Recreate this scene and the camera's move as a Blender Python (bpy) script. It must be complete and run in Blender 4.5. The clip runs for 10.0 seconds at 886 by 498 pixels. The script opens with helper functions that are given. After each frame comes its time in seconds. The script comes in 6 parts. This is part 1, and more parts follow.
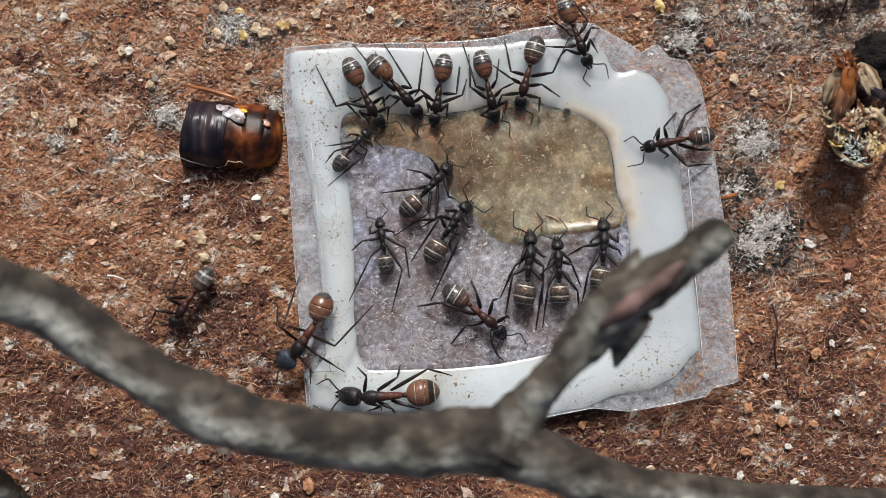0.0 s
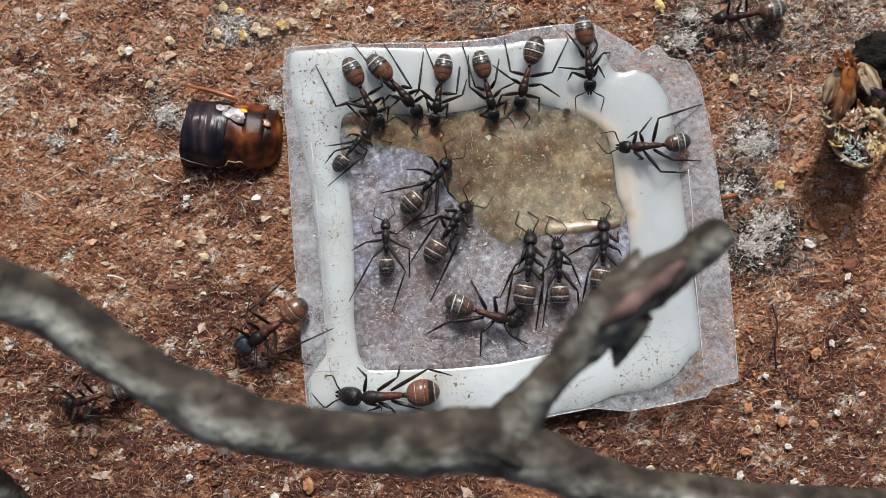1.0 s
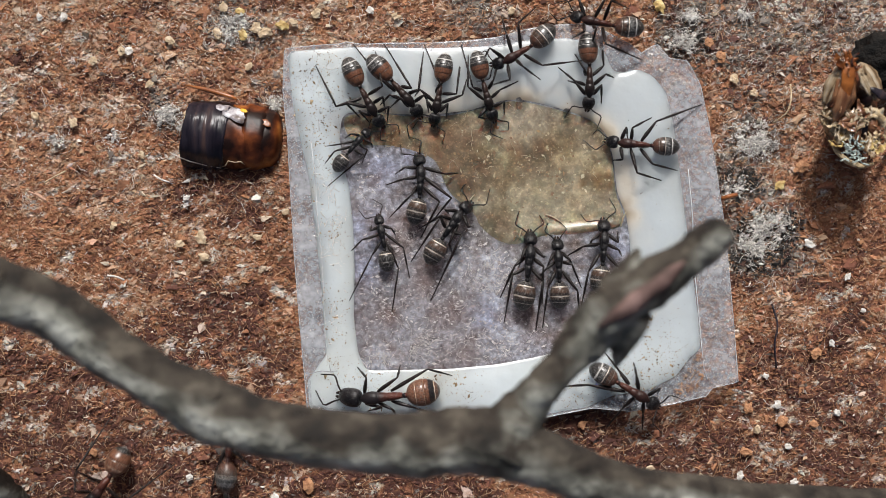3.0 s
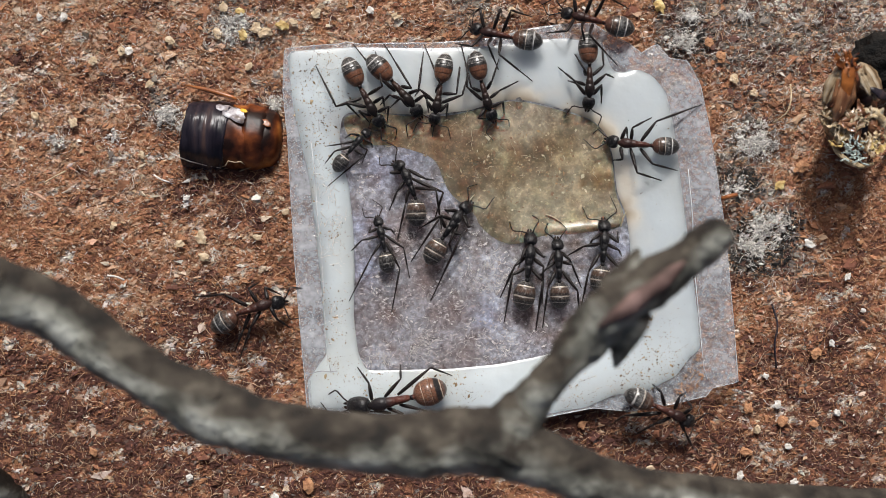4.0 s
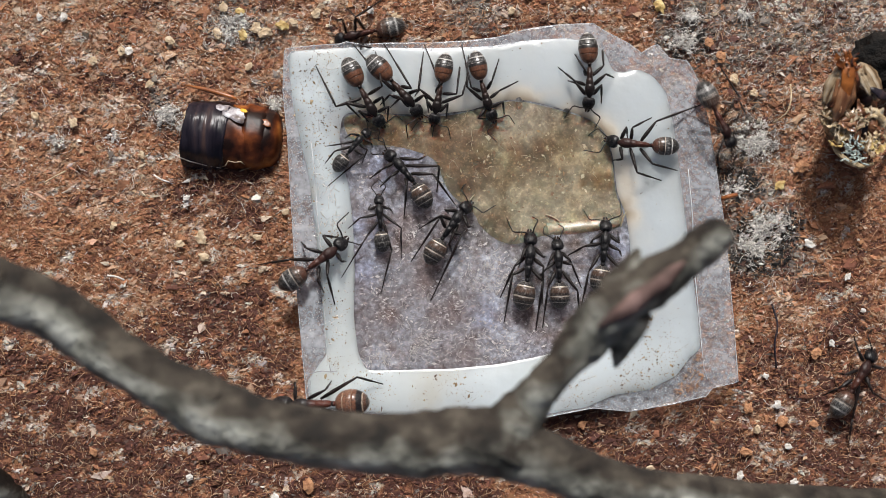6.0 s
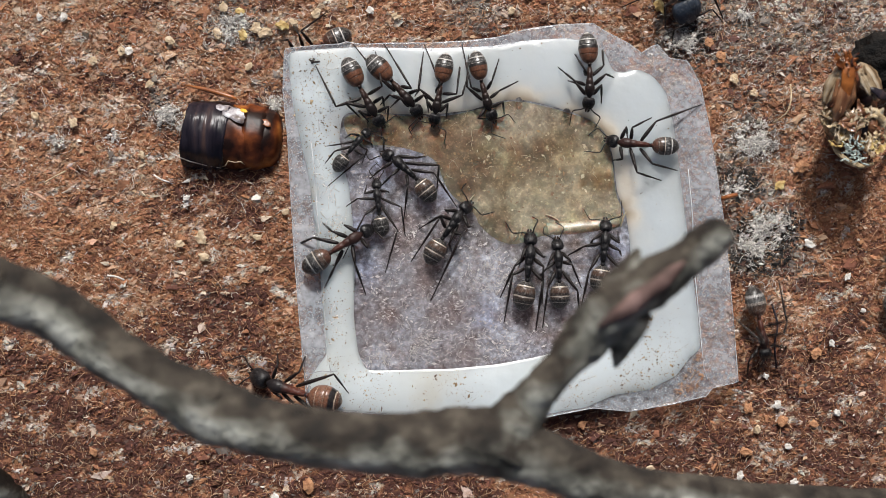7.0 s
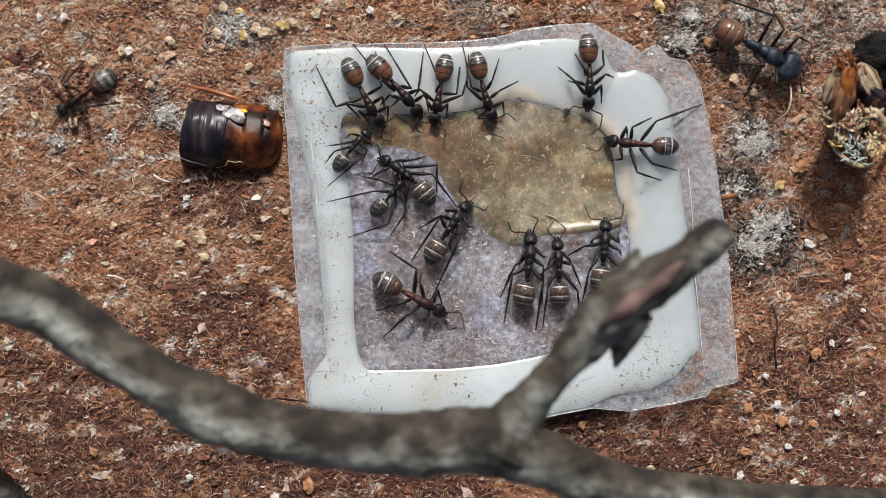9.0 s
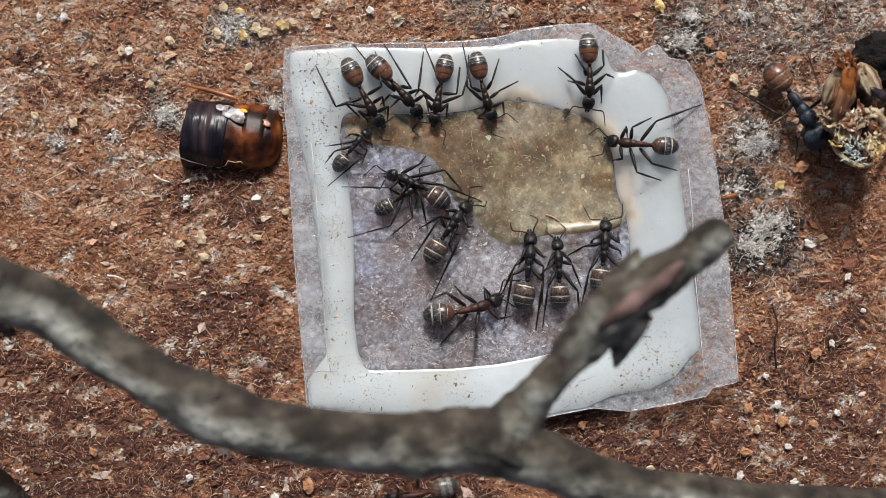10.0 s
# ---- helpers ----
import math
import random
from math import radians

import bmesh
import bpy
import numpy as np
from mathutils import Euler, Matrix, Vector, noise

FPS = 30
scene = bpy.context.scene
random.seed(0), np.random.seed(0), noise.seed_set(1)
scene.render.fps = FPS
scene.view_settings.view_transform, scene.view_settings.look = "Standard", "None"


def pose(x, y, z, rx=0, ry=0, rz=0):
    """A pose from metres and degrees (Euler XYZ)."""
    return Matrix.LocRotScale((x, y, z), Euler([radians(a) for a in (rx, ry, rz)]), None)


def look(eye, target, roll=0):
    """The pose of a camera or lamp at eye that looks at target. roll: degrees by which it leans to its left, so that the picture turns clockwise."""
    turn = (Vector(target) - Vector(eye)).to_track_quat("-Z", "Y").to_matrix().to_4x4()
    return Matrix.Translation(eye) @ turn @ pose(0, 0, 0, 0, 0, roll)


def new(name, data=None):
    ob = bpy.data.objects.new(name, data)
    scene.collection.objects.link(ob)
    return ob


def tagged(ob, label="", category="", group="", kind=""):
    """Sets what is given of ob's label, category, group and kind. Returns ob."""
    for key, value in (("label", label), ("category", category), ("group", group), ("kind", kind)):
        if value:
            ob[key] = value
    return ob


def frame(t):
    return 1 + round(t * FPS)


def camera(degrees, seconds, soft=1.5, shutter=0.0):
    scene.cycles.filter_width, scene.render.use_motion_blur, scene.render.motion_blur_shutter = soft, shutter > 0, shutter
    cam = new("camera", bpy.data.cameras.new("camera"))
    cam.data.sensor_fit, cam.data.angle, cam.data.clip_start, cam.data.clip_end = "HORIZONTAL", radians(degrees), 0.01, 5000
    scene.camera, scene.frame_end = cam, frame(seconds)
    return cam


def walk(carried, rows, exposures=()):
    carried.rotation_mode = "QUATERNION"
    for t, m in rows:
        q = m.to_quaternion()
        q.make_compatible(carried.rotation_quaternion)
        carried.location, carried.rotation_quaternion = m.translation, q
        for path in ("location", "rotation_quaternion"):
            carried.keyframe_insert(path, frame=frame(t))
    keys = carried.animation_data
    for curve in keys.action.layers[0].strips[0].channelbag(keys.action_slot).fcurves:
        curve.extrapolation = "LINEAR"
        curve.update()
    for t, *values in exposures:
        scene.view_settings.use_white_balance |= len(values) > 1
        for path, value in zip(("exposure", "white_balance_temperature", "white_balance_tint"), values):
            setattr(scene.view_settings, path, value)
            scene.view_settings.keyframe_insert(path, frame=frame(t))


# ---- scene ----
# The camera hangs still above the feeding sheet and looks straight down.
cam = camera(40, 10.0, soft=0.80, shutter=0.6)
K = 0.0000625                      # metres on the ground for one unit of the plan
H = 784 * K / math.tan(radians(20))  # height of the camera
EYE = pose(0, 0, H)
walk(cam, [(0, EYE), (10, EYE)], exposures=[(0, 0.0), (10, 0.0)])
cam.data.dof.use_dof, cam.data.dof.focus_distance, cam.data.dof.aperture_fstop = True, H - 0.003, 16
MM = 0.001

# ---- light: one high lamp-like sun from the far side, pale sky ----
world = bpy.data.worlds.new("sky")
scene.world = world
world.use_nodes = True
wn = world.node_tree.nodes
sky = wn.new("ShaderNodeTexSky")
sky.sky_type, sky.sun_disc, sky.sun_elevation, sky.sun_rotation = "NISHITA", False, radians(42), radians(0)
sky.air_density, sky.dust_density, sky.ozone_density = 0.7, 6.0, 0.3
wn["Background"].inputs["Strength"].default_value = 0.064
world.node_tree.links.new(sky.outputs[0], wn["Background"].inputs[0])
sun = new("sun", bpy.data.lights.new("sun", "SUN"))
sun.data.energy, sun.data.angle, sun.data.color = 4.05, radians(8), (1.0, 0.98, 0.965)
sun.matrix_basis = look((0.0, 0.743, 0.669), (0, 0, 0))


# ---- plan: units are counted as on the ground, x to the right, y towards the near side ----
def P(x, y, z=0.0):
    """The place at height z (metres) that stands in line with the plan's (x, y) as seen from the eye."""
    f = K * (H - z) / H
    return Vector(((x - 784) * f, (441 - y) * f, z))


CX, CY = 850, 420                  # middle of the feeding sheet
N_ANG = 480
Z_SHEET = 1.9 * MM
SHEET = [(503, 86), (560, 80), (600, 78), (612, 74), (640, 78), (690, 76), (760, 76), (830, 72), (880, 66), (930, 52),
         (985, 44), (1050, 41), (1070, 55), (1110, 75), (1143, 99), (1151, 82), (1165, 79), (1185, 103), (1218, 108),
         (1240, 150), (1255, 220), (1268, 300), (1283, 400), (1298, 560), (1307, 677), (1262, 687), (1250, 702),
         (1190, 716), (1115, 729), (1050, 723), (968, 739), (860, 745), (700, 743), (544, 729), (536, 640), (527, 540),
         (520, 450), (513, 330), (508, 240), (500, 160)]
RING_OUT = [(508, 92), (560, 88), (620, 84), (760, 86), (870, 82), (930, 72), (1000, 68), (1048, 72), (1072, 95), (1084, 126),
            (1102, 130), (1125, 122), (1155, 134), (1178, 162), (1190, 210), (1200, 280), (1212, 380), (1224, 470),
            (1235, 560), (1240, 618), (1222, 632), (1196, 666), (1150, 690), (1085, 700), (1040, 720), (968, 733),
            (860, 738), (700, 736), (547, 724), (545, 663), (578, 655), (575, 600), (568, 500), (558, 400), (546, 310), (520, 200)]
RING_IN = [(606, 203), (640, 196), (700, 202), (760, 204), (830, 196), (890, 178), (920, 176), (960, 184), (1010, 198),
           (1050, 214), (1075, 240), (1085, 280), (1092, 340), (1108, 380), (1115, 430), (1118, 520), (1090, 590),
           (1010, 618), (940, 634), (880, 645), (800, 653), (720, 655), (648, 656), (634, 625), (626, 560), (628, 480),
           (625, 400), (618, 330), (606, 290), (601, 240)]


def radial(poly, n=N_ANG):
    """Distances of a closed outline from the sheet's middle, at n even angles."""
    out = []
    for i in range(n):
        a = 2 * math.pi * i / n
        dx, dy = math.cos(a), math.sin(a)
        best = 0.0
        for (x0, y0), (x1, y1) in zip(poly, poly[1:] + poly[:1]):
            ex, ey = x1 - x0, y1 - y0
            den = dx * ey - dy * ex
            if abs(den) < 1e-9:
                continue
            px, py = x0 - CX, y0 - CY
            s, w = (px * ey - py * ex) / den, (px * dy - py * dx) / den
            if s > 0 and -1e-6 <= w <= 1 + 1e-6:
                best = max(best, s)
        out.append(best)
    return np.array(out)


def rounded(r, k):
    return sum(np.roll(r, j) for j in range(-k, k + 1)) / (2 * k + 1)


R_SHEET = radial(SHEET)
R_OUT, R_IN = rounded(radial(RING_OUT), 1), rounded(radial(RING_IN), 2)
RING_H = 0.34 * MM


def bead(u):
    """Cross-section of the milky ring, 0 at both edges and 1 on top."""
    u = min(max(u, 0.0), 1.0)
    q = min(u / 0.4, 1.0)
    o = max(u - 0.62, 0.0) / 0.38
    return (0.08 + 0.92 * q * (2 - q)) * min(u / 0.015, 1.0) * max(1 - o * o, 0.0) ** 0.8


def surface(x, y, under=False):
    """Height of what one stands on at the plan's (x, y); under: of one who creeps beneath the plastic."""
    if under:
        return -0.9 * MM
    a = math.atan2(y - CY, x - CX) % (2 * math.pi)
    r = math.hypot(x - CX, y - CY)
    i = int(a / (2 * math.pi) * N_ANG) % N_ANG
    if r > R_SHEET[i]:
        return 0.35 * MM
    if r < R_IN[i] or r > R_OUT[i]:
        return Z_SHEET + 0.1 * MM
    return Z_SHEET + RING_H * bead((r - R_IN[i]) / (R_OUT[i] - R_IN[i]))


def ride(x, y, under=False):
    """Height that a body keeps: it rises before the plastic's turned-up edge and sinks behind it."""
    if under:
        return -0.9 * MM
    a = math.atan2(y - CY, x - CX) % (2 * math.pi)
    d = math.hypot(x - CX, y - CY) - R_SHEET[int(a / (2 * math.pi) * N_ANG) % N_ANG]
    lip = 0.5 * MM * max(0.0, 1 - abs(d) / 50)
    low = surface(x, y)
    if d > 0:
        low += (Z_SHEET - low) * max(0.0, 1 - d / 70)
    return low + lip


from mathutils import geometry


# ---- materials ----
def material(name):
    m = bpy.data.materials.new(name)
    m.use_nodes = True
    return m, m.node_tree.nodes, m.node_tree.links, m.node_tree.nodes["Principled BSDF"]


def ramp(nodes, stops, mode="LINEAR"):
    r = nodes.new("ShaderNodeValToRGB")
    r.color_ramp.interpolation = mode
    while len(r.color_ramp.elements) < len(stops):
        r.color_ramp.elements.new(0.5)
    for e, (p, c) in zip(r.color_ramp.elements, stops):
        e.position, e.color = p, (*c, 1)
    return r


def tex_noise(nodes, links, scale, detail=4, coords="Object"):
    tc, nz = nodes.new("ShaderNodeTexCoord"), nodes.new("ShaderNodeTexNoise")
    nz.inputs["Scale"].default_value, nz.inputs["Detail"].default_value = scale, detail
    links.new(tc.outputs[coords], nz.inputs["Vector"])
    return nz


def mottled(name, stops, scale, rough=0.6, bump=0.3, bump_scale=None, depth=0.0002, spec=0.5):
    m, n, l, b = material(name)
    nz = tex_noise(n, l, scale)
    r = ramp(n, stops)
    l.new(nz.outputs[0], r.inputs[0])
    l.new(r.outputs[0], b.inputs["Base Color"])
    b.inputs["Roughness"].default_value = rough
    b.inputs["Specular IOR Level"].default_value = spec
    nb = tex_noise(n, l, bump_scale or scale * 4, 3)
    bp = n.new("ShaderNodeBump")
    bp.inputs["Strength"].default_value, bp.inputs["Distance"].default_value = bump, depth
    l.new(nb.outputs[0], bp.inputs["Height"])
    l.new(bp.outputs[0], b.inputs["Normal"])
    return m


def island(name, stops, rough=0.8, scale=3000):
    """Colour that differs from piece to piece of one joined mesh, with fine grain."""
    m, n, l, b = material(name)
    g = n.new("ShaderNodeNewGeometry")
    r = ramp(n, stops)
    l.new(g.outputs["Random Per Island"], r.inputs[0])
    nz = tex_noise(n, l, scale, 2)
    mx = n.new("ShaderNodeMix")
    mx.data_type, mx.blend_type = "RGBA", "MULTIPLY"
    mx.inputs[0].default_value = 0.6
    l.new(r.outputs[0], mx.inputs[6])
    gr = ramp(n, [(0.3, (0.55, 0.5, 0.48)), (0.7, (1.25, 1.2, 1.15))])
    l.new(nz.outputs[0], gr.inputs[0])
    l.new(gr.outputs[0], mx.inputs[7])
    l.new(mx.outputs[2], b.inputs["Base Color"])
    b.inputs["Roughness"].default_value = rough
    return m


def tinted(name, rough=0.85, scale=3500, amount=0.7, bump=0.5):
    """Earth and crumbs: colour stored per piece, broken up by fine grain."""
    m, n, l, b = material(name)
    at = n.new("ShaderNodeAttribute")
    at.attribute_name = "tint"
    nz, n2 = tex_noise(n, l, scale, 3), tex_noise(n, l, scale * 0.3, 3)
    mx = n.new("ShaderNodeMix")
    mx.data_type, mx.blend_type = "RGBA", "MULTIPLY"
    mx.inputs[0].default_value = amount
    gr = ramp(n, [(0.3, (0.50, 0.47, 0.45)), (0.7, (1.4, 1.38, 1.35))])
    l.new(nz.outputs[0], gr.inputs[0])
    l.new(at.outputs["Color"], mx.inputs[6]), l.new(gr.outputs[0], mx.inputs[7]), l.new(mx.outputs[2], b.inputs["Base Color"])
    b.inputs["Roughness"].default_value = rough
    b.inputs["Specular IOR Level"].default_value = 0.3
    bp = n.new("ShaderNodeBump")
    bp.inputs["Strength"].default_value, bp.inputs["Distance"].default_value = bump, 0.0002
    l.new(n2.outputs[0], bp.inputs["Height"]), l.new(bp.outputs[0], b.inputs["Normal"])
    return m


M_EARTH = tinted("damp_coir", 0.9, 2600, 0.7, 0.5)
M_GRAIN = tinted("coir_crumbs", 0.88, 3500, 0.45, 0.3)
M_FIBRE = island("coir_fibres", [(0.0, (0.20, 0.08, 0.04)), (0.6, (0.50, 0.28, 0.14)), (1.0, (0.70, 0.55, 0.40))])
M_THREAD = island("mould_threads", [(0.0, (0.62, 0.60, 0.56)), (1.0, (0.90, 0.90, 0.88))])
M_WEB = island("dried_mould_web", [(0.0, (0.55, 0.54, 0.53)), (1.0, (0.85, 0.85, 0.84))])
M_FLAKE = island("whitish_residue", [(0.0, (0.24, 0.21, 0.21)), (0.4, (0.37, 0.36, 0.38)), (0.85, (0.52, 0.52, 0.53)), (1.0, (0.66, 0.66, 0.66))], 0.5)
M_FLOAT = island("yellow_flakes", [(0.0, (0.26, 0.20, 0.12)), (0.5, (0.36, 0.31, 0.20)), (1.0, (0.56, 0.51, 0.38))], 0.5)
M_SILT = island("brown_silt", [(0.0, (0.13, 0.062, 0.028)), (0.5, (0.20, 0.115, 0.055)), (1.0, (0.29, 0.19, 0.095))], 0.5)
M_STAIN = island("rusty_stain", [(0.0, (0.22, 0.10, 0.05)), (0.5, (0.34, 0.19, 0.11)), (1.0, (0.50, 0.36, 0.25))], 0.5)
M_SPECK = island("dirt_specks", [(0.0, (0.06, 0.035, 0.02)), (0.35, (0.22, 0.15, 0.08)), (1.0, (0.50, 0.40, 0.24))])
M_BARK, n, l, b = material("lichened_bark")
nz, n2, n3 = tex_noise(n, l, 170, 6), tex_noise(n, l, 330, 10), tex_noise(n, l, 1200, 6)
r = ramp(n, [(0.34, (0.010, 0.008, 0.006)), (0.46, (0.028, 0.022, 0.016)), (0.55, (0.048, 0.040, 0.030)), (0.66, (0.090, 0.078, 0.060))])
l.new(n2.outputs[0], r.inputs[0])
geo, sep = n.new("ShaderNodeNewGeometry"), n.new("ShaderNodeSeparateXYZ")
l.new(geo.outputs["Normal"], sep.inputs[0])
side = n.new("ShaderNodeMath")            # the paler lichen colour gathers on the -y side
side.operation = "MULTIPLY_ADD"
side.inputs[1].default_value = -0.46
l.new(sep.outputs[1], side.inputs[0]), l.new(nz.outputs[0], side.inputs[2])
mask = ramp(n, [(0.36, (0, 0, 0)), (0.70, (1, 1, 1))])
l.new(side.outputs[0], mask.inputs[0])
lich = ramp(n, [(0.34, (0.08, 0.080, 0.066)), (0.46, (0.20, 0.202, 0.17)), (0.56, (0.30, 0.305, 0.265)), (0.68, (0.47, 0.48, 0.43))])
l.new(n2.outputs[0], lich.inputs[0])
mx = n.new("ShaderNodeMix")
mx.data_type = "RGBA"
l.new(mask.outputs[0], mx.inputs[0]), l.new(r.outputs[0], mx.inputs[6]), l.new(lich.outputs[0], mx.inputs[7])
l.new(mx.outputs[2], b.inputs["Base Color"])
b.inputs["Roughness"].default_value = 0.9
bp = n.new("ShaderNodeBump")
bp.inputs["Strength"].default_value, bp.inputs["Distance"].default_value = 0.9, 0.0006
l.new(n3.outputs[0], bp.inputs["Height"]), l.new(bp.outputs[0], b.inputs["Normal"])

M_WOOD = mottled("bare_wood", [(0.34, (0.045, 0.030, 0.026)), (0.5, (0.12, 0.072, 0.062)), (0.66, (0.22, 0.14, 0.125))], 420, 0.8, 0.6, 1500, 0.0004)
M_MILK, n, l, b = material("milky_glue")
b.inputs["Roughness"].default_value = 0.30
b.inputs["Subsurface Weight"].default_value = 1.0
b.inputs["Subsurface Radius"].default_value = (1.0, 1.05, 1.1)
b.inputs["Subsurface Scale"].default_value = 0.0035
b.subsurface_method = "BURLEY"
nz = tex_noise(n, l, 110, 6)
r = ramp(n, [(0.30, (0.51, 0.52, 0.48)), (0.40, (0.54, 0.585, 0.585)), (0.52, (0.56, 0.62, 0.64)), (0.7, (0.60, 0.67, 0.70))])
l.new(nz.outputs[0], r.inputs[0]), l.new(r.outputs[0], b.inputs["Base Color"])
n2 = tex_noise(n, l, 420, 3)
bp = n.new("ShaderNodeBump")
bp.inputs["Strength"].default_value, bp.inputs["Distance"].default_value = 0.40, 0.0003
l.new(n2.outputs[0], bp.inputs["Height"]), l.new(bp.outputs[0], b.inputs["Normal"])
at, tr, mx = n.new("ShaderNodeAttribute"), n.new("ShaderNodeBsdfTransparent"), n.new("ShaderNodeMixShader")
at.attribute_name = "cover"               # how thick the glue lies; thin glue is greyer and lets the floor through
thick, see, mg = ramp(n, [(0.62, (0, 0, 0)), (1.0, (1, 1, 1))]), ramp(n, [(0.0, (0.3, 0.3, 0.3)), (0.55, (1, 1, 1))]), n.new("ShaderNodeMix")
mg.data_type = "RGBA"
wash = ramp(n, [(0.15, (0.60, 0.46, 0.30)), (0.34, (0.62, 0.53, 0.40)), (0.52, (0.60, 0.57, 0.50)), (0.66, (0.50, 0.52, 0.51)), (0.79, (0.36, 0.405, 0.435))])
l.new(at.outputs["Fac"], wash.inputs[0]), l.new(wash.outputs[0], mg.inputs[6])
l.new(at.outputs["Fac"], thick.inputs[0]), l.new(at.outputs["Fac"], see.inputs[0])
l.new(thick.outputs[0], mg.inputs[0]), l.new(r.outputs[0], mg.inputs[7]), l.new(mg.outputs[2], b.inputs["Base Color"])
tr.inputs[0].default_value = (0.96, 0.94, 0.88, 1)
l.new(see.outputs[0], mx.inputs[0]), l.new(tr.outputs[0], mx.inputs[1]), l.new(b.outputs[0], mx.inputs[2])
l.new(mx.outputs[0], n["Material Output"].inputs[0])


def clear_film(name, colour, low, high, scale, rough=0.18, tint=(1, 1, 1)):
    """Clear plastic with a film of dried residue: the film hides what is below in patches."""
    m, n, l, b = material(name)
    nz = tex_noise(n, l, scale, 8)
    r = ramp(n, [(0.35, (low, low, low)), (0.68, (high, high, high))])
    l.new(nz.outputs[0], r.inputs[0])
    n2 = tex_noise(n, l, scale * 0.35, 4)
    c = ramp(n, colour)
    l.new(n2.outputs[0], c.inputs[0]), l.new(c.outputs[0], b.inputs["Base Color"])
    b.inputs["Roughness"].default_value = rough
    tr = n.new("ShaderNodeBsdfTransparent")
    tr.inputs[0].default_value = (*tint, 1)
    mx = n.new("ShaderNodeMixShader")
    at, add = n.new("ShaderNodeAttribute"), n.new("ShaderNodeMath")
    at.attribute_name = "cover"           # dried haze, where it lies thicker
    add.use_clamp = True
    l.new(r.outputs[0], add.inputs[0]), l.new(at.outputs["Fac"], add.inputs[1])
    l.new(add.outputs[0], mx.inputs[0]), l.new(tr.outputs[0], mx.inputs[1]), l.new(b.outputs[0], mx.inputs[2])
    l.new(mx.outputs[0], n["Material Output"].inputs[0])
    return m


M_FILM = clear_film("clear_plastic", [(0.3, (0.42, 0.44, 0.47)), (0.7, (0.56, 0.59, 0.63))], 0.10, 0.44, 1500, 0.10)
M_CLEAR = clear_film("bare_plastic", [(0.3, (0.42, 0.44, 0.47)), (0.7, (0.54, 0.57, 0.62))], 0.03, 0.10, 420, 0.10)
M_EDGE = clear_film("cut_plastic_edge", [(0.3, (0.65, 0.66, 0.68)), (0.7, (0.8, 0.82, 0.84))], 0.35, 0.9, 300, 0.1)


def residue_film(name, stops, fine, low, high, scale, rough, tint, grey, blots=1.0, clouds=1.0, mid_scale=900):
    """Dirty film: broad blots, fine white flecks, partly see-through."""
    m = clear_film(name, stops, low, high, scale, rough, tint)
    n, l = m.node_tree.nodes, m.node_tree.links
    b = n["Principled BSDF"]
    old = b.inputs["Base Color"].links[0].from_socket
    nz = tex_noise(n, l, fine, 6)
    fl = ramp(n, [(0.52, (0, 0, 0)), (0.80, (1, 1, 1))])
    l.new(nz.outputs[0], fl.inputs[0])
    mx = n.new("ShaderNodeMix")
    mx.data_type = "RGBA"
    l.new(fl.outputs[0], mx.inputs[0]), l.new(old, mx.inputs[6])
    mx.inputs[7].default_value = (*grey, 1)
    l.new(mx.outputs[2], b.inputs["Base Color"])
    wide, wr, mw = tex_noise(n, l, 210, 5), ramp(n, [(0.36, (0.72, 0.64, 0.61)), (0.46, (0.93, 0.90, 0.89)), (0.54, (1.06, 1.06, 1.07)), (0.64, (1.42, 1.45, 1.5))]), n.new("ShaderNodeMix")
    mw.data_type, mw.blend_type = "RGBA", "MULTIPLY"
    mw.inputs[0].default_value = clouds
    mid, mr, mm = tex_noise(n, l, mid_scale, 7), ramp(n, [(0.34, (0.57, 0.52, 0.49)), (0.46, (0.90, 0.88, 0.86)), (0.55, (1.08, 1.08, 1.08)), (0.67, (1.80, 1.80, 1.77))]), n.new("ShaderNodeMix")
    mid.inputs["Roughness"].default_value, mid.inputs["Distortion"].default_value = 0.62, 0.6
    mm.data_type, mm.blend_type = "RGBA", "MULTIPLY"
    mm.inputs[0].default_value = blots
    l.new(wide.outputs[0], wr.inputs[0]), l.new(mx.outputs[2], mw.inputs[6]), l.new(wr.outputs[0], mw.inputs[7])
    l.new(mid.outputs[0], mr.inputs[0]), l.new(mw.outputs[2], mm.inputs[6]), l.new(mr.outputs[0], mm.inputs[7]), l.new(mm.outputs[2], b.inputs["Base Color"])
    bp = n.new("ShaderNodeBump")
    bp.inputs["Strength"].default_value, bp.inputs["Distance"].default_value = 0.35, 0.00015
    l.new(nz.outputs[0], bp.inputs["Height"]), l.new(bp.outputs[0], b.inputs["Normal"])
    return m


M_FLOOR = residue_film("soiled_plastic", [(0.30, (0.25, 0.226, 0.228)), (0.45, (0.305, 0.308, 0.340)), (0.58, (0.355, 0.375, 0.430)), (0.72, (0.46, 0.485, 0.535))], 5200, 0.40, 0.85, 1500, 0.2, (0.9, 0.88, 0.92), (0.52, 0.52, 0.55), 0.9, 0.45, 2000)
b = M_FLOOR.node_tree.nodes["Principled BSDF"]
b.subsurface_method = "BURLEY"            # the wet residue lets light spread inside
b.inputs["Subsurface Weight"].default_value, b.inputs["Subsurface Scale"].default_value = 1.0, 0.0017
b.inputs["Subsurface Radius"].default_value = (1.0, 0.95, 0.9)
at, mx = M_FLOOR.node_tree.nodes.new("ShaderNodeAttribute"), M_FLOOR.node_tree.nodes.new("ShaderNodeMix")
at.attribute_name = "tint"                # foam and brownish or bluish tones differ over the floor
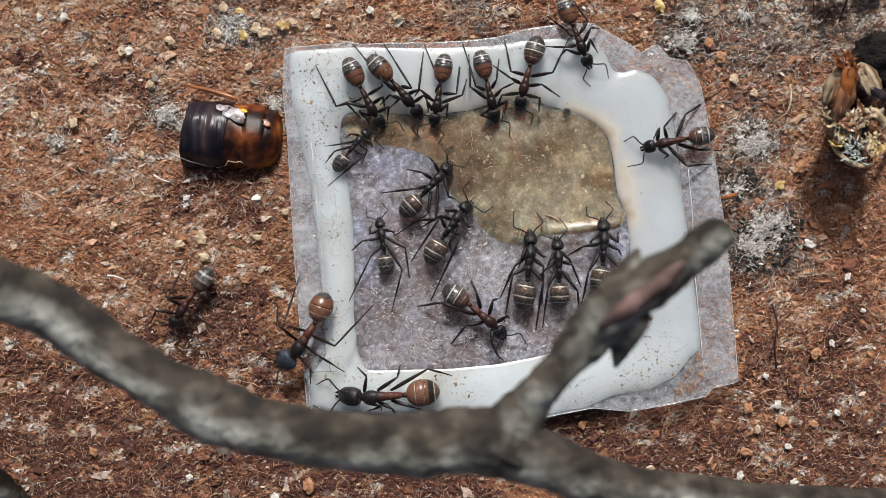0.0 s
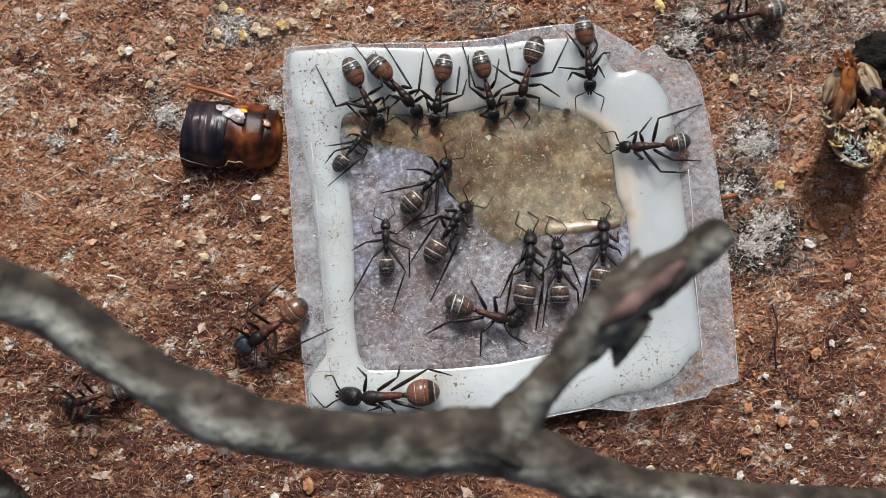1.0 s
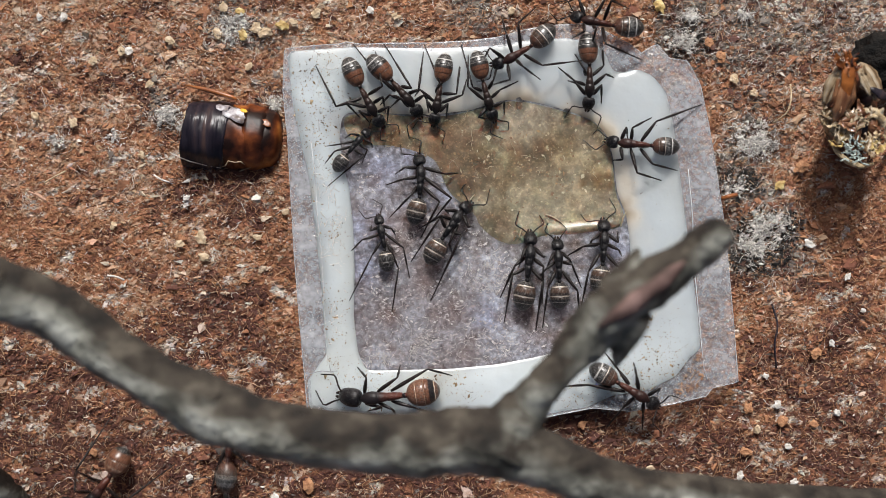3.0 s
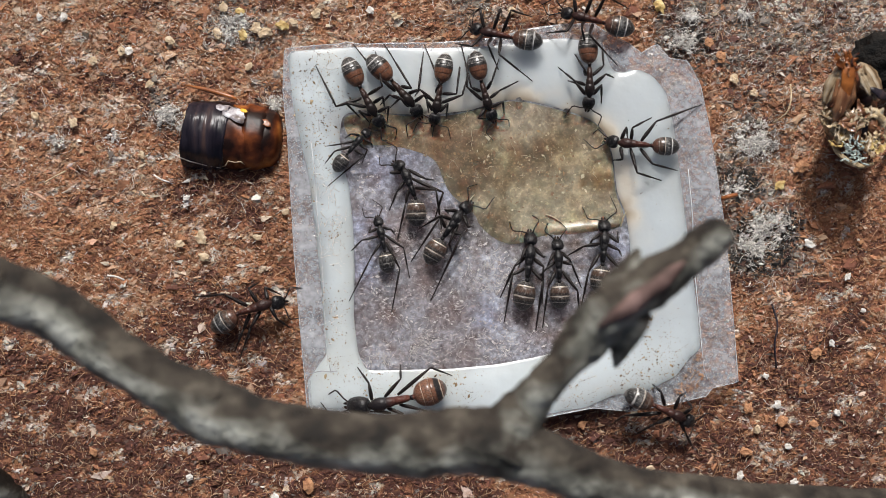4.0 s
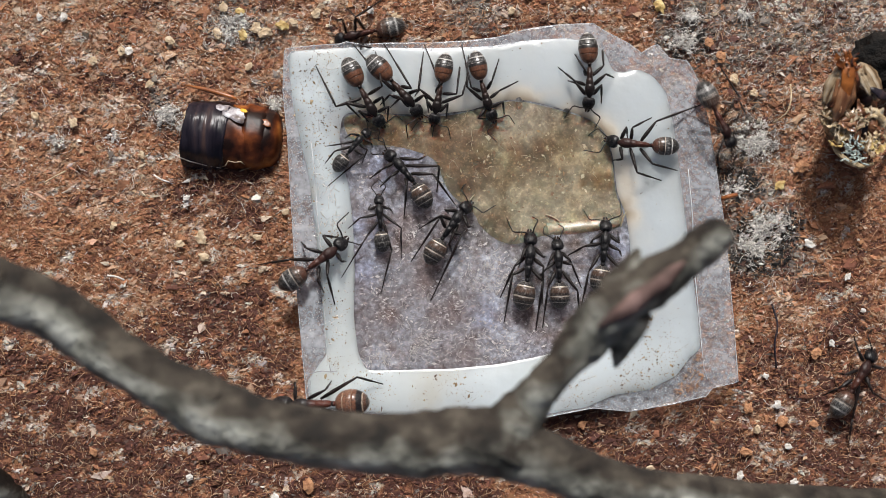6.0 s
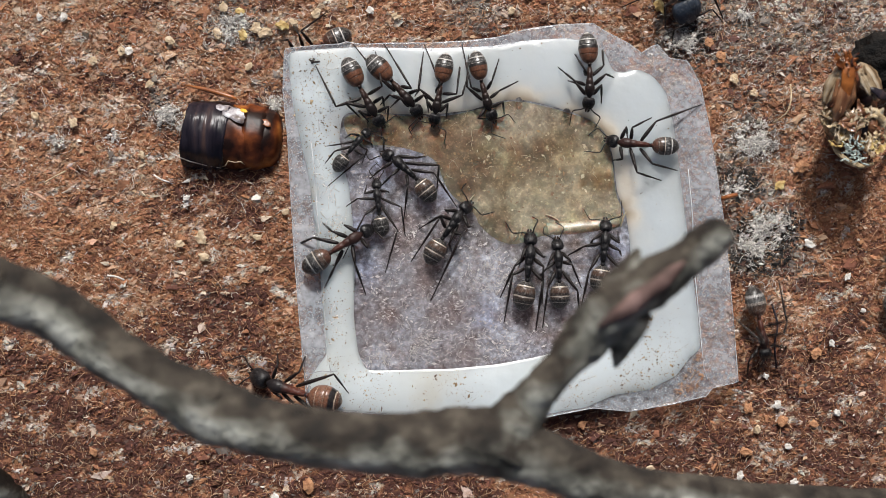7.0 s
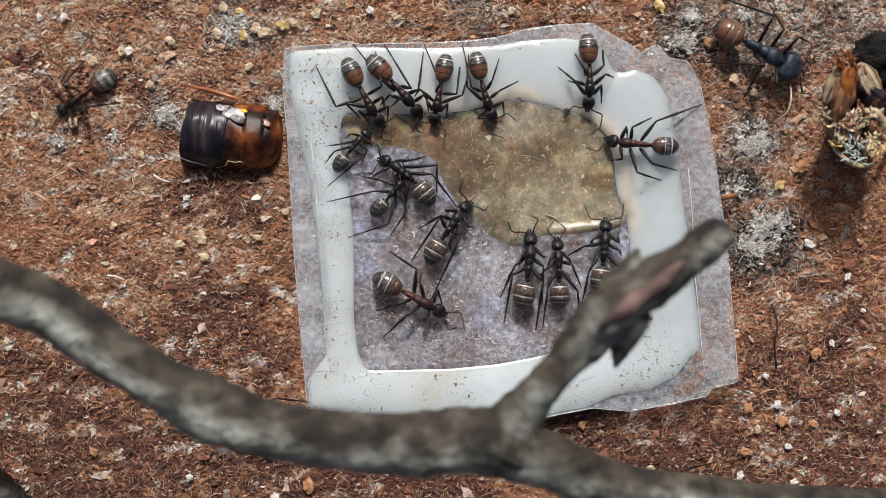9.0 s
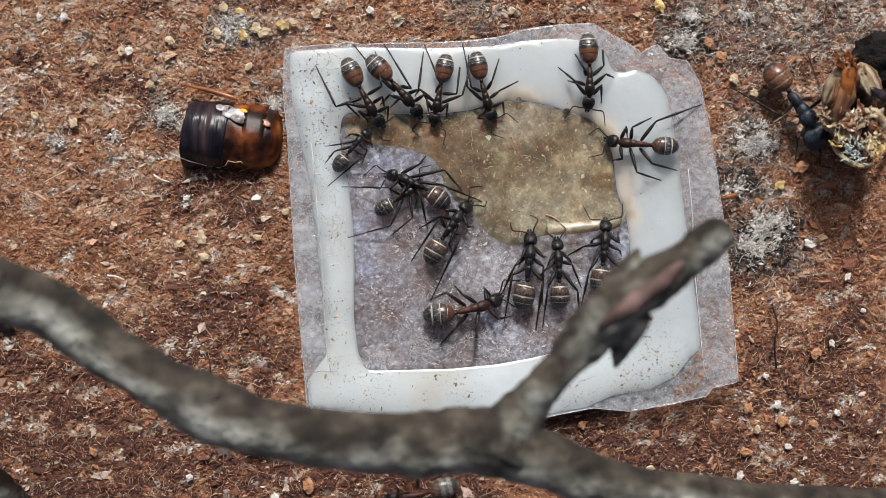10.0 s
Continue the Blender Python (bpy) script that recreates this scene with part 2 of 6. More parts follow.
mx.data_type, mx.blend_type = "RGBA", "MULTIPLY"
mx.inputs[0].default_value = 1.0
b, l = M_FLOOR.node_tree.nodes["Principled BSDF"], M_FLOOR.node_tree.links
old = b.inputs["Base Color"].links[0].from_socket
l.new(at.outputs["Color"], mx.inputs[6]), l.new(old, mx.inputs[7]), l.new(mx.outputs[2], b.inputs["Base Color"])
M_SYRUP = residue_film("sugar_water", [(0.36, (0.70, 0.64, 0.58)), (0.46, (0.92, 0.89, 0.86)), (0.54, (1.05, 1.05, 1.05)), (0.66, (1.3, 1.3, 1.26))], 3400, 0.50, 0.9, 900, 0.07, (0.90, 0.80, 0.62), (1.9, 1.8, 1.65), 0.55, 0.75, 1300)
at, mx = M_SYRUP.node_tree.nodes.new("ShaderNodeAttribute"), M_SYRUP.node_tree.nodes.new("ShaderNodeMix")
at.attribute_name = "tint"                # settled silt and dissolved sugar differ over the puddle
mx.data_type, mx.blend_type = "RGBA", "MULTIPLY"
mx.inputs[0].default_value = 1.0
b = M_SYRUP.node_tree.nodes["Principled BSDF"]
b.subsurface_method = "BURLEY"
b.inputs["Subsurface Weight"].default_value, b.inputs["Subsurface Scale"].default_value = 1.0, 0.0009
old = b.inputs["Base Color"].links[0].from_socket
l = M_SYRUP.node_tree.links
l.new(at.outputs["Color"], mx.inputs[6]), l.new(old, mx.inputs[7]), l.new(mx.outputs[2], b.inputs["Base Color"])
M_DROP, n, l, b = material("clear_drop")
b.inputs["Transmission Weight"].default_value, b.inputs["Roughness"].default_value, b.inputs["IOR"].default_value = 1.0, 0.03, 1.34
b.inputs["Base Color"].default_value = (0.97, 0.95, 0.90, 1)


def chitin(name, dark, warm, rough=0.38, front=None, hair=0.22):
    """Dark body shell, warmer in patches, with fine pits."""
    m, n, l, b = material(name)
    nz = tex_noise(n, l, 500, 3)
    r = ramp(n, [(0.35, dark), (0.7, warm)])
    tc, mp, hr, coat = n.new("ShaderNodeTexCoord"), n.new("ShaderNodeMapping"), n.new("ShaderNodeTexNoise"), n.new("ShaderNodeMix")
    mp.inputs["Scale"].default_value = (0.4, 1.0, 1.0)
    hr.inputs["Scale"].default_value, hr.inputs["Detail"].default_value = 6500, 4
    l.new(tc.outputs["Object"], mp.inputs[0]), l.new(mp.outputs[0], hr.inputs["Vector"])
    hm = ramp(n, [(0.52, (0, 0, 0)), (0.78, (hair, hair, hair))])
    coat.data_type = "RGBA"               # short grey hairs lie along the shell
    coat.inputs[7].default_value = (0.30, 0.29, 0.28, 1)
    l.new(hr.outputs[0], hm.inputs[0]), l.new(hm.outputs[0], coat.inputs[0])
    l.new(nz.outputs[0], r.inputs[0]), l.new(r.outputs[0], coat.inputs[6]), l.new(coat.outputs[2], b.inputs["Base Color"])
    if front:                             # the front half has another colour
        sep, mix = n.new("ShaderNodeSeparateXYZ"), n.new("ShaderNodeMix")
        mix.data_type = "RGBA"
        l.new(tc.outputs["Generated"], sep.inputs[0])
        fr = ramp(n, [(0.30, (0, 0, 0)), (0.58, (1, 1, 1))])
        l.new(sep.outputs[0], fr.inputs[0]), l.new(fr.outputs[0], mix.inputs[0]), l.new(coat.outputs[2], mix.inputs[6])
        mix.inputs[7].default_value = (*front, 1)
        l.new(mix.outputs[2], b.inputs["Base Color"])
    b.inputs["Roughness"].default_value = rough
    b.inputs["Specular IOR Level"].default_value = 0.28
    b.inputs["Sheen Weight"].default_value = 0.02
    b.inputs["Sheen Roughness"].default_value = 0.35
    b.inputs["Sheen Tint"].default_value = (0.85, 0.9, 1.0, 1)
    fz, fr_, rg = tex_noise(n, l, 3600, 4), n.new("ShaderNodeMapRange"), b.inputs["Roughness"]
    fr_.inputs["From Min"].default_value, fr_.inputs["From Max"].default_value = 0.3, 0.7
    fr_.inputs["To Min"].default_value, fr_.inputs["To Max"].default_value = rough - 0.09, rough + 0.12
    l.new(fz.outputs[0], fr_.inputs["Value"]), l.new(fr_.outputs[0], rg)
    nb = tex_noise(n, l, 4200, 3)
    bp = n.new("ShaderNodeBump")
    bp.inputs["Strength"].default_value, bp.inputs["Distance"].default_value = 0.75, 0.00010
    l.new(nb.outputs[0], bp.inputs["Height"]), l.new(bp.outputs[0], b.inputs["Normal"])
    return m


def banded(name, main, rear, pale, line=0.10, dark=0.35, collar=None, hair=0.25):
    """A gaster plate: main colour in front, darker behind, a pale hind margin, and fine silvery hairs."""
    m, n, l, b = material(name)
    tc, sep = n.new("ShaderNodeTexCoord"), n.new("ShaderNodeSeparateXYZ")
    l.new(tc.outputs["Generated"], sep.inputs[0])
    wob, sh = tex_noise(n, l, 2500, 3), n.new("ShaderNodeMath")
    sh.operation = "MULTIPLY_ADD"
    sh.inputs[1].default_value = 0.16
    sh2 = n.new("ShaderNodeMath")
    sh2.operation = "SUBTRACT"
    sh2.inputs[1].default_value = 0.08
    l.new(wob.outputs[0], sh.inputs[0]), l.new(sep.outputs[0], sh.inputs[2]), l.new(sh.outputs[0], sh2.inputs[0])
    r = ramp(n, [(0.0, pale), (line, pale), (line + 0.06, rear), (dark, rear), (dark + 0.10, main), (0.84, main), (0.95, collar or main)])
    l.new(sh2.outputs[0], r.inputs[0])
    nz = tex_noise(n, l, 4200, 4)
    mx = n.new("ShaderNodeMix")
    mx.data_type, mx.blend_type = "RGBA", "MULTIPLY"
    mx.inputs[0].default_value = 0.8
    g = ramp(n, [(0.35, (0.55, 0.55, 0.55)), (0.65, (1.4, 1.4, 1.4))])
    l.new(nz.outputs[0], g.inputs[0]), l.new(r.outputs[0], mx.inputs[6]), l.new(g.outputs[0], mx.inputs[7])
    mp = n.new("ShaderNodeMapping")
    mp.inputs["Scale"].default_value = (0.35, 1.0, 1.0)
    hr = n.new("ShaderNodeTexNoise")
    hr.inputs["Scale"].default_value, hr.inputs["Detail"].default_value = 9000, 3
    l.new(tc.outputs["Object"], mp.inputs[0]), l.new(mp.outputs[0], hr.inputs["Vector"])
    hm = ramp(n, [(0.48, (0, 0, 0)), (0.80, (hair, hair, hair))])
    l.new(hr.outputs[0], hm.inputs[0])
    m2 = n.new("ShaderNodeMix")
    m2.data_type = "RGBA"
    l.new(hm.outputs[0], m2.inputs[0]), l.new(mx.outputs[2], m2.inputs[6])
    m2.inputs[7].default_value = (0.42, 0.41, 0.39, 1)
    l.new(m2.outputs[2], b.inputs["Base Color"])
    b.inputs["Roughness"].default_value = 0.29
    bp = n.new("ShaderNodeBump")
    bp.inputs["Strength"].default_value, bp.inputs["Distance"].default_value = 0.3, 0.00004
    l.new(hr.outputs[0], bp.inputs["Height"]), l.new(bp.outputs[0], b.inputs["Normal"])
    return m


C_BLACK = chitin("black_shell", (0.004, 0.004, 0.005), (0.015, 0.013, 0.014), 0.37)
C_BROWN = chitin("dark_brown_shell", (0.022, 0.011, 0.008), (0.060, 0.025, 0.016), 0.34, (0.014, 0.010, 0.009))
C_RED = chitin("red_brown_shell", (0.055, 0.018, 0.012), (0.125, 0.041, 0.026), 0.40, (0.030, 0.014, 0.012))
C_MAJOR = chitin("black_and_red_shell", (0.07, 0.020, 0.013), (0.15, 0.045, 0.026), 0.42, (0.016, 0.013, 0.014))
C_BLUE = chitin("blue_black_shell", (0.014, 0.019, 0.028), (0.040, 0.054, 0.076), 0.36)
C_LEG = chitin("dark_leg_shell", (0.005, 0.004, 0.004), (0.018, 0.010, 0.008), 0.38, None, 0.12)
PALE_BAND = (0.50, 0.43, 0.36)
B_COLLAR = banded("black_collar_plate", (0.016, 0.013, 0.012), (0.018, 0.014, 0.012), PALE_BAND, 0.26, 0.4, (0.22, 0.20, 0.17), 0.5)
B_BROWN = banded("brown_plate", (0.060, 0.032, 0.020), (0.018, 0.012, 0.010), PALE_BAND, 0.15, 0.42, (0.03, 0.02, 0.015), 0.40)
B_DARK = banded("dark_brown_plate", (0.034, 0.023, 0.017), (0.012, 0.010, 0.009), (0.36, 0.32, 0.27), 0.13, 0.50, None, 0.45)
B_BLACK = banded("black_plate", (0.016, 0.014, 0.013), (0.010, 0.009, 0.009), (0.16, 0.15, 0.14), 0.10, 0.3, None, 0.5)
B_UMBER = banded("umber_plate", (0.080, 0.034, 0.021), (0.045, 0.020, 0.013), (0.40, 0.33, 0.27), 0.08, 0.14, (0.06, 0.024, 0.015), 0.2)
B_RUST = banded("rust_brown_plate", (0.135, 0.055, 0.028), (0.075, 0.030, 0.016), (0.20, 0.13, 0.09), 0.05, 0.11, (0.07, 0.026, 0.015), 0.12)
B_SADDLE = banded("rust_and_black_plate", (0.125, 0.050, 0.026), (0.010, 0.009, 0.009), (0.34, 0.32, 0.30), 0.07, 0.40, None, 0.12)
B_GREY = banded("hairy_grey_plate", (0.040, 0.039, 0.038), (0.010, 0.009, 0.009), (0.45, 0.44, 0.42), 0.20, 0.48, None, 0.8)
B_RED = banded("rusty_plate", (0.145, 0.062, 0.034), (0.10, 0.042, 0.023), (0.32, 0.22, 0.15), 0.08, 0.11, None, 0.30)
B_REDEND = banded("rusty_plate_with_black_band", (0.14, 0.060, 0.034), (0.012, 0.010, 0.010), (0.50, 0.40, 0.30), 0.10, 0.55, None, 0.12)
B_TIP = banded("brown_tip_plate", (0.09, 0.04, 0.022), (0.03, 0.018, 0.013), (0.2, 0.15, 0.11), 0.1, 0.4, None, 0.5)


# ---- building blocks ----
def mesh_of(name, verts, faces, mat, smooth=True):
    me = bpy.data.meshes.new(name)
    me.from_pydata([tuple(v) for v in verts], [], faces)
    me.materials.append(mat)
    if smooth:
        me.polygons.foreach_set("use_smooth", [True] * len(me.polygons))
    me.update()
    return me


def part(name, me, parent, m=None, label=""):
    ob = new(name, me)
    ob.parent = parent
    if m is not None:
        ob.matrix_basis = m
    return tagged(ob, label) if label else ob


def lathe(sections, n=14):
    """Verts and faces of a closed body along x: sections of (x, z, half width, half height up, half height down)."""
    v, f = [], []
    for x, z, w, up, dn in sections:
        for i in range(n):
            a = 2 * math.pi * i / n
            s, c = math.sin(a), math.cos(a)
            v.append((x, w * c, z + (up if s > 0 else dn) * s))
    for k in range(len(sections) - 1):
        for i in range(n):
            j = (i + 1) % n
            f.append((k * n + i, k * n + j, (k + 1) * n + j, (k + 1) * n + i))
    f.append(tuple(range(n - 1, -1, -1)))
    f.append(tuple(range((len(sections) - 1) * n, len(sections) * n)))
    return v, f


def tube(points, radii, n=7):
    """Verts and faces of a bent tube through points."""
    v, f = [], []
    pts = [Vector(p) for p in points]
    side = Vector((0, 0, 1))
    for k, (p, r) in enumerate(zip(pts, radii)):
        d = (pts[min(k + 1, len(pts) - 1)] - pts[max(k - 1, 0)]).normalized()
        e = d.cross(side)
        if e.length < 0.05:
            e = d.cross(Vector((0, 1, 0)))
        e.normalize()
        g = e.cross(d)
        for i in range(n):
            a = 2 * math.pi * i / n
            v.append(p + r * (math.cos(a) * e + math.sin(a) * g))
    for k in range(len(pts) - 1):
        for i in range(n):
            j = (i + 1) % n
            f.append((k * n + i, k * n + j, (k + 1) * n + j, (k + 1) * n + i))
    f.append(tuple(range(n - 1, -1, -1)))
    f.append(tuple(range((len(pts) - 1) * n, len(pts) * n)))
    return v, f


def leaf(length, width, thick, curve=0.15, n=10):
    """A long lens-shaped plate along x, arched."""
    secs = []
    for i in range(n + 1):
        q = i / n
        w = math.sin(math.pi * min(max(q * 0.94 + 0.03, 0), 1)) ** 0.7
        w *= 1 + 0.25 * noise.noise(Vector((q * 6, length * 9e3, 0)))
        secs.append((q * length, curve * length * math.sin(math.pi * q) + 0.04 * length * noise.noise(Vector((q * 5, 3, length * 8e3))), width * w / 2, thick * w, thick * w * 0.4))
    return lathe(secs, 12)


def joined(*pieces):
    v, f = [], []
    for pv, pf in pieces:
        o = len(v)
        v += [tuple(p) for p in pv]
        f += [tuple(i + o for i in q) for q in pf]
    return v, f


# ---- how the substrate differs from place to place ----
MOULD = [(1330, 20, 130), (1440, 30, 120), (1240, 40, 90), (1400, 62, 62), (1200, 70, 50), (1330, 245, 56), (1345, 420, 84), (1300, 300, 50), (1350, 345, 34), (830, 5, 50), (295, 205, 34), (415, 45, 55), (1530, 30, 90), (480, 190, 30)]
PALE = [(1300, 160, 45), (1420, 260, 40), (1400, 160, 40), (250, 160, 50), (300, 150, 40), (520, 300, 40), (60, 40, 120), (180, 70, 110), (300, 70, 140), (440, 60, 120), (560, 20, 90), (660, 20, 110), (340, 430, 80), (220, 520, 60), (1000, 10, 90), (140, 210, 110), (30, 190, 90), (430, 400, 70), (60, 300, 80), (220, 330, 90), (250, 170, 80), (1420, 560, 60), (460, 130, 60), (300, 130, 75), (400, 120, 65), (260, 140, 50)]
# darker soil; the lower-right spots also paint in the branch's shadow
DARK = [(1140, 770, 80), (1060, 765, 60), (1200, 800, 70), (150, 700, 110), (90, 790, 120), (300, 800, 100), (430, 850, 100), (1450, 700, 80), (1500, 830, 90), (260, 620, 60), (700, 862, 150), (500, 850, 110), (1150, 790, 90), (1300, 830, 90), (1440, 790, 60), (1510, 760, 50), (1370, 700, 40), (690, 855, 120), (560, 850, 110), (1490, 600, 45), (1400, 640, 45), (1545, 690, 55), (1450, 520, 40), (1540, 560, 40), (1480, 730, 50), (1230, 790, 80), (1370, 850, 110), (1530, 830, 90), (1290, 720, 50), (1080, 760, 60), (160, 860, 130), (300, 830, 90), (20, 620, 70), (480, 840, 90), (760, 860, 110), (960, 780, 60), (400, 560, 80), (500, 640, 50), (420, 335, 80), (1320, 330, 45), (1130, 790, 120), (60, 680, 90), (350, 590, 90), (880, 35, 80), (600, 860, 130), (1320, 465, 50), (1270, 40, 60), (60, 830, 100), (40, 120, 40), (450, 640, 70), (230, 150, 30), (120, 840, 80), (470, 315, 45), (370, 318, 50)]
# from dark to light: deep maroon, dark brown, grey, rust, orange brown, tan, beige, white
PALETTE = np.array([(0.105, 0.040, 0.032), (0.175, 0.070, 0.044), (0.26, 0.235, 0.21), (0.34, 0.143, 0.080), (0.475, 0.225, 0.118), (0.61, 0.405, 0.275), (0.74, 0.61, 0.49), (0.80, 0.77, 0.71)])
PLAIN_MIX, PALE_MIX = np.array([0.03, 0.08, 0.0, 0.23, 0.40, 0.19, 0.06, 0.01]), np.array([0.03, 0.06, 0.02, 0.12, 0.24, 0.30, 0.20, 0.03])
DARK_MIX, MOULD_MIX = np.array([0.44, 0.22, 0.05, 0.10, 0.05, 0.05, 0.08, 0.01]), np.array([0.13, 0.11, 0.44, 0.03, 0.04, 0.07, 0.11, 0.07])


def blobs(x, y, spots):
    """How much of each place lies in round spots (x, y, radius)."""
    out = np.zeros_like(x)
    for sx, sy, sr in spots:
        out = np.maximum(out, np.exp(-((x - sx) ** 2 + (y - sy) ** 2) / (2 * (sr * 0.6) ** 2)))
    return out


def patchy(x, y, cell, seed):
    """Even noise between 0 and 1 with patches about cell wide."""
    g = np.random.default_rng(seed).uniform(size=(256, 256))
    u, v = x / cell + 1000.3, y / cell + 1000.7
    i, j = np.floor(u).astype(int), np.floor(v).astype(int)
    a, b = u - i, v - j
    a, b = a * a * (3 - 2 * a), b * b * (3 - 2 * b)
    q = lambda k, m: g[(i + k) % 256, (j + m) % 256]
    return (q(0, 0) * (1 - a) + q(1, 0) * a) * (1 - b) + (q(0, 1) * (1 - a) + q(1, 1) * a) * b


def tints(rng, x, y):
    """A colour for each place in the plan, drawn from the mix that prevails there."""
    wob = 30 * np.sin(x * 0.031 + 2 * np.sin(y * 0.023)) + 22 * np.sin(y * 0.047 + x * 0.019)
    pa, da, mo = blobs(x + wob, y - wob, PALE), blobs(x - wob, y, DARK), blobs(x + 0.5 * wob, y + 0.5 * wob, MOULD)
    da, mo = np.minimum(1, da * 1.5), np.minimum(1, mo * 1.55)
    mix = PLAIN_MIX[None] * (1 - pa)[:, None] + PALE_MIX[None] * pa[:, None]
    mix = mix * (1 - da)[:, None] + DARK_MIX[None] * da[:, None]
    mix = mix * (1 - mo)[:, None] + MOULD_MIX[None] * mo[:, None]
    cum = np.cumsum(mix / mix.sum(1)[:, None], 1)
    xx = x + 0.35 * y
    even = 0.45 * patchy(xx * 0.6, y, 13, 1) + 0.35 * patchy(xx * 0.6, y, 30, 2) + 0.20 * patchy(x, y, 6, 3)
    even = np.clip((even - 0.5) * 2.3 + 0.5, 0, 1)
    lone = rng.uniform(size=len(x)) < 0.42
    pick = (np.where(lone, rng.uniform(size=len(x)), even)[:, None] > cum).sum(1).clip(0, len(PALETTE) - 1)
    own = PALETTE[pick]
    mean = mix / mix.sum(1)[:, None] @ PALETTE
    return 0.80 * (0.86 * own + 0.14 * mean) * rng.uniform(0.75, 1.2, (len(x), 1)) * rng.uniform(0.95, 1.05, (len(x), 3))


def set_tint(me, colours):
    at = me.color_attributes.new("tint", "FLOAT_COLOR", "POINT")
    at.data.foreach_set("color", np.concatenate([colours, np.ones((len(colours), 1))], 1).ravel().astype(np.float32))


# ---- ground: one sheet, fine under the eye and stretched to the horizon ----
def ground_height(x, y):
    q = Vector((x * 140, y * 140, 0))
    px, py = x / K + 784, 441 - y / K
    a = math.atan2(py - CY, px - CX) % (2 * math.pi)
    edge = R_SHEET[int(a / (2 * math.pi) * N_ANG) % N_ANG]
    t = min(max((0.90 - math.hypot(px - CX, py - CY) / edge) / 0.16, 0), 1)
    c = min(max((0.98 - math.hypot(px - CX, py - CY) / R_IN[int(a / (2 * math.pi) * N_ANG) % N_ANG]) / 0.2, 0), 1)
    mound = 1.1 * MM * t * t * (3 - 2 * t) - 0.7 * MM * c * c * (3 - 2 * c)     # the bank that bears the plastic, hollow in the middle
    return mound + (noise.noise(q) * 0.45 + noise.noise(q * 3.1) * 0.38 + noise.noise(q * 8) * 0.20) * 0.7 * MM - 0.40 * MM


def build_ground():
    def axis(half, step):
        a = list(np.arange(-half, half + step / 2, step))
        far = [half + q * 0.012 for q in range(1, 8)]
        return [-q for q in reversed(far)] + a + far
    xs, ys = axis(0.060, 0.00045), axis(0.038, 0.00045)
    v = [(x, y, ground_height(x, y)) for y in ys for x in xs]
    w = len(xs)
    f = [(j * w + i, j * w + i + 1, (j + 1) * w + i + 1, (j + 1) * w + i) for j in range(len(ys) - 1) for i in range(w - 1)]
    me = mesh_of("ground", v, f, M_EARTH)
    pv = np.array(v)
    set_tint(me, 0.95 * tints(np.random.default_rng(2), pv[:, 0] / K + 784, 441 - pv[:, 1] / K))
    ob = new("ground", me)
    tagged(ob, "reddish brown damp coconut substrate ground", "ground", kind="structure")


build_ground()


# ---- feeding sheet: clear plastic with a milky ring of glue and a puddle ----
def ring_point(i, r, z):
    a = 2 * math.pi * i / N_ANG
    return P(CX + r * math.cos(a), CY + r * math.sin(a), z)


def inside(poly, x, y):
    hit = np.zeros(len(x), bool)
    for (x0, y0), (x1, y1) in zip(poly, poly[1:] + poly[:1]):
        cross = ((y0 > y) != (y1 > y)) & (x < (x1 - x0) * (y - y0) / (y1 - y0 + 1e-9) + x0)
        hit ^= cross
    return hit


def plan_of(w):
    f = K * (H - w.z) / H
    return w.x / f + 784, 441 - w.y / f


def set_cover(me, values):
    """How thick haze or glue lies, vertex by vertex."""
    at = me.attributes.new("cover", "FLOAT", "POINT")
    at.data.foreach_set("value", np.array(values, np.float32))


HAZE = [(535, 130, 40), (535, 220, 40), (540, 320, 40), (545, 420, 40), (550, 520, 40), (555, 600, 40), (1040, 70, 60), (1100, 85, 40), (1215, 200, 60), (1250, 330, 60), (1255, 480, 40), (1285, 640, 24), (900, 50, 80)]
THIN = [(600, 225, 50), (640, 205, 60), (700, 200, 60), (760, 200, 60), (820, 198, 60), (870, 188, 50), (920, 178, 50), (970, 185, 50), (1020, 200, 50), (1065, 225, 50), (1085, 280, 50), (1095, 340, 50), (1110, 395, 40)]
DIRTY = [(545, 130, 30), (545, 200, 30), (550, 270, 30), (556, 340, 30), (562, 410, 30), (568, 480, 30), (572, 550, 30), (1180, 690, 30), (1120, 712, 26)]


# pale dried foam, brownish and bluish patches on the dish's floor
FLOOR_SPOTS = [((0.86, 0.70, 0.62), [(720, 400, 40), (790, 560, 38), (700, 440, 30), (820, 630, 30), (930, 570, 40), (1000, 590, 36), (690, 560, 26), (650, 290, 26), (760, 500, 30)]),
               ((0.78, 0.68, 0.58), [(800, 396, 26), (850, 425, 26), (905, 445, 24), (960, 432, 22), (1010, 430, 22)]),
               ((1.38, 1.39, 1.40), [(862, 480, 52), (835, 455, 34), (880, 520, 36), (745, 608, 34), (676, 632, 28), (800, 590, 24), (640, 340, 24), (700, 640, 26), (905, 600, 30)]),
               ((1.10, 1.16, 1.34), [(680, 300, 40), (730, 280, 34), (650, 400, 36), (640, 480, 34), (780, 350, 26), (1080, 440, 30), (860, 560, 34)])]


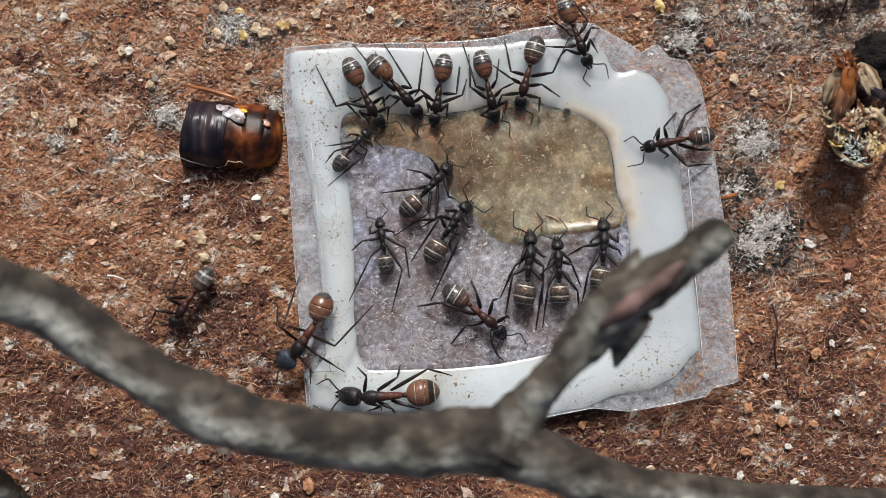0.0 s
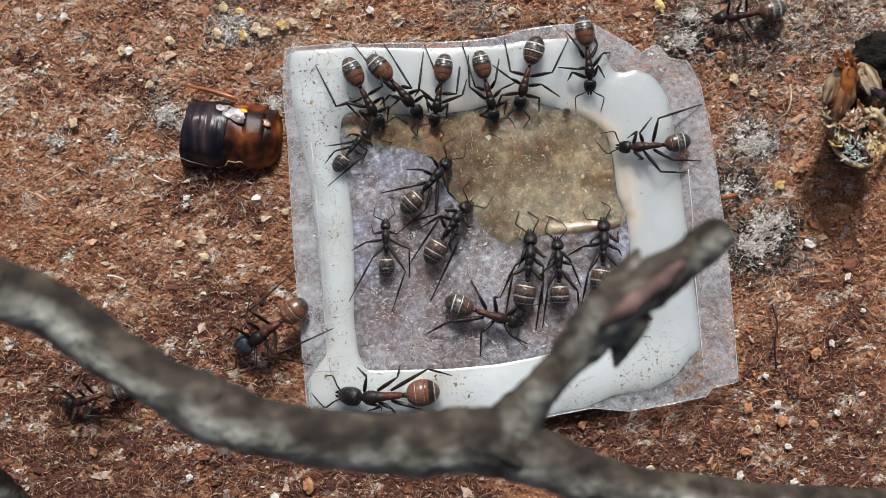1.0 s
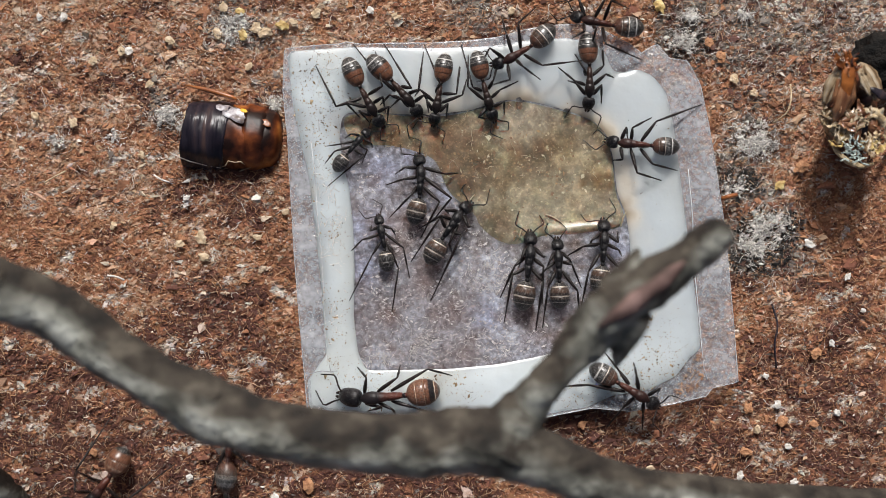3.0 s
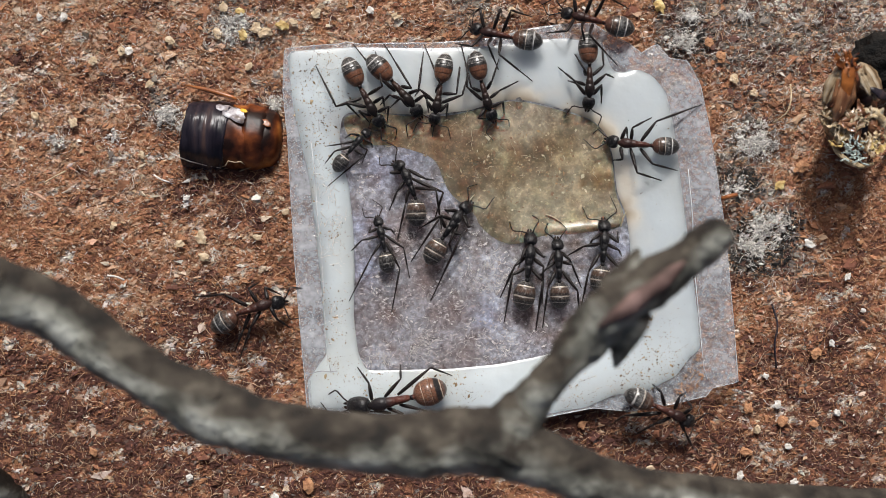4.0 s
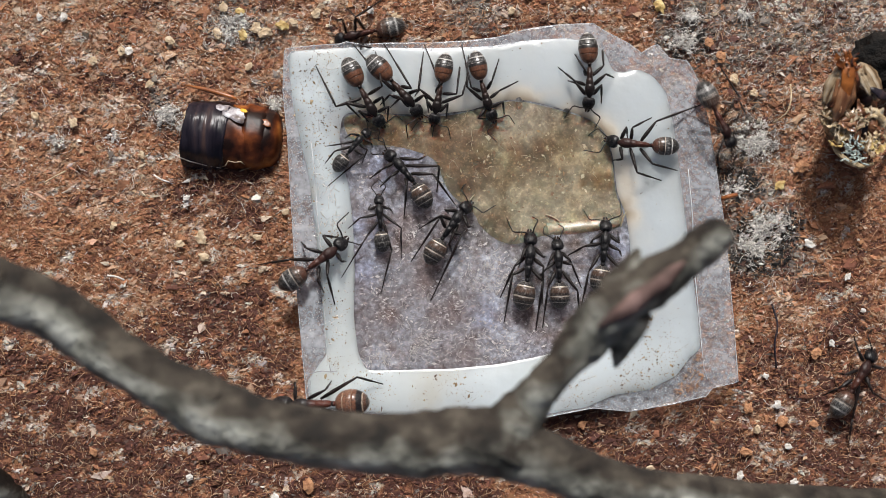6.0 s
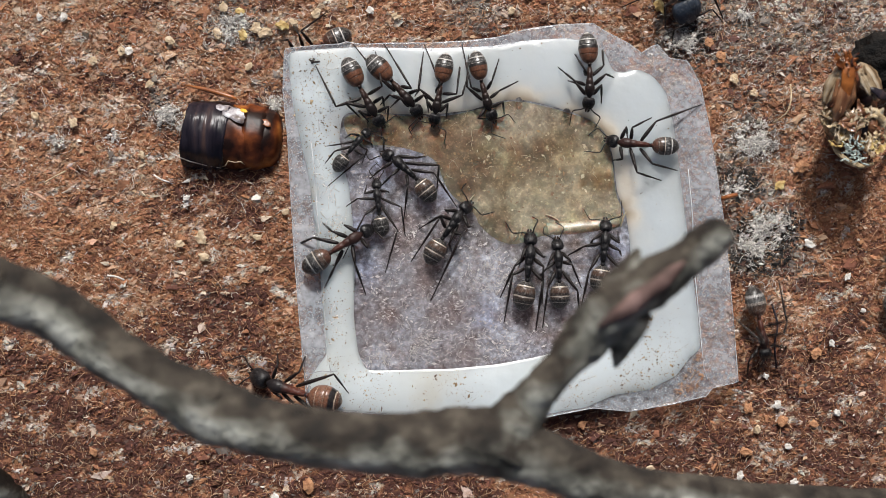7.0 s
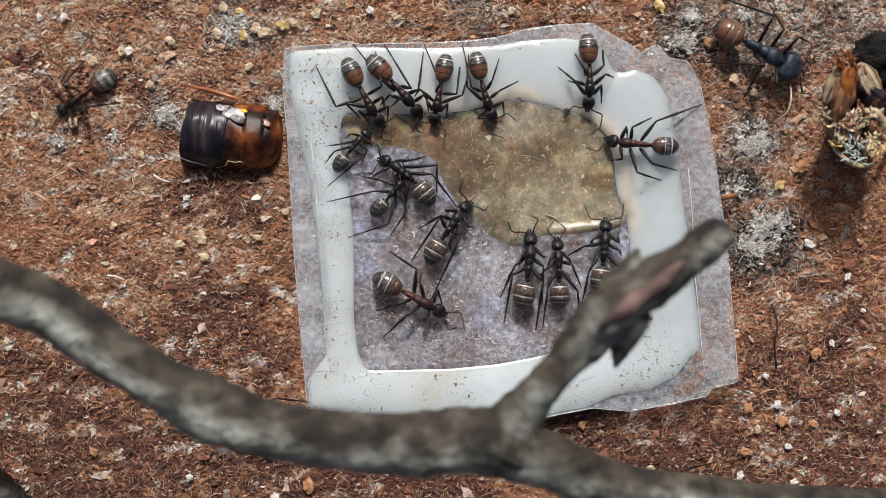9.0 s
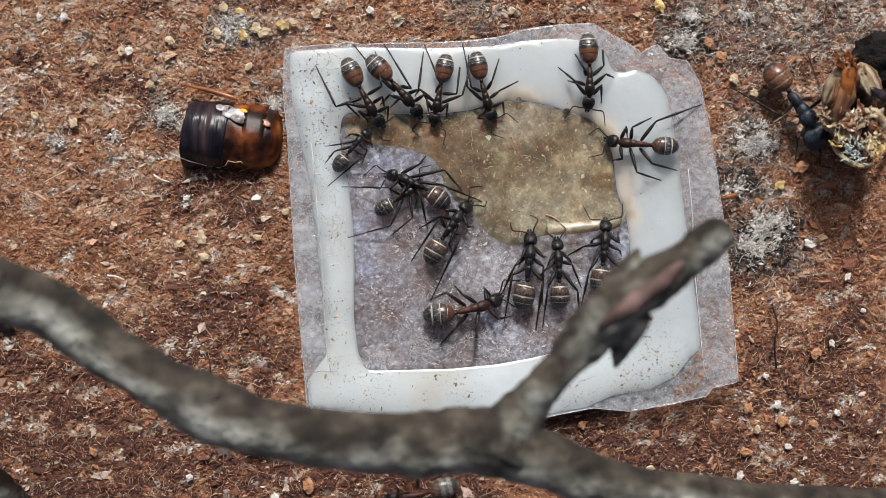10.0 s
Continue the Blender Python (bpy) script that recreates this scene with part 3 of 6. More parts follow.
def build_sheet():
    sheet = new("feeding_sheet")
    sheet.location = P(CX, CY, 0)
    inv = Matrix.Translation(-sheet.location)
    tagged(sheet, "square of clear plastic with milky glue ring on substrate", "feeding dish")
    # outer film: from just inside the ring's middle to the cut edge, with a turned-up lip
    fr = [0.0, 0.45, 0.7, 0.85, 0.95, 1.0]
    mid = (R_OUT * 0.6 + R_IN * 0.4)
    v, f = [], []
    for layer in (0, -0.22 * MM):
        for q in fr:
            for i in range(N_ANG):
                r = mid[i] + (R_SHEET[i] - mid[i]) * q
                a = 2 * math.pi * i / N_ANG
                wav = noise.noise(Vector((math.cos(a) * 3, math.sin(a) * 3, q * 2)))
                v.append(inv @ ring_point(i, r, Z_SHEET + layer + (0.6 + wav) * 0.32 * MM * q ** 3))
    m, k = N_ANG, len(fr)
    for s in (0, 1):
        for q in range(k - 1):
            for i in range(m):
                j = (i + 1) % m
                o = (s * k + q) * m
                quad = (o + i, o + j, o + m + j, o + m + i)
                f.append(quad[::-1] if s == 0 else quad)
    for i in range(m):
        j = (i + 1) % m
        a, c = (k - 1) * m, (2 * k - 1) * m
        f.append((a + i, c + i, c + j, a + j))
    me = mesh_of("film", v, f, M_FILM)
    xy = np.array([plan_of(sheet.location + Vector(p)) for p in v])
    set_cover(me, np.where(xy[:, 0] < 620, 0.28, 0.18) * np.clip(blobs(xy[:, 0], xy[:, 1], HAZE), 0, 1))
    part("film", me, sheet, None, "clear scratched plastic film with an uneven cut edge")
    pts = []
    for i in range(N_ANG + 1):
        a = 2 * math.pi * i / N_ANG
        wav = noise.noise(Vector((math.cos(a) * 3, math.sin(a) * 3, 2)))
        pts.append(inv @ ring_point(i % N_ANG, R_SHEET[i % N_ANG] - 0.5, Z_SHEET - 0.08 * MM + (0.6 + wav) * 0.32 * MM))
    v, f = tube(pts, [0.045 * MM + 0.035 * MM * noise.noise(Vector((k * 0.13, 2, 0))) for k in range(len(pts))], 6)
    for line in (((1218, 300), (1224, 380), (1230, 470), (1234, 540), (1240, 600), (1247, 650), (1250, 672)), ((550, 250), (556, 310), (563, 380), (568, 450), (573, 540), (579, 620), (584, 660)), ((545, 663), (556, 659), (570, 657), (584, 658), (596, 657))):
        pts = [inv @ P(x + 2 * math.sin(k * 2.3), y, surface(x, y) + 0.01 * MM) for k, (x, y) in enumerate(line)]
        c, d = tube(pts, [0.05 * MM] * len(pts), 6)
        part("crease", mesh_of("crease", c, d, M_EDGE), sheet, None, "whitish fold in the plastic")
    part("cut_edge", mesh_of("cut_edge", v, f, M_EDGE), sheet, None, "whitish cut edge that catches the light")
    # floor inside the ring
    v, f = [], []
    steps = [k / 28 for k in range(28)] + [0.985, 9.0]
    for q in (0.0, 0.5, 9.0):
        for layer in (-0.04 * MM, -0.22 * MM):
            for i in range(N_ANG):
                v.append(inv @ ring_point(i, min(R_IN[i] * q, mid[i]), Z_SHEET + layer))
    for s in (0, 1):
        for q in range(2):
            for i in range(m):
                j = (i + 1) % m
                o = (2 * q + s) * m
                quad = (o + i, o + j, o + 2 * m + j, o + 2 * m + i)
                f.append(quad[::-1] if s == 0 else quad)
    part("floor_film", mesh_of("floor_film", v, f, M_CLEAR), sheet, None, "clear plastic floor of the dish")
    v, f = [], []
    for q in steps:
        for i in range(N_ANG):
            v.append(inv @ ring_point(i, min(R_IN[i] * q, mid[i]), Z_SHEET))
    for q in range(len(steps) - 1):
        for i in range(m):
            j = (i + 1) % m
            o = q * m
            f.append((o + m + i, o + m + j, o + j, o + i))
    me = mesh_of("residue_skin", v, f, M_FLOOR)
    xy = np.array([plan_of(sheet.location + Vector(p)) for p in v])
    tone = np.ones((len(v), 3))
    for col, spots in FLOOR_SPOTS:
        w = np.clip(blobs(xy[:, 0], xy[:, 1], spots) * (0.55 + 0.9 * patchy(xy[:, 0], xy[:, 1], 22, 6)), 0, 1)[:, None]
        tone = tone * (1 - w) + np.array([col]) * w
    set_tint(me, tone)
    part("residue_skin", me, sheet, None, "greyish soiled skin of dried residue")
    # the ring
    v, f, cover = [], [], []
    us = [0, 0.006, 0.015, 0.06, 0.10, 0.14, 0.19, 0.24, 0.30, 0.36, 0.5, 0.7, 0.86, 0.91, 0.95, 0.98, 1.0]
    for u in us:
        for i in range(N_ANG):
            r = R_IN[i] + (R_OUT[i] - R_IN[i]) * u
            a = 2 * math.pi * i / N_ANG
            wob = noise.noise(Vector((math.cos(a) * r * 0.012, math.sin(a) * r * 0.012, 5))) * 0.25
            w = ring_point(i, r, Z_SHEET + 0.02 * MM + RING_H * bead(u) * (1 + wob))
            x, y = plan_of(w)
            thin_ = (0.55 + 0.6 * noise.noise(Vector((x * 0.02, y * 0.02, 8)))) * min(1.0, 1.3 * float(blobs(np.array([x]), np.array([y]), THIN)[0])) * max(0.0, 1 - u / 0.55) ** 0.9
            soil = min(1.0, float(blobs(np.array([x]), np.array([y]), DIRTY)[0])) * min(max((u - 0.35) / 0.5, 0), 1)
            full = 0.78 + 0.22 * min(1.0, max(0.0, (y - 560) / 90)) + 0.20 * min(1.0, max(0.0, (650 - x) / 50)) + 0.10 * noise.noise(Vector((x * 0.012, y * 0.012, 4))) + 0.05 * noise.noise(Vector((x * 0.05, y * 0.05, 4)))
            cover.append(max(0.10, full - 0.58 * thin_ - 0.32 * soil * (0.7 + 0.6 * noise.noise(Vector((x * 0.05, y * 0.02, 1))))))
            v.append(inv @ w)
    for q in range(len(us) - 1):
        for i in range(m):
            j = (i + 1) % m
            f.append((q * m + i, (q + 1) * m + i, (q + 1) * m + j, q * m + j)[::-1])
    me = mesh_of("glue_ring", v, f, M_MILK)
    set_cover(me, cover)
    part("glue_ring", me, sheet, None, "milky white raised ring of hardened glue")
    return sheet


POOL = [(612, 208), (660, 200), (720, 206), (780, 206), (830, 198), (890, 182), (920, 180), (960, 188), (1010, 201),
        (1050, 217), (1072, 242), (1083, 282), (1090, 342), (1104, 380), (1095, 402), (1050, 410), (1005, 415), (960, 418), (915, 432), (880, 425),
        (850, 400), (838, 378), (800, 345), (785, 320), (770, 285), (735, 268), (690, 258), (640, 256), (616, 240)]


WATER = [((0.34, 0.255, 0.175), [(640, 225, 45), (700, 228, 45), (760, 228, 45), (830, 222, 45)]),
         ((0.27, 0.235, 0.185), [(900, 210, 40), (960, 215, 50), (1030, 235, 40)]),
         ((0.14, 0.058, 0.024), [(700, 246, 34), (770, 255, 42), (840, 266, 44), (900, 272, 40), (800, 290, 30), (960, 262, 26), (820, 330, 22)]),
         ((0.255, 0.20, 0.12), [(1000, 262, 50), (1050, 290, 40), (960, 320, 50), (900, 310, 36), (1010, 350, 30)]),
         ((0.31, 0.275, 0.195), [(880, 275, 22), (960, 392, 50), (1030, 392, 50), (1020, 330, 22), (900, 370, 44)]),
         ((0.44, 0.37, 0.23), [(868, 258, 17), (850, 266, 12), (893, 280, 13), (1012, 388, 14)]),
         ((0.17, 0.105, 0.05), [(1060, 322, 20), (1080, 322, 16), (1030, 324, 14), (700, 252, 16), (735, 253, 18), (775, 252, 16)])]


def build_pool():
    pool = new("sugar_water")
    pool.location = P(900, 300, 0)
    tagged(pool, "shallow puddle of yellowish sugar water in the dish", "liquid", kind="stuff")
    n = len(POOL)
    pts = []
    for i in range(n):
        p0, p1, p2, p3 = (Vector(POOL[(i + k) % n]) for k in (-1, 0, 1, 2))
        for t in (0, 0.25, 0.5, 0.75):
            pts.append(0.5 * (2 * p1 + (p2 - p0) * t + (2 * p0 - 5 * p1 + 4 * p2 - p3) * t * t + (3 * p1 - p0 - 3 * p2 + p3) * t ** 3))
    m = len(pts)
    v, f = [], []
    for inset, h in ((0, 0.03), (4, 0.26), (9, 0.38), (14, 0.27), (20, 0.07)):
        for i, p in enumerate(pts):
            d = pts[(i + 2) % m] - pts[i - 2]
            w = p + Vector((-d.y, d.x)).normalized() * inset
            swell = min(max((w.x - 940) / 50, 0), 1) * min(max((w.y - 370) / 25, 0), 1)
            v.append(P(w.x, w.y, Z_SHEET + (0.07 + (h - 0.07) * swell if inset else 0.045) * MM) - pool.location)
    for k in range(4):
        for i in range(m):
            j = (i + 1) % m
            f.append((k * m + i, k * m + j, (k + 1) * m + j, (k + 1) * m + i)[::-1])
    rim = [Vector(plan_of(v[4 * m + i] + pool.location)) for i in range(m)]
    gx, gy = (q.ravel() for q in np.meshgrid(np.arange(600, 1110, 9.0), np.arange(175, 440, 9.0)))
    ok = inside([tuple(q) for q in rim], gx, gy)
    near = np.array([min((Vector((a, c)) - q).length for q in rim) for a, c in zip(gx, gy)]) > 5
    grid = [Vector((a, c)) for a, c in zip(gx[ok & near], gy[ok & near])]
    flat = geometry.delaunay_2d_cdt(rim + grid, [(i, (i + 1) % m) for i in range(m)], [], 1, 0.001)
    at = {}
    for k, (q, src) in enumerate(zip(flat[0], flat[3])):
        if src and src[0] < m:
            at[k] = 4 * m + src[0]
        else:
            at[k] = len(v)
            v.append(P(q.x, q.y, Z_SHEET + 0.07 * MM) - pool.location)
    f += [tuple(at[k] for k in tri)[::-1] for tri in flat[2]]
    me = mesh_of("liquid_film", v, f, M_SYRUP)
    xy = np.array([plan_of(Vector(q) + pool.location) for q in v])
    tone = np.tile(np.array([(0.24, 0.205, 0.155)]), (len(v), 1))
    for col, spots in WATER:
        w = np.clip(blobs(xy[:, 0], xy[:, 1], spots) * (0.75 + 0.9 * (patchy(xy[:, 0], xy[:, 1], 30, 3) - 0.5)), 0, 1)[:, None]
        tone = tone * (1 - w) + np.array([col]) * w
    set_tint(me, tone)
    part("liquid_film", me, pool)


build_sheet()
build_pool()


# ---- the lichened branch that crosses above ----
def smooth_path(points, per=8):
    """Points (x, y, z, r) of a curve through the given ones."""
    out = []
    q = [np.array(p, float) for p in points]
    q = [2 * q[0] - q[1]] + q + [2 * q[-1] - q[-2]]
    for i in range(1, len(q) - 2):
        p0, p1, p2, p3 = q[i - 1:i + 3]
        for k in range(per):
            t = k / per
            out.append(0.5 * (2 * p1 + (p2 - p0) * t + (2 * p0 - 5 * p1 + 4 * p2 - p3) * t * t + (3 * p1 - p0 - 3 * p2 + p3) * t ** 3))
    out.append(q[-2])
    return out


def limb(points, seed, n=36, rough=0.20):
    """A knotty limb: places in the plan (x, y), height in mm, half width as it looks from above, in plan units."""
    sm = smooth_path(points, 10)
    ctr = [P(float(p[0]), float(p[1]), float(p[2]) * MM) for p in sm]
    rad = [1.12 * float(p[3]) * K * (H - float(p[2]) * MM) / H for p in sm]
    v, f = tube(ctr, rad, n)
    out = []
    for k, p in enumerate(v):
        c, r = ctr[k // n], rad[k // n]
        q = Vector(p)
        w = noise.noise(q * 260 + Vector((seed, 0, 0))) * rough + noise.noise(q * 900 + Vector((seed, 0, 0))) * rough * 0.6
        out.append(c + (q - c) * (1 + w))
    return out, f


def build_branch():
    br = new("branch")
    br.location = (0, -0.02, 0)
    inv = Matrix.Translation(-br.location)
    tagged(br, "grey lichened forked dead branch propped above the substrate", "branch")

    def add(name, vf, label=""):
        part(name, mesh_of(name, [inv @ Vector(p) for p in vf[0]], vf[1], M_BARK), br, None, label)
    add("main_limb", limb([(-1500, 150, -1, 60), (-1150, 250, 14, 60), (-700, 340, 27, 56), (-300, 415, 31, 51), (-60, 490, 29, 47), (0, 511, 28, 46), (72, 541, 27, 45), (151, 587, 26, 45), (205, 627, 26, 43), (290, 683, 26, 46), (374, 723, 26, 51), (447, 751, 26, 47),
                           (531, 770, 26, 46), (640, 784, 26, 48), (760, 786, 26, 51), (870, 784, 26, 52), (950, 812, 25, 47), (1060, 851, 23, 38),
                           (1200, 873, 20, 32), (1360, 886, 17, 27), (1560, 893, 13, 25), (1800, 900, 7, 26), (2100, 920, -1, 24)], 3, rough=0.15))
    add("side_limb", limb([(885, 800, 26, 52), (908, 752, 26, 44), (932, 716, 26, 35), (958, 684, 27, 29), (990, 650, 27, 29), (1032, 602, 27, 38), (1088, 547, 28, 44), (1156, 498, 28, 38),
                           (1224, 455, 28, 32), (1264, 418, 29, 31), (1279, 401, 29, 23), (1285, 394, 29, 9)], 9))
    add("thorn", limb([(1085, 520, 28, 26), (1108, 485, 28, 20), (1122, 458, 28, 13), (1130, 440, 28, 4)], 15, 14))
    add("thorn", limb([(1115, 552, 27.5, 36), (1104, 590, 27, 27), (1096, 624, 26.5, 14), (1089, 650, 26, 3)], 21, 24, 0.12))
    v, f = leaf(150 * K, 27 * K, 9 * K, 0.03, 16)
    part("bare_wood", mesh_of("bare_wood", v, f, M_WOOD), br, inv @ Matrix.Translation(P(1058, 580, 30.25 * MM)) @ pose(0, 0, 0, 20, 0, 37), "pinkish bare wood where the bark is gone")
    add("twig", limb([(-60, 840, 14, 30), (-10, 865, 12, 28), (30, 900, 8, 24), (60, 960, -1, 20)], 27, 14))


build_branch()


# ---- loose substrate: crumbs and fibres, far too many to count ----
OCTA_F = np.array([(0, 2, 4), (2, 1, 4), (1, 3, 4), (3, 0, 4), (2, 0, 5), (1, 2, 5), (3, 1, 5), (0, 3, 5)])
OCTA_V = np.array([(1, 0, 0), (-1, 0, 0), (0, 1, 0), (0, -1, 0), (0, 0, 1), (0, 0, -1)], float)


def crumbs(name, places, sizes, mat, rng, label, category, flat=0.55, tilt=3.0, colours=None, grain=0.0):
    n = len(places)
    q = rng.normal(size=(n, 4)) * np.array([1, 0.12 * tilt, 0.12 * tilt, 1])
    if grain:                             # most lie along one direction, as the substrate was smoothed
        turn = rng.normal(0.12, 0.55, n)
        q[:, 0], q[:, 3] = np.cos(turn / 2), np.sin(turn / 2)
        q[:, 1:3] *= 0.5
    q /= np.linalg.norm(q, axis=1)[:, None]
    w, x, y, z = q.T
    rot = np.stack([1 - 2 * (y * y + z * z), 2 * (x * y - z * w), 2 * (x * z + y * w), 2 * (x * y + z * w), 1 - 2 * (x * x + z * z),
                    2 * (y * z - x * w), 2 * (x * z - y * w), 2 * (y * z + x * w), 1 - 2 * (x * x + y * y)], 1).reshape(n, 3, 3)
    sc = rng.uniform(0.5, 1.2, (n, 1, 3)) * np.array([1.25 + grain, 0.8 - 0.3 * grain, flat]) * sizes[:, None, None]
    v = OCTA_V[None] * sc + rng.normal(size=(n, 6, 3)) * sizes[:, None, None] * 0.20 * np.array([1, 1, flat])
    v = np.einsum("nij,nkj->nki", rot, v)
    v += places[:, None, :]
    f = (OCTA_F[None] + (np.arange(n) * 6)[:, None, None]).reshape(-1, 3)
    me = bpy.data.meshes.new(name)
    me.vertices.add(n * 6), me.loops.add(len(f) * 3), me.polygons.add(len(f))
    me.vertices.foreach_set("co", v.ravel().astype(np.float32))
    me.loops.foreach_set("vertex_index", f.ravel().astype(np.int32))
    me.polygons.foreach_set("loop_start", (np.arange(len(f)) * 3).astype(np.int32))
    me.update(calc_edges=True)
    me.materials.append(mat)
    me.polygons.foreach_set("use_smooth", [False] * len(me.polygons))
    if colours is not None:
        set_tint(me, np.repeat(colours, 6, 0))
    return tagged(new(name, me), label, category, kind="stuff")


def scatter(rng, n, chance):
    """n tries over the plan; chance(x, y) keeps some. Gives places on the ground."""
    x, y = rng.uniform(-80, 1650, n), rng.uniform(-70, 960, n)
    keep = rng.uniform(size=n) < chance(x, y)
    x, y = x[keep], y[keep]
    px, py = (x - 784) * K, (441 - y) * K
    z = np.array([ground_height(a, b) for a, b in zip(px, py)])
    return np.stack([px, py, z], 1)


def strands(name, places, length, width, mat, rng, label, category, curl=1.0):
    """Thin bent three-sided fibres lying about, joined."""
    n, k = len(places), 6
    ang = rng.uniform(0, 2 * math.pi, n)
    turn = rng.normal(size=n) * curl
    ln = length * rng.lognormal(0, 0.45, n)
    pts = np.zeros((n, k, 3))
    pts[:, 0] = places
    lift = rng.uniform(0.0, 0.6, n)
    for q in range(1, k):
        a = ang + turn * q / k + rng.normal(size=n) * 0.25 * curl
        pts[:, q, 0] = pts[:, q - 1, 0] + np.cos(a) * ln / (k - 1)
        pts[:, q, 1] = pts[:, q - 1, 1] + np.sin(a) * ln / (k - 1)
        pts[:, q, 2] = places[:, 2] + np.sin(math.pi * q / (k - 1)) * lift * ln * 0.22
    sx, sy = -np.sin(ang), np.cos(ang)
    w = width * rng.uniform(0.6, 1.4, n)
    taper = np.array([0.5, 0.9, 1, 1, 0.8, 0.3])
    v = np.zeros((n, k, 3, 3))
    for c, (du, dz) in enumerate(((-1, 0), (1, 0), (0, 1.2))):
        v[:, :, c] = pts
        v[:, :, c, 0] += (sx * w)[:, None] * du * taper
        v[:, :, c, 1] += (sy * w)[:, None] * du * taper
        v[:, :, c, 2] += w[:, None] * dz * taper
    f = []
    for q in range(k - 1):
        for c in range(3):
            d = (c + 1) % 3
            f.append((q * 3 + c, q * 3 + d, q * 3 + 3 + d))
            f.append((q * 3 + c, q * 3 + 3 + d, q * 3 + 3 + c))
    f = (np.array(f)[None] + (np.arange(n) * 3 * k)[:, None, None]).reshape(-1, 3)
    me = bpy.data.meshes.new(name)
    me.vertices.add(n * 3 * k), me.loops.add(len(f) * 3), me.polygons.add(len(f))
    me.vertices.foreach_set("co", v.ravel().astype(np.float32))
    me.loops.foreach_set("vertex_index", f.ravel().astype(np.int32))
    me.polygons.foreach_set("loop_start", (np.arange(len(f)) * 3).astype(np.int32))
    me.update(calc_edges=True)
    me.materials.append(mat)
    return tagged(new(name, me), label, category, kind="stuff")


def under_sheet(p):
    """Which of the places lie under the plastic."""
    x, y = p[:, 0] / K + 784, 441 - p[:, 1] / K
    a = np.arctan2(y - CY, x - CX) % (2 * math.pi)
    return np.hypot(x - CX, y - CY) < R_SHEET[(a / (2 * math.pi) * N_ANG).astype(int) % N_ANG] + 4


def settle(p, up):
    """Lifts the places a little, and presses those under the plastic flat."""
    p[:, 2] = np.where(under_sheet(p), np.minimum(p[:, 2] + up, Z_SHEET - 0.45 * MM), p[:, 2] + up)
    return p


def tufts(rng, spots, per):
    """Places gathered thickly in round spots (x, y, radius) on the ground, fraying at their rims."""
    x = np.concatenate([rng.normal(sx, 0.48 * sr, int(per * sr * sr)) for sx, sy, sr in spots])
    y = np.concatenate([rng.normal(sy, 0.36 * sr, int(per * sr * sr)) for sx, sy, sr in spots])
    keep = rng.uniform(size=len(x)) < np.clip(2.4 * patchy(x, y, 9, 12) - 0.5, 0.05, 1)
    px, py = (x[keep] - 784) * K, (441 - y[keep]) * K
    return np.stack([px, py, np.array([ground_height(a, b) for a, b in zip(px, py)])], 1)


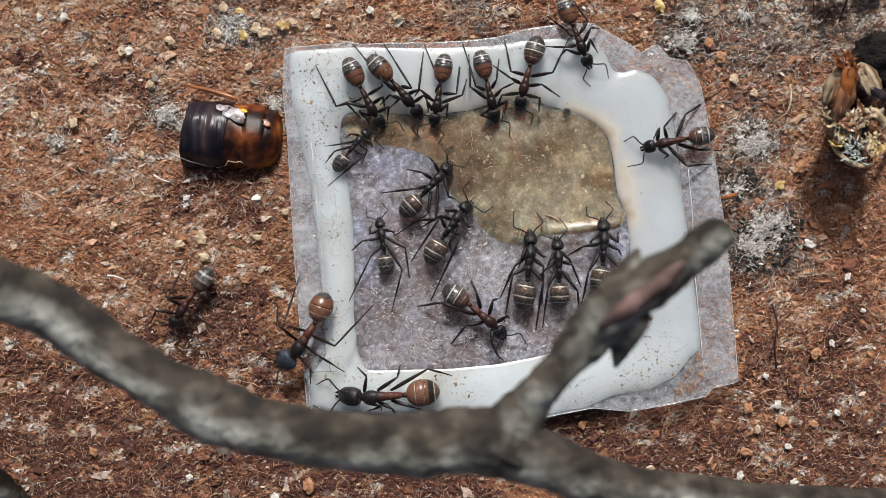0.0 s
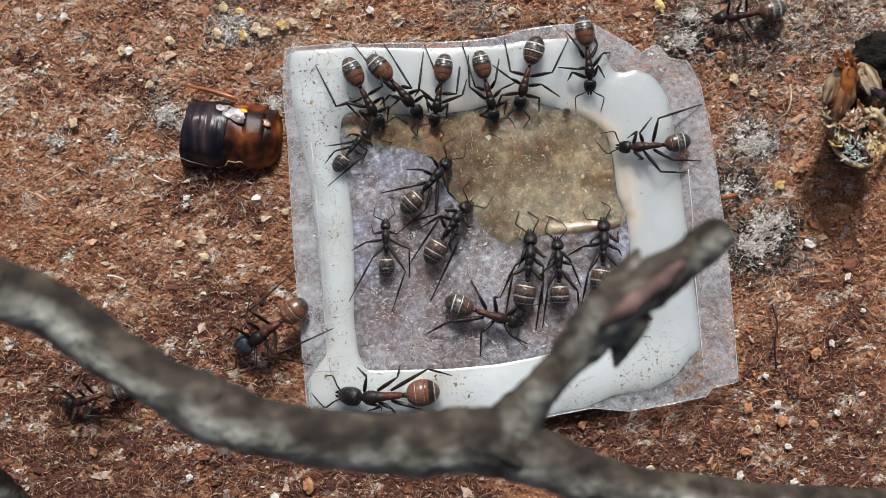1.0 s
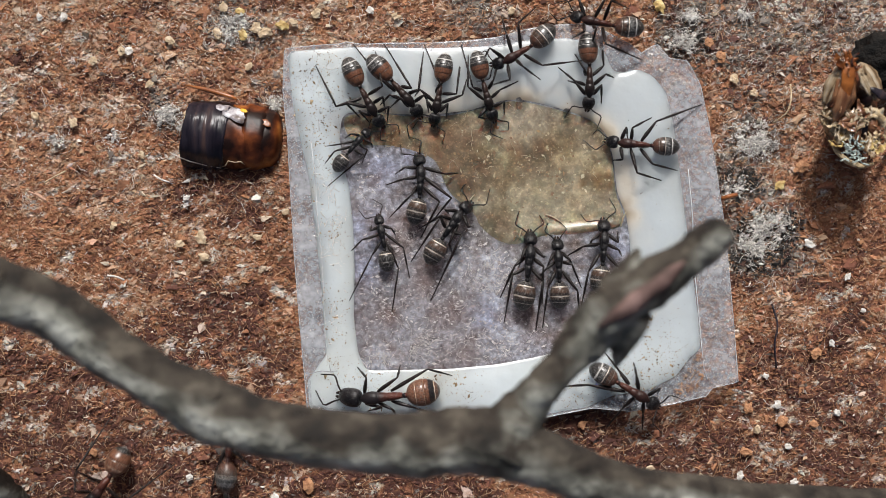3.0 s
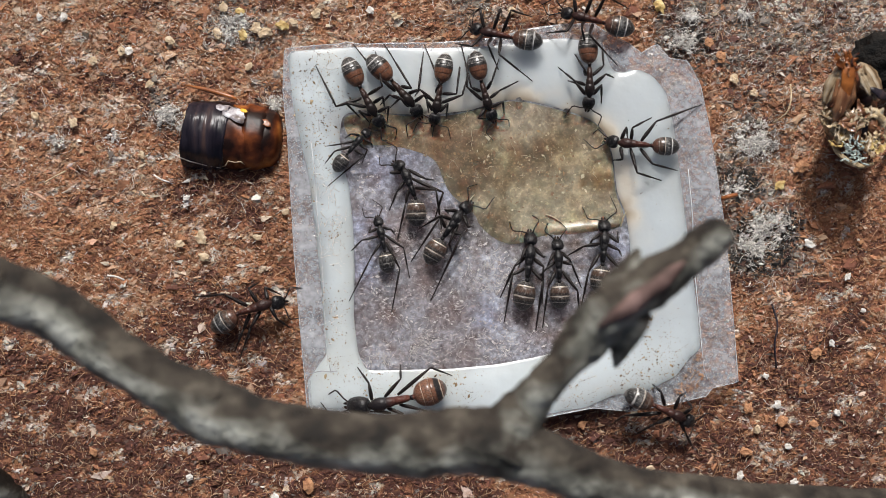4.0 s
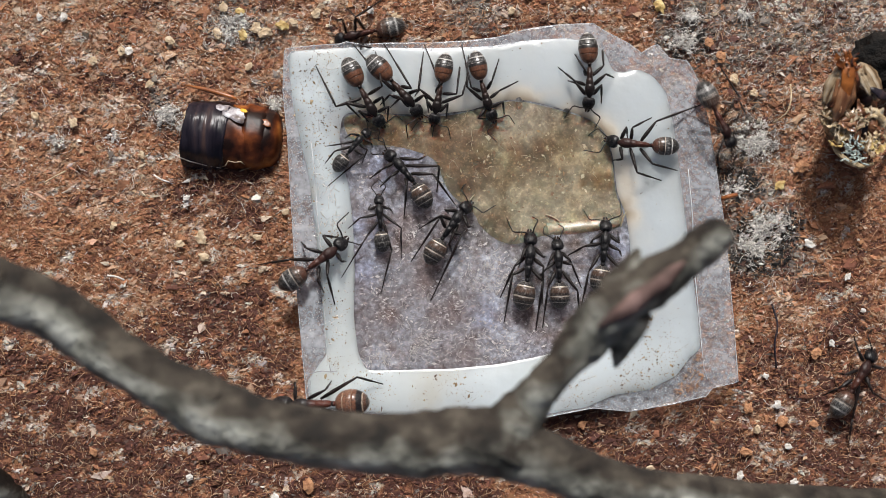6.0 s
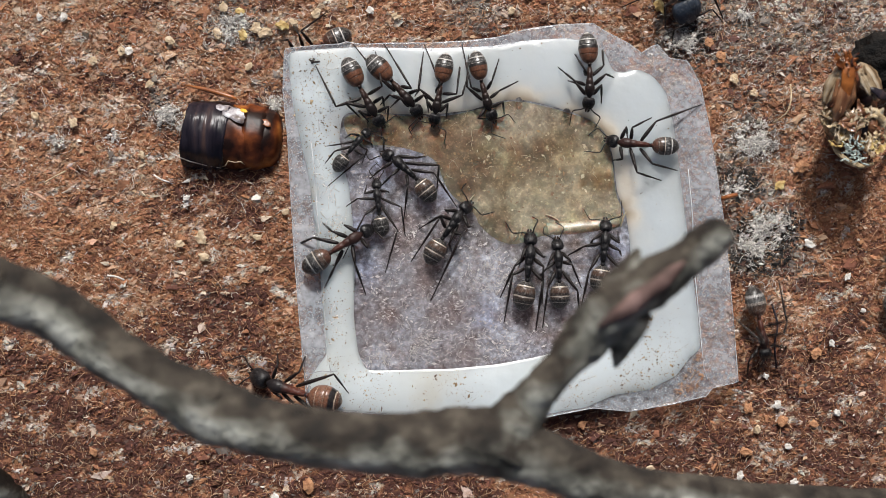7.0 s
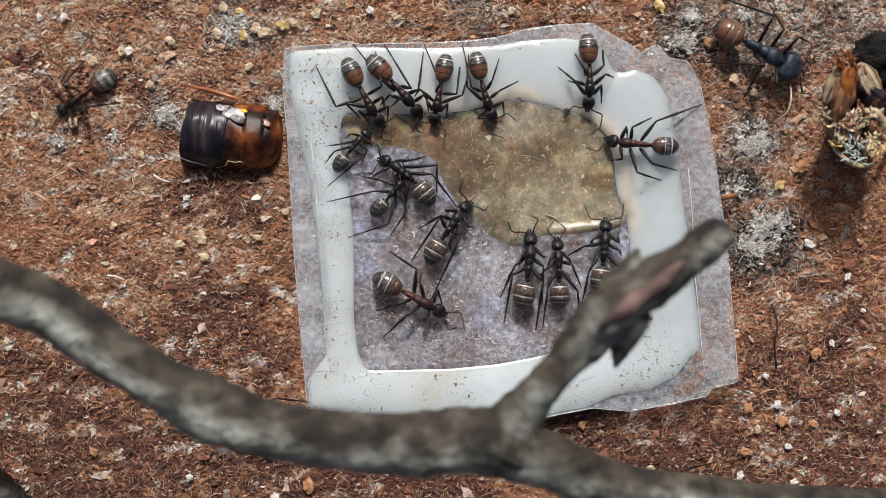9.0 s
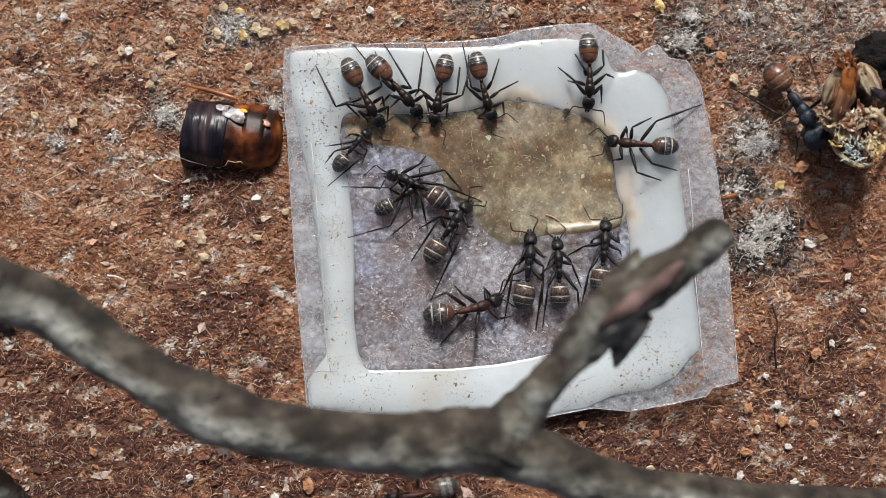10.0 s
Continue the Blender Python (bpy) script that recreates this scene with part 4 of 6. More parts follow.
def build_substrate():
    rng = np.random.default_rng(5)
    one = lambda x, y: np.full_like(x, 1.0)
    for name, n, size, spread, flat, tilt, low, high, label in (("substrate_crumbs", 85000, 0.125, 0.48, 0.40, 5.0, -0.10, 0.12, "loose reddish brown coconut substrate crumbs"),
                                                              ("substrate_flakes", 115000, 0.155, 0.52, 0.18, 2.8, 0.0, 0.20, "loose flakes of bran and coconut on the substrate"),
                                                              ("substrate_dust", 80000, 0.08, 0.40, 0.40, 4.0, 0.06, 0.25, "fine brown and beige dust over the substrate")):
        p = scatter(rng, n, one)
        p = settle(p, rng.uniform(low, high, len(p)) * MM)
        crumbs(name, p, rng.lognormal(math.log(size * MM), spread, len(p)), M_GRAIN, rng, label, "substrate", flat, tilt, tints(rng, p[:, 0] / K + 784, 441 - p[:, 1] / K), 0.22)
    p = scatter(rng, 20000, one)
    p = settle(p[~under_sheet(p)], 0.35 * MM)
    strands("coir_fibres", p, 0.85 * MM, 0.026 * MM, M_FIBRE, rng, "fine brown coconut fibres lying on the substrate", "fibres")
    p = scatter(rng, 26000, lambda x, y: 0.02 + 0.6 * blobs(x, y, MOULD) + 0.12 * blobs(x, y, PALE))
    p = settle(p[~under_sheet(p)], 0.45 * MM)
    FLUFF = [(1330, 245, 34), (1348, 258, 26), (300, 203, 26), (322, 226, 10), (486, 184, 18), (1362, 400, 34), (1335, 432, 32), (1300, 330, 20), (415, 50, 30), (1225, 28, 16), (1205, 75, 26), (200, 245, 20), (100, 250, 16), (330, 355, 12), (1320, 25, 14)]
    q = tufts(rng, FLUFF, 0.45)
    q = settle(q[~under_sheet(q)], 0.4 * MM)
    q[:, 2] += rng.uniform(0, 0.35, len(q)) * MM
    SOOT = [(1345, 425, 60), (1325, 460, 40), (1310, 320, 40), (1385, 400, 34), (1205, 85, 34), (1225, 60, 26)]
    w = tufts(rng, SOOT, 0.5)
    w = settle(w[~under_sheet(w)], 0.34 * MM)
    crumbs("black_crumbs", w, rng.lognormal(math.log(0.13 * MM), 0.4, len(w)), M_GRAIN, rng, "black rotten crumbs round the mould", "substrate", 0.4, 3.0, np.clip(rng.normal(0.03, 0.012, (len(w), 1)), 0.012, 0.08) * np.array([[1.0, 0.92, 0.86]]), 0.1)
    w = tufts(rng, FLUFF, 0.9)
    w = settle(w[~under_sheet(w)], 0.40 * MM)
    w[:, 2] += rng.uniform(0, 0.25, len(w)) * MM
    white = np.clip(rng.normal(0.56, 0.16, (len(w), 1)), 0.15, 0.88) * (np.array([[1.0, 0.97, 0.91]]) + rng.normal(0, 0.02, (len(w), 3)))
    crumbs("mould_clumps", w, rng.lognormal(math.log(0.095 * MM), 0.5, len(w)), M_GRAIN, rng, "crumbly white clumps of mould on the substrate", "mould", 0.35, 3.0, white, 0.2)
    strands("white_mould", q, 0.55 * MM, 0.028 * MM, M_THREAD, rng, "tufts of white mould on the substrate", "mould", 2.5)
    strands("mould_threads", p, 0.9 * MM, 0.027 * MM, M_THREAD, rng, "white mould threads on the substrate", "mould", 2.0)


build_substrate()


# ---- residue on the dish: flakes, threads and specks of dirt ----
def on_dish(rng, n, keep):
    """n tries on the dish; keep(x, y) says where. Gives places on what lies there."""
    x, y = rng.uniform(500, 1310, n), rng.uniform(40, 740, n)
    ok = keep(x, y)
    x, y = x[ok], y[ok]
    return np.array([tuple(P(a, b, surface(a, b) + 0.03 * MM)) for a, b in zip(x, y)]).reshape(-1, 3)


def build_residue():
    rng = np.random.default_rng(8)
    small = [(x + (CX - x) * 0.03, y + (CY - y) * 0.03) for x, y in RING_IN]
    FLECK = [(862, 480, 60), (770, 600, 70), (740, 640, 40), (700, 530, 50), (660, 640, 50), (830, 450, 45), (880, 610, 60), (640, 330, 30), (790, 540, 50), (900, 500, 40), (840, 640, 40), (720, 420, 30)]
    p = on_dish(rng, 34000, lambda x, y: inside(small, x, y) & ~inside(POOL, x, y) & (rng.uniform(size=len(x)) < 0.10 + 0.8 * blobs(x, y, FLECK)))
    p[:, 2] -= 0.125 * MM
    crumbs("residue_flakes", p, np.minimum(rng.lognormal(math.log(0.062 * MM), 0.65, len(p)), 0.21 * MM), M_FLAKE, rng, "whitish dried flakes on the soiled plastic floor", "residue", 0.012, 0.03, None, 0.4)
    p = on_dish(rng, 9000, lambda x, y: inside(small, x, y) & ~inside(POOL, x, y) & (rng.uniform(size=len(x)) < 0.03 + 0.35 * blobs(x, y, FLECK) ** 1.6))
    webs = np.concatenate([rng.normal((x, y), (r, 0.7 * r), (int(n), 2)) for x, y, r, n in ((748, 602, 10, 34), (738, 612, 6, 22), (676, 634, 8, 30), (652, 642, 8, 14), (868, 482, 22, 60), (890, 505, 14, 26), (818, 600, 12, 10), (700, 575, 12, 10))])
    p = np.concatenate([p, np.array([tuple(P(a, b, Z_SHEET + 0.13 * MM)) for a, b in webs])])
    p[:, 2] -= 0.125 * MM
    strands("residue_threads", p, 1.0 * MM, 0.020 * MM, M_WEB, rng, "thin whitish threads of dried mould on the floor", "residue", 3.2)
    # scuffs and peeled wisps on the strip of glue beside the abdomen
    marks = np.concatenate([rng.normal((x, y), (rx, ry), (int(n), 2)) for x, y, rx, ry, n in ((597, 391, 5, 12, 26), (588, 436, 3, 16, 14), (583, 330, 4, 18, 12), (566, 420, 3, 60, 26), (604, 470, 4, 20, 10), (590, 560, 5, 25, 12), (572, 150, 5, 30, 14))])
    p = np.array([tuple(P(a, b, surface(a, b) + 0.02 * MM)) for a, b in marks])
    strands("glue_scuffs", p, 0.8 * MM, 0.030 * MM, M_THREAD, rng, "white scuffs and peeled wisps on the glue", "residue", 1.6)
    p = on_dish(rng, 5000, lambda x, y: inside(small, x, y) & inside(POOL, x, y) & (rng.uniform(size=len(x)) < 0.22 + 0.7 * blobs(x, y, [(990, 390, 70), (940, 330, 80), (870, 270, 60), (1000, 330, 60)])))
    p[:, 2] -= 0.052 * MM
    crumbs("floating_flakes", p, np.minimum(rng.lognormal(math.log(0.085 * MM), 0.7, len(p)), 0.30 * MM), M_FLOAT, rng, "yellowish flakes floating on the sugar water", "residue", 0.03, 0.1)
    SILT = [(650, 235, 50), (720, 240, 60), (790, 250, 60), (860, 262, 60), (900, 280, 50), (980, 300, 50), (820, 300, 40)]
    p = on_dish(rng, 14000, lambda x, y: inside(small, x, y) & inside(POOL, x, y) & (rng.uniform(size=len(x)) < 0.05 + 0.95 * blobs(x, y, SILT) ** 1.4))
    p[:, 2] -= 0.054 * MM
    crumbs("silt", p, np.minimum(rng.lognormal(math.log(0.078 * MM), 0.6, len(p)), 0.2 * MM), M_SILT, rng, "brown silt settled in the sugar water", "residue", 0.03, 0.1)
    p = on_dish(rng, 900, lambda x, y: inside(small, x, y) & inside(POOL, x, y))
    p[:, 2] -= 0.052 * MM
    strands("floating_threads", p, 0.8 * MM, 0.022 * MM, M_FLOAT, rng, "yellowish threads floating on the sugar water", "residue", 1.6)
    SPECK = [(572, 520, 16), (578, 560, 16), (583, 600, 16), (588, 640, 18), (596, 656, 12), (1150, 690, 36), (1085, 706, 36), (1000, 722, 30), (1205, 665, 28), (1140, 694, 20), (1060, 712, 24), (520, 150, 60), (560, 200, 60), (565, 110, 50), (560, 300, 50), (580, 420, 40), (585, 560, 50), (1180, 640, 70), (1120, 670, 70), (1030, 700, 70), (640, 690, 60), (800, 705, 60), (1130, 560, 40), (545, 240, 50)]
    p = on_dish(rng, 60000, lambda x, y: inside(RING_OUT, x, y) & ~inside(RING_IN, x, y) & (rng.uniform(size=len(x)) < 0.008 + 0.8 * blobs(x, y, SPECK) ** 1.3))
    crumbs("dirt_specks", p, rng.lognormal(math.log(0.046 * MM), 0.6, len(p)), M_SPECK, rng, "tiny dark and ochre specks of dirt on the glue", "dirt", 0.4)


    corner = [(1192, 694), (1226, 634), (1240, 622), (1250, 652), (1244, 690), (1212, 704)]
    p = on_dish(rng, 60000, lambda x, y: inside(corner, x, y) & (rng.uniform(size=len(x)) < 0.4 + 0.5 * patchy(x, y, 14, 9)))
    p[:, 2] += 0.12 * MM
    crumbs("brown_stain", p, np.minimum(rng.lognormal(math.log(0.085 * MM), 0.5, len(p)), 0.2 * MM), M_STAIN, rng, "rusty brown dried stain in the corner of the plastic", "residue", 0.05, 0.1)


build_residue()


# ---- ants ----
LEG_LEN = {"fore": (0.25, 0.36), "middle": (0.28, 0.47), "hind": (0.33, 0.64)}
HIPS = {"fore": (0.15, 0.045), "middle": (0.03, 0.05), "hind": (-0.09, 0.045)}
STANCE = {"fore": (0.40, 0.25), "middle": (-0.04, 0.43), "hind": (-0.58, 0.35)}
RIDE = 0.165                       # height of the middle body over the feet, in body lengths


# how much longer and wider the heads of the big ones are, and how much broader their thorax
HEADS = {"giant": (1.5, 1.6, 1.35), "major": (1.42, 1.05, 1.0), "soldier": (1.32, 1.25, 1.1)}


def ant_meshes(L, look_, fat):
    """The meshes of one ant of length L; look_: 'dark', 'mixed' or 'red'."""
    hd, th, pl = {"dark": (C_BLACK, C_BLACK, (B_COLLAR, B_BROWN, B_DARK, B_BLACK)), "mixed": (C_BLACK, C_BROWN, (B_RUST, B_SADDLE, B_GREY, B_GREY)),
                  "small": (C_BLACK, C_BLACK, (B_COLLAR, B_BLACK, B_BLACK, B_BLACK)),
                  "red": (C_BLACK, C_RED, (B_UMBER, B_BROWN, B_GREY, B_BLACK)), "major": (C_BLACK, C_MAJOR, (B_RED, B_RED, B_REDEND, B_TIP)),
                  "soldier": (C_BLUE, C_MAJOR, (B_RED, B_RED, B_RUST, B_BLACK)), "giant": (C_BLUE, C_BLUE, (B_RED, B_RED, B_RUST, B_DARK))}[look_]
    big = {"major": 1.10, "soldier": 1.34, "giant": 1.80}.get(look_, 1.0)
    long, chest = HEADS.get(look_, (1.0, 1.0, 1.0))[::2]

    def lz(name, secs, mat, n=16):
        v, f = lathe([tuple(q * L for q in s) for s in secs], n)
        return mesh_of(name, v, f, mat)
    out = {}
    b = big
    head = [(0.012, 0, 0.012, 0.010, 0.010), (0.002, 0, 0.036 * b, 0.026, 0.026), (0.004, 0, 0.054 * b, 0.038, 0.036), (0.016, 0, 0.069 * b, 0.047, 0.042), (0.040, 0, 0.078 * b, 0.053, 0.046), (0.070, -0.002, 0.080 * b, 0.053, 0.047),
                              (0.100, -0.008, 0.075 * b, 0.046, 0.044), (0.128, -0.016, 0.064 * b, 0.036, 0.038), (0.148, -0.022, 0.050 * b, 0.026, 0.030), (0.160, -0.024, 0.030, 0.013, 0.016)]
    out["head"] = lz("head", [(x * long, z, w, up * long, dn * long) for x, z, w, up, dn in head], hd, 24)
    chest_cuts = [(-0.20, -0.02, 0.010, 0.01, 0.01), (-0.195, -0.015, 0.022, 0.026, 0.03), (-0.17, -0.006, 0.030, 0.040, 0.04), (-0.13, 0.006, 0.035, 0.050, 0.048), (-0.085, 0.010, 0.038, 0.050, 0.05), (-0.062, 0.008, 0.039, 0.046, 0.05), (-0.052, 0.004, 0.037, 0.042, 0.05), (-0.042, 0.006, 0.040, 0.045, 0.05),
                                  (-0.01, 0.012, 0.046, 0.050, 0.05), (0.016, 0.012, 0.049, 0.048, 0.05), (0.027, 0.010, 0.049, 0.045, 0.05), (0.036, 0.012, 0.053, 0.048, 0.05), (0.07, 0.014, 0.062, 0.053, 0.05), (0.11, 0.008, 0.061, 0.048, 0.045), (0.145, -0.002, 0.049, 0.038, 0.035), (0.170, -0.010, 0.032, 0.024, 0.022), (0.190, -0.012, 0.016, 0.014, 0.014), (0.196, -0.012, 0.008, 0.008, 0.008)]
    out["thorax"] = lz("thorax", [(x, z, w * chest, up * chest, dn) for x, z, w, up, dn in chest_cuts], th, 20)
    out["petiole"] = lz("petiole", [(-0.035, 0, 0.012, 0.012, 0.012), (-0.02, 0.008, 0.022, 0.030, 0.018), (0.0, 0.014, 0.026, 0.042, 0.02), (0.018, 0.006, 0.020, 0.024, 0.018), (0.03, 0, 0.012, 0.012, 0.012)], C_RED if look_ in ("soldier", "giant") else th, 12)
    lean, wide = {"major": (0.92, 1.06), "soldier": (0.92, 1.06), "giant": (0.92, 1.06), "mixed": (1.10, 0.97), "red": (0.98, 0.95)}.get(look_, (0.87, 0.92))
    cuts = (0.07, 0.195, 0.265) if look_ in ("dark", "small") else (0.11, 0.21, 0.275) if look_ == "mixed" else (0.085, 0.165, 0.255) if look_ == "red" else (0.10, 0.19, 0.30)
    # gaster plates, from the waist backwards
    prof = [(q * 1.13 * fat * lean, r * 1.08 * fat * wide) for q, r in ((0.0, 0.026), (0.012, 0.056), (0.045, 0.092), (0.10, 0.117), (0.16, 0.126), (0.22, 0.120), (0.28, 0.096), (0.32, 0.062), (0.345, 0.018))]

    def rad(x):
        for (x0, r0), (x1, r1) in zip(prof, prof[1:]):
            if x <= x1:
                return r0 + (r1 - r0) * (x - x0) / (x1 - x0)
        return prof[-1][1]
    spans = [(a * 1.13 * fat * lean, c * 1.13 * fat * lean) for a, c in zip((0.0,) + tuple(q - 0.01 for q in cuts), cuts + (0.345,))]
    for i, (a, c) in enumerate(spans):
        secs = []
        for k in range(7):
            x = a + (c - a) * k / 6
            r = rad(x) * (1.0 + (0.012 if k < 6 else -0.02) + 0.02 * (k / 6))
            secs.append((-x, -0.10 * (x / 0.345) ** 2 * 0.4, r, r * 0.86, r * 0.80))
        out["plate%d" % i] = lz("plate", secs[::-1], pl[i], 18)
    out["eye"] = lz("eye", [(-0.014, 0, 0.004, 0.004, 0.004), (-0.008, 0, 0.011, 0.011, 0.011), (0.004, 0, 0.013, 0.012, 0.012), (0.014, 0, 0.005, 0.004, 0.004)], C_BLACK, 8)
    out["mandible"] = lz("mandible", [(0, 0, 0.012, 0.01, 0.01), (0.02, 0.0, 0.016, 0.01, 0.01), (0.045, 0, 0.006, 0.006, 0.006)], C_BROWN, 8)
    for side, s in (("l", 1), ("r", -1)):
        sc = [(0, 0, 0), (0.05, 0.055 * s, 0.02), (0.10, 0.135 * s, 0.035), (0.13, 0.15 * s, 0.03), (0.20, 0.13 * s, 0.005), (0.28, 0.10 * s, -0.03), (0.33, 0.085 * s, -0.055)]
        rr = [0.008, 0.009, 0.010, 0.008, 0.007, 0.0065, 0.005]
        v, f = tube([tuple(q * L * 0.86 for q in p) for p in sc], [q * L * 0.9 for q in rr], 6)
        out["antenna" + side] = mesh_of("antenna", v, f, C_LEG)
    return out


def leg_meshes(L, l1, l2, slim=1.0):
    v, f = tube([(0, 0, 0), (0.12 * l1, 0, 0), (0.35 * l1, 0, 0), (0.7 * l1, 0, 0), (l1, 0, 0)],
                [q * L * slim for q in (0.015, 0.021, 0.025, 0.019, 0.010)], 8)
    a = mesh_of("femur", v, f, C_LEG)
    v, f = tube([(0, 0, 0), (0.25 * l2, 0, 0), (0.55 * l2, 0, 0), (0.58 * l2, 0, 0), (0.82 * l2, 0, 0.01 * l2), (0.97 * l2, 0, 0.0), (l2, 0, 0.005 * l2)],
                [q * L * slim for q in (0.011, 0.0150, 0.0135, 0.0095, 0.008, 0.007, 0.004)], 7)
    return a, mesh_of("tibia", v, f, C_LEG)


def aim(origin, to, up=Vector((0, 0, 1))):
    """A pose at origin whose x axis points to 'to'."""
    x = (Vector(to) - Vector(origin)).normalized()
    y = up.cross(x)
    if y.length < 1e-4:
        y = Vector((0, 1, 0))
    y.normalize()
    z = x.cross(y)
    m = Matrix((x, y, z)).transposed().to_4x4()
    m.translation = origin
    return m


def bend(hip, foot, l1, l2, out):
    """The knee of a leg with two bones, raised and pushed towards out."""
    d = foot - hip
    dist = min(max(d.length, abs(l1 - l2) * 1.02 + 1e-7), (l1 + l2) * 0.995)
    x = d.normalized()
    a = (l1 * l1 - l2 * l2 + dist * dist) / (2 * dist)
    h = math.sqrt(max(l1 * l1 - a * a, 0))
    pole = out.copy()
    pole -= x * pole.dot(x)
    return hip + x * a + pole.normalized() * h, hip + x * dist


def spline(rows, t):
    """Values at t, gliding through rows of (t, values...)."""
    if t <= rows[0][0]:
        return np.array(rows[0][1:], float)
    if t >= rows[-1][0]:
        return np.array(rows[-1][1:], float)
    for i in range(len(rows) - 1):
        if rows[i][0] <= t <= rows[i + 1][0]:
            break
    r = [np.array(rows[min(max(k, 0), len(rows) - 1)], float) for k in (i - 1, i, i + 1, i + 2)]
    h = r[2][0] - r[1][0]
    u = (t - r[1][0]) / h
    d = r[2][1:] - r[1][1:]

    def slope(p, q, s):
        a, b = (q[1:] - p[1:]) / max(q[0] - p[0], 1e-6), (s[1:] - q[1:]) / max(s[0] - q[0], 1e-6)
        return np.where(a * b > 0, 2 * a * b / np.where(a + b == 0, 1, a + b), 0) * h
    m0, m1 = slope(r[0], r[1], r[2]) if i > 0 else d, slope(r[1], r[2], r[3]) if i + 2 < len(rows) else d
    return (2 * u ** 3 - 3 * u * u + 1) * r[1][1:] + (u ** 3 - 2 * u * u + u) * m0 + (-2 * u ** 3 + 3 * u * u) * r[2][1:] + (u ** 3 - u * u) * m1


KEYED = []                         # (object, rows) for motions()
TIMES = [i / 10 for i in range(101)]


def thin(rows):
    """Rows without those that only repeat their neighbours."""
    same = lambda a, b: (a.translation - b.translation).length < 2e-6 and a.to_quaternion().rotation_difference(b.to_quaternion()).angle < 0.004
    keep = [r for i, r in enumerate(rows) if i in (0, len(rows) - 1) or not (same(rows[i - 1][1], r[1]) and same(r[1], rows[i + 1][1]))]
    return keep


def ant_pose(row, L, under=False):
    """Body pose and the bends of head and gaster, from the plan's places of head, middle and gaster."""
    hx, hy, mx, my, gx, gy = row
    zh, zm, zg = ride(hx, hy, under), ride(mx, my, under), ride(gx, gy, under)
    # the middle lies on the line from gaster to head, but for the bend
    ux, uy = hx - gx, hy - gy
    q = ((mx - gx) * ux + (my - gy) * uy) / (ux * ux + uy * uy)
    bx, by = mx - (gx + q * ux), my - (gy + q * uy)
    mx, my = gx + 0.60 * ux + 0.8 * bx, gy + 0.60 * uy + 0.8 * by
    base = P(mx, my, zm + RIDE * L)
    ph, pg = P(hx, hy, zh + RIDE * L), P(gx, gy, zg + RIDE * L)
    d = ph - pg
    yaw = math.atan2(d.y, d.x)
    pitch = math.atan2(d.z, math.hypot(d.x, d.y)) * 0.7
    base.z = (zm + 0.5 * (zh + zg)) / 2 + RIDE * L
    body = Matrix.Translation(base) @ Euler((0, -pitch, yaw)).to_matrix().to_4x4()
    inv = body.inverted()
    lh, lg = inv @ ph, inv @ pg
    neck, waist = Vector((0.185 * L, 0, -0.012 * L)), Vector((-0.21 * L, 0, -0.01 * L))
    hy_ = math.atan2(lh.y - neck.y, max(lh.x - neck.x, 0.03 * L))
    gy_ = math.atan2(-(lg.y - waist.y), max(-(lg.x - waist.x), 0.05 * L))
    lim = lambda a, m: max(-m, min(m, a))
    return body, Matrix.Translation(neck) @ Euler((0, radians(22), lim(hy_, 1.0))).to_matrix().to_4x4(), \
        Matrix.Translation(waist + Vector((-0.018 * L, 0, 0))) @ Euler((0, 0, lim(gy_, 0.8))).to_matrix().to_4x4(), lim(gy_, 0.8)


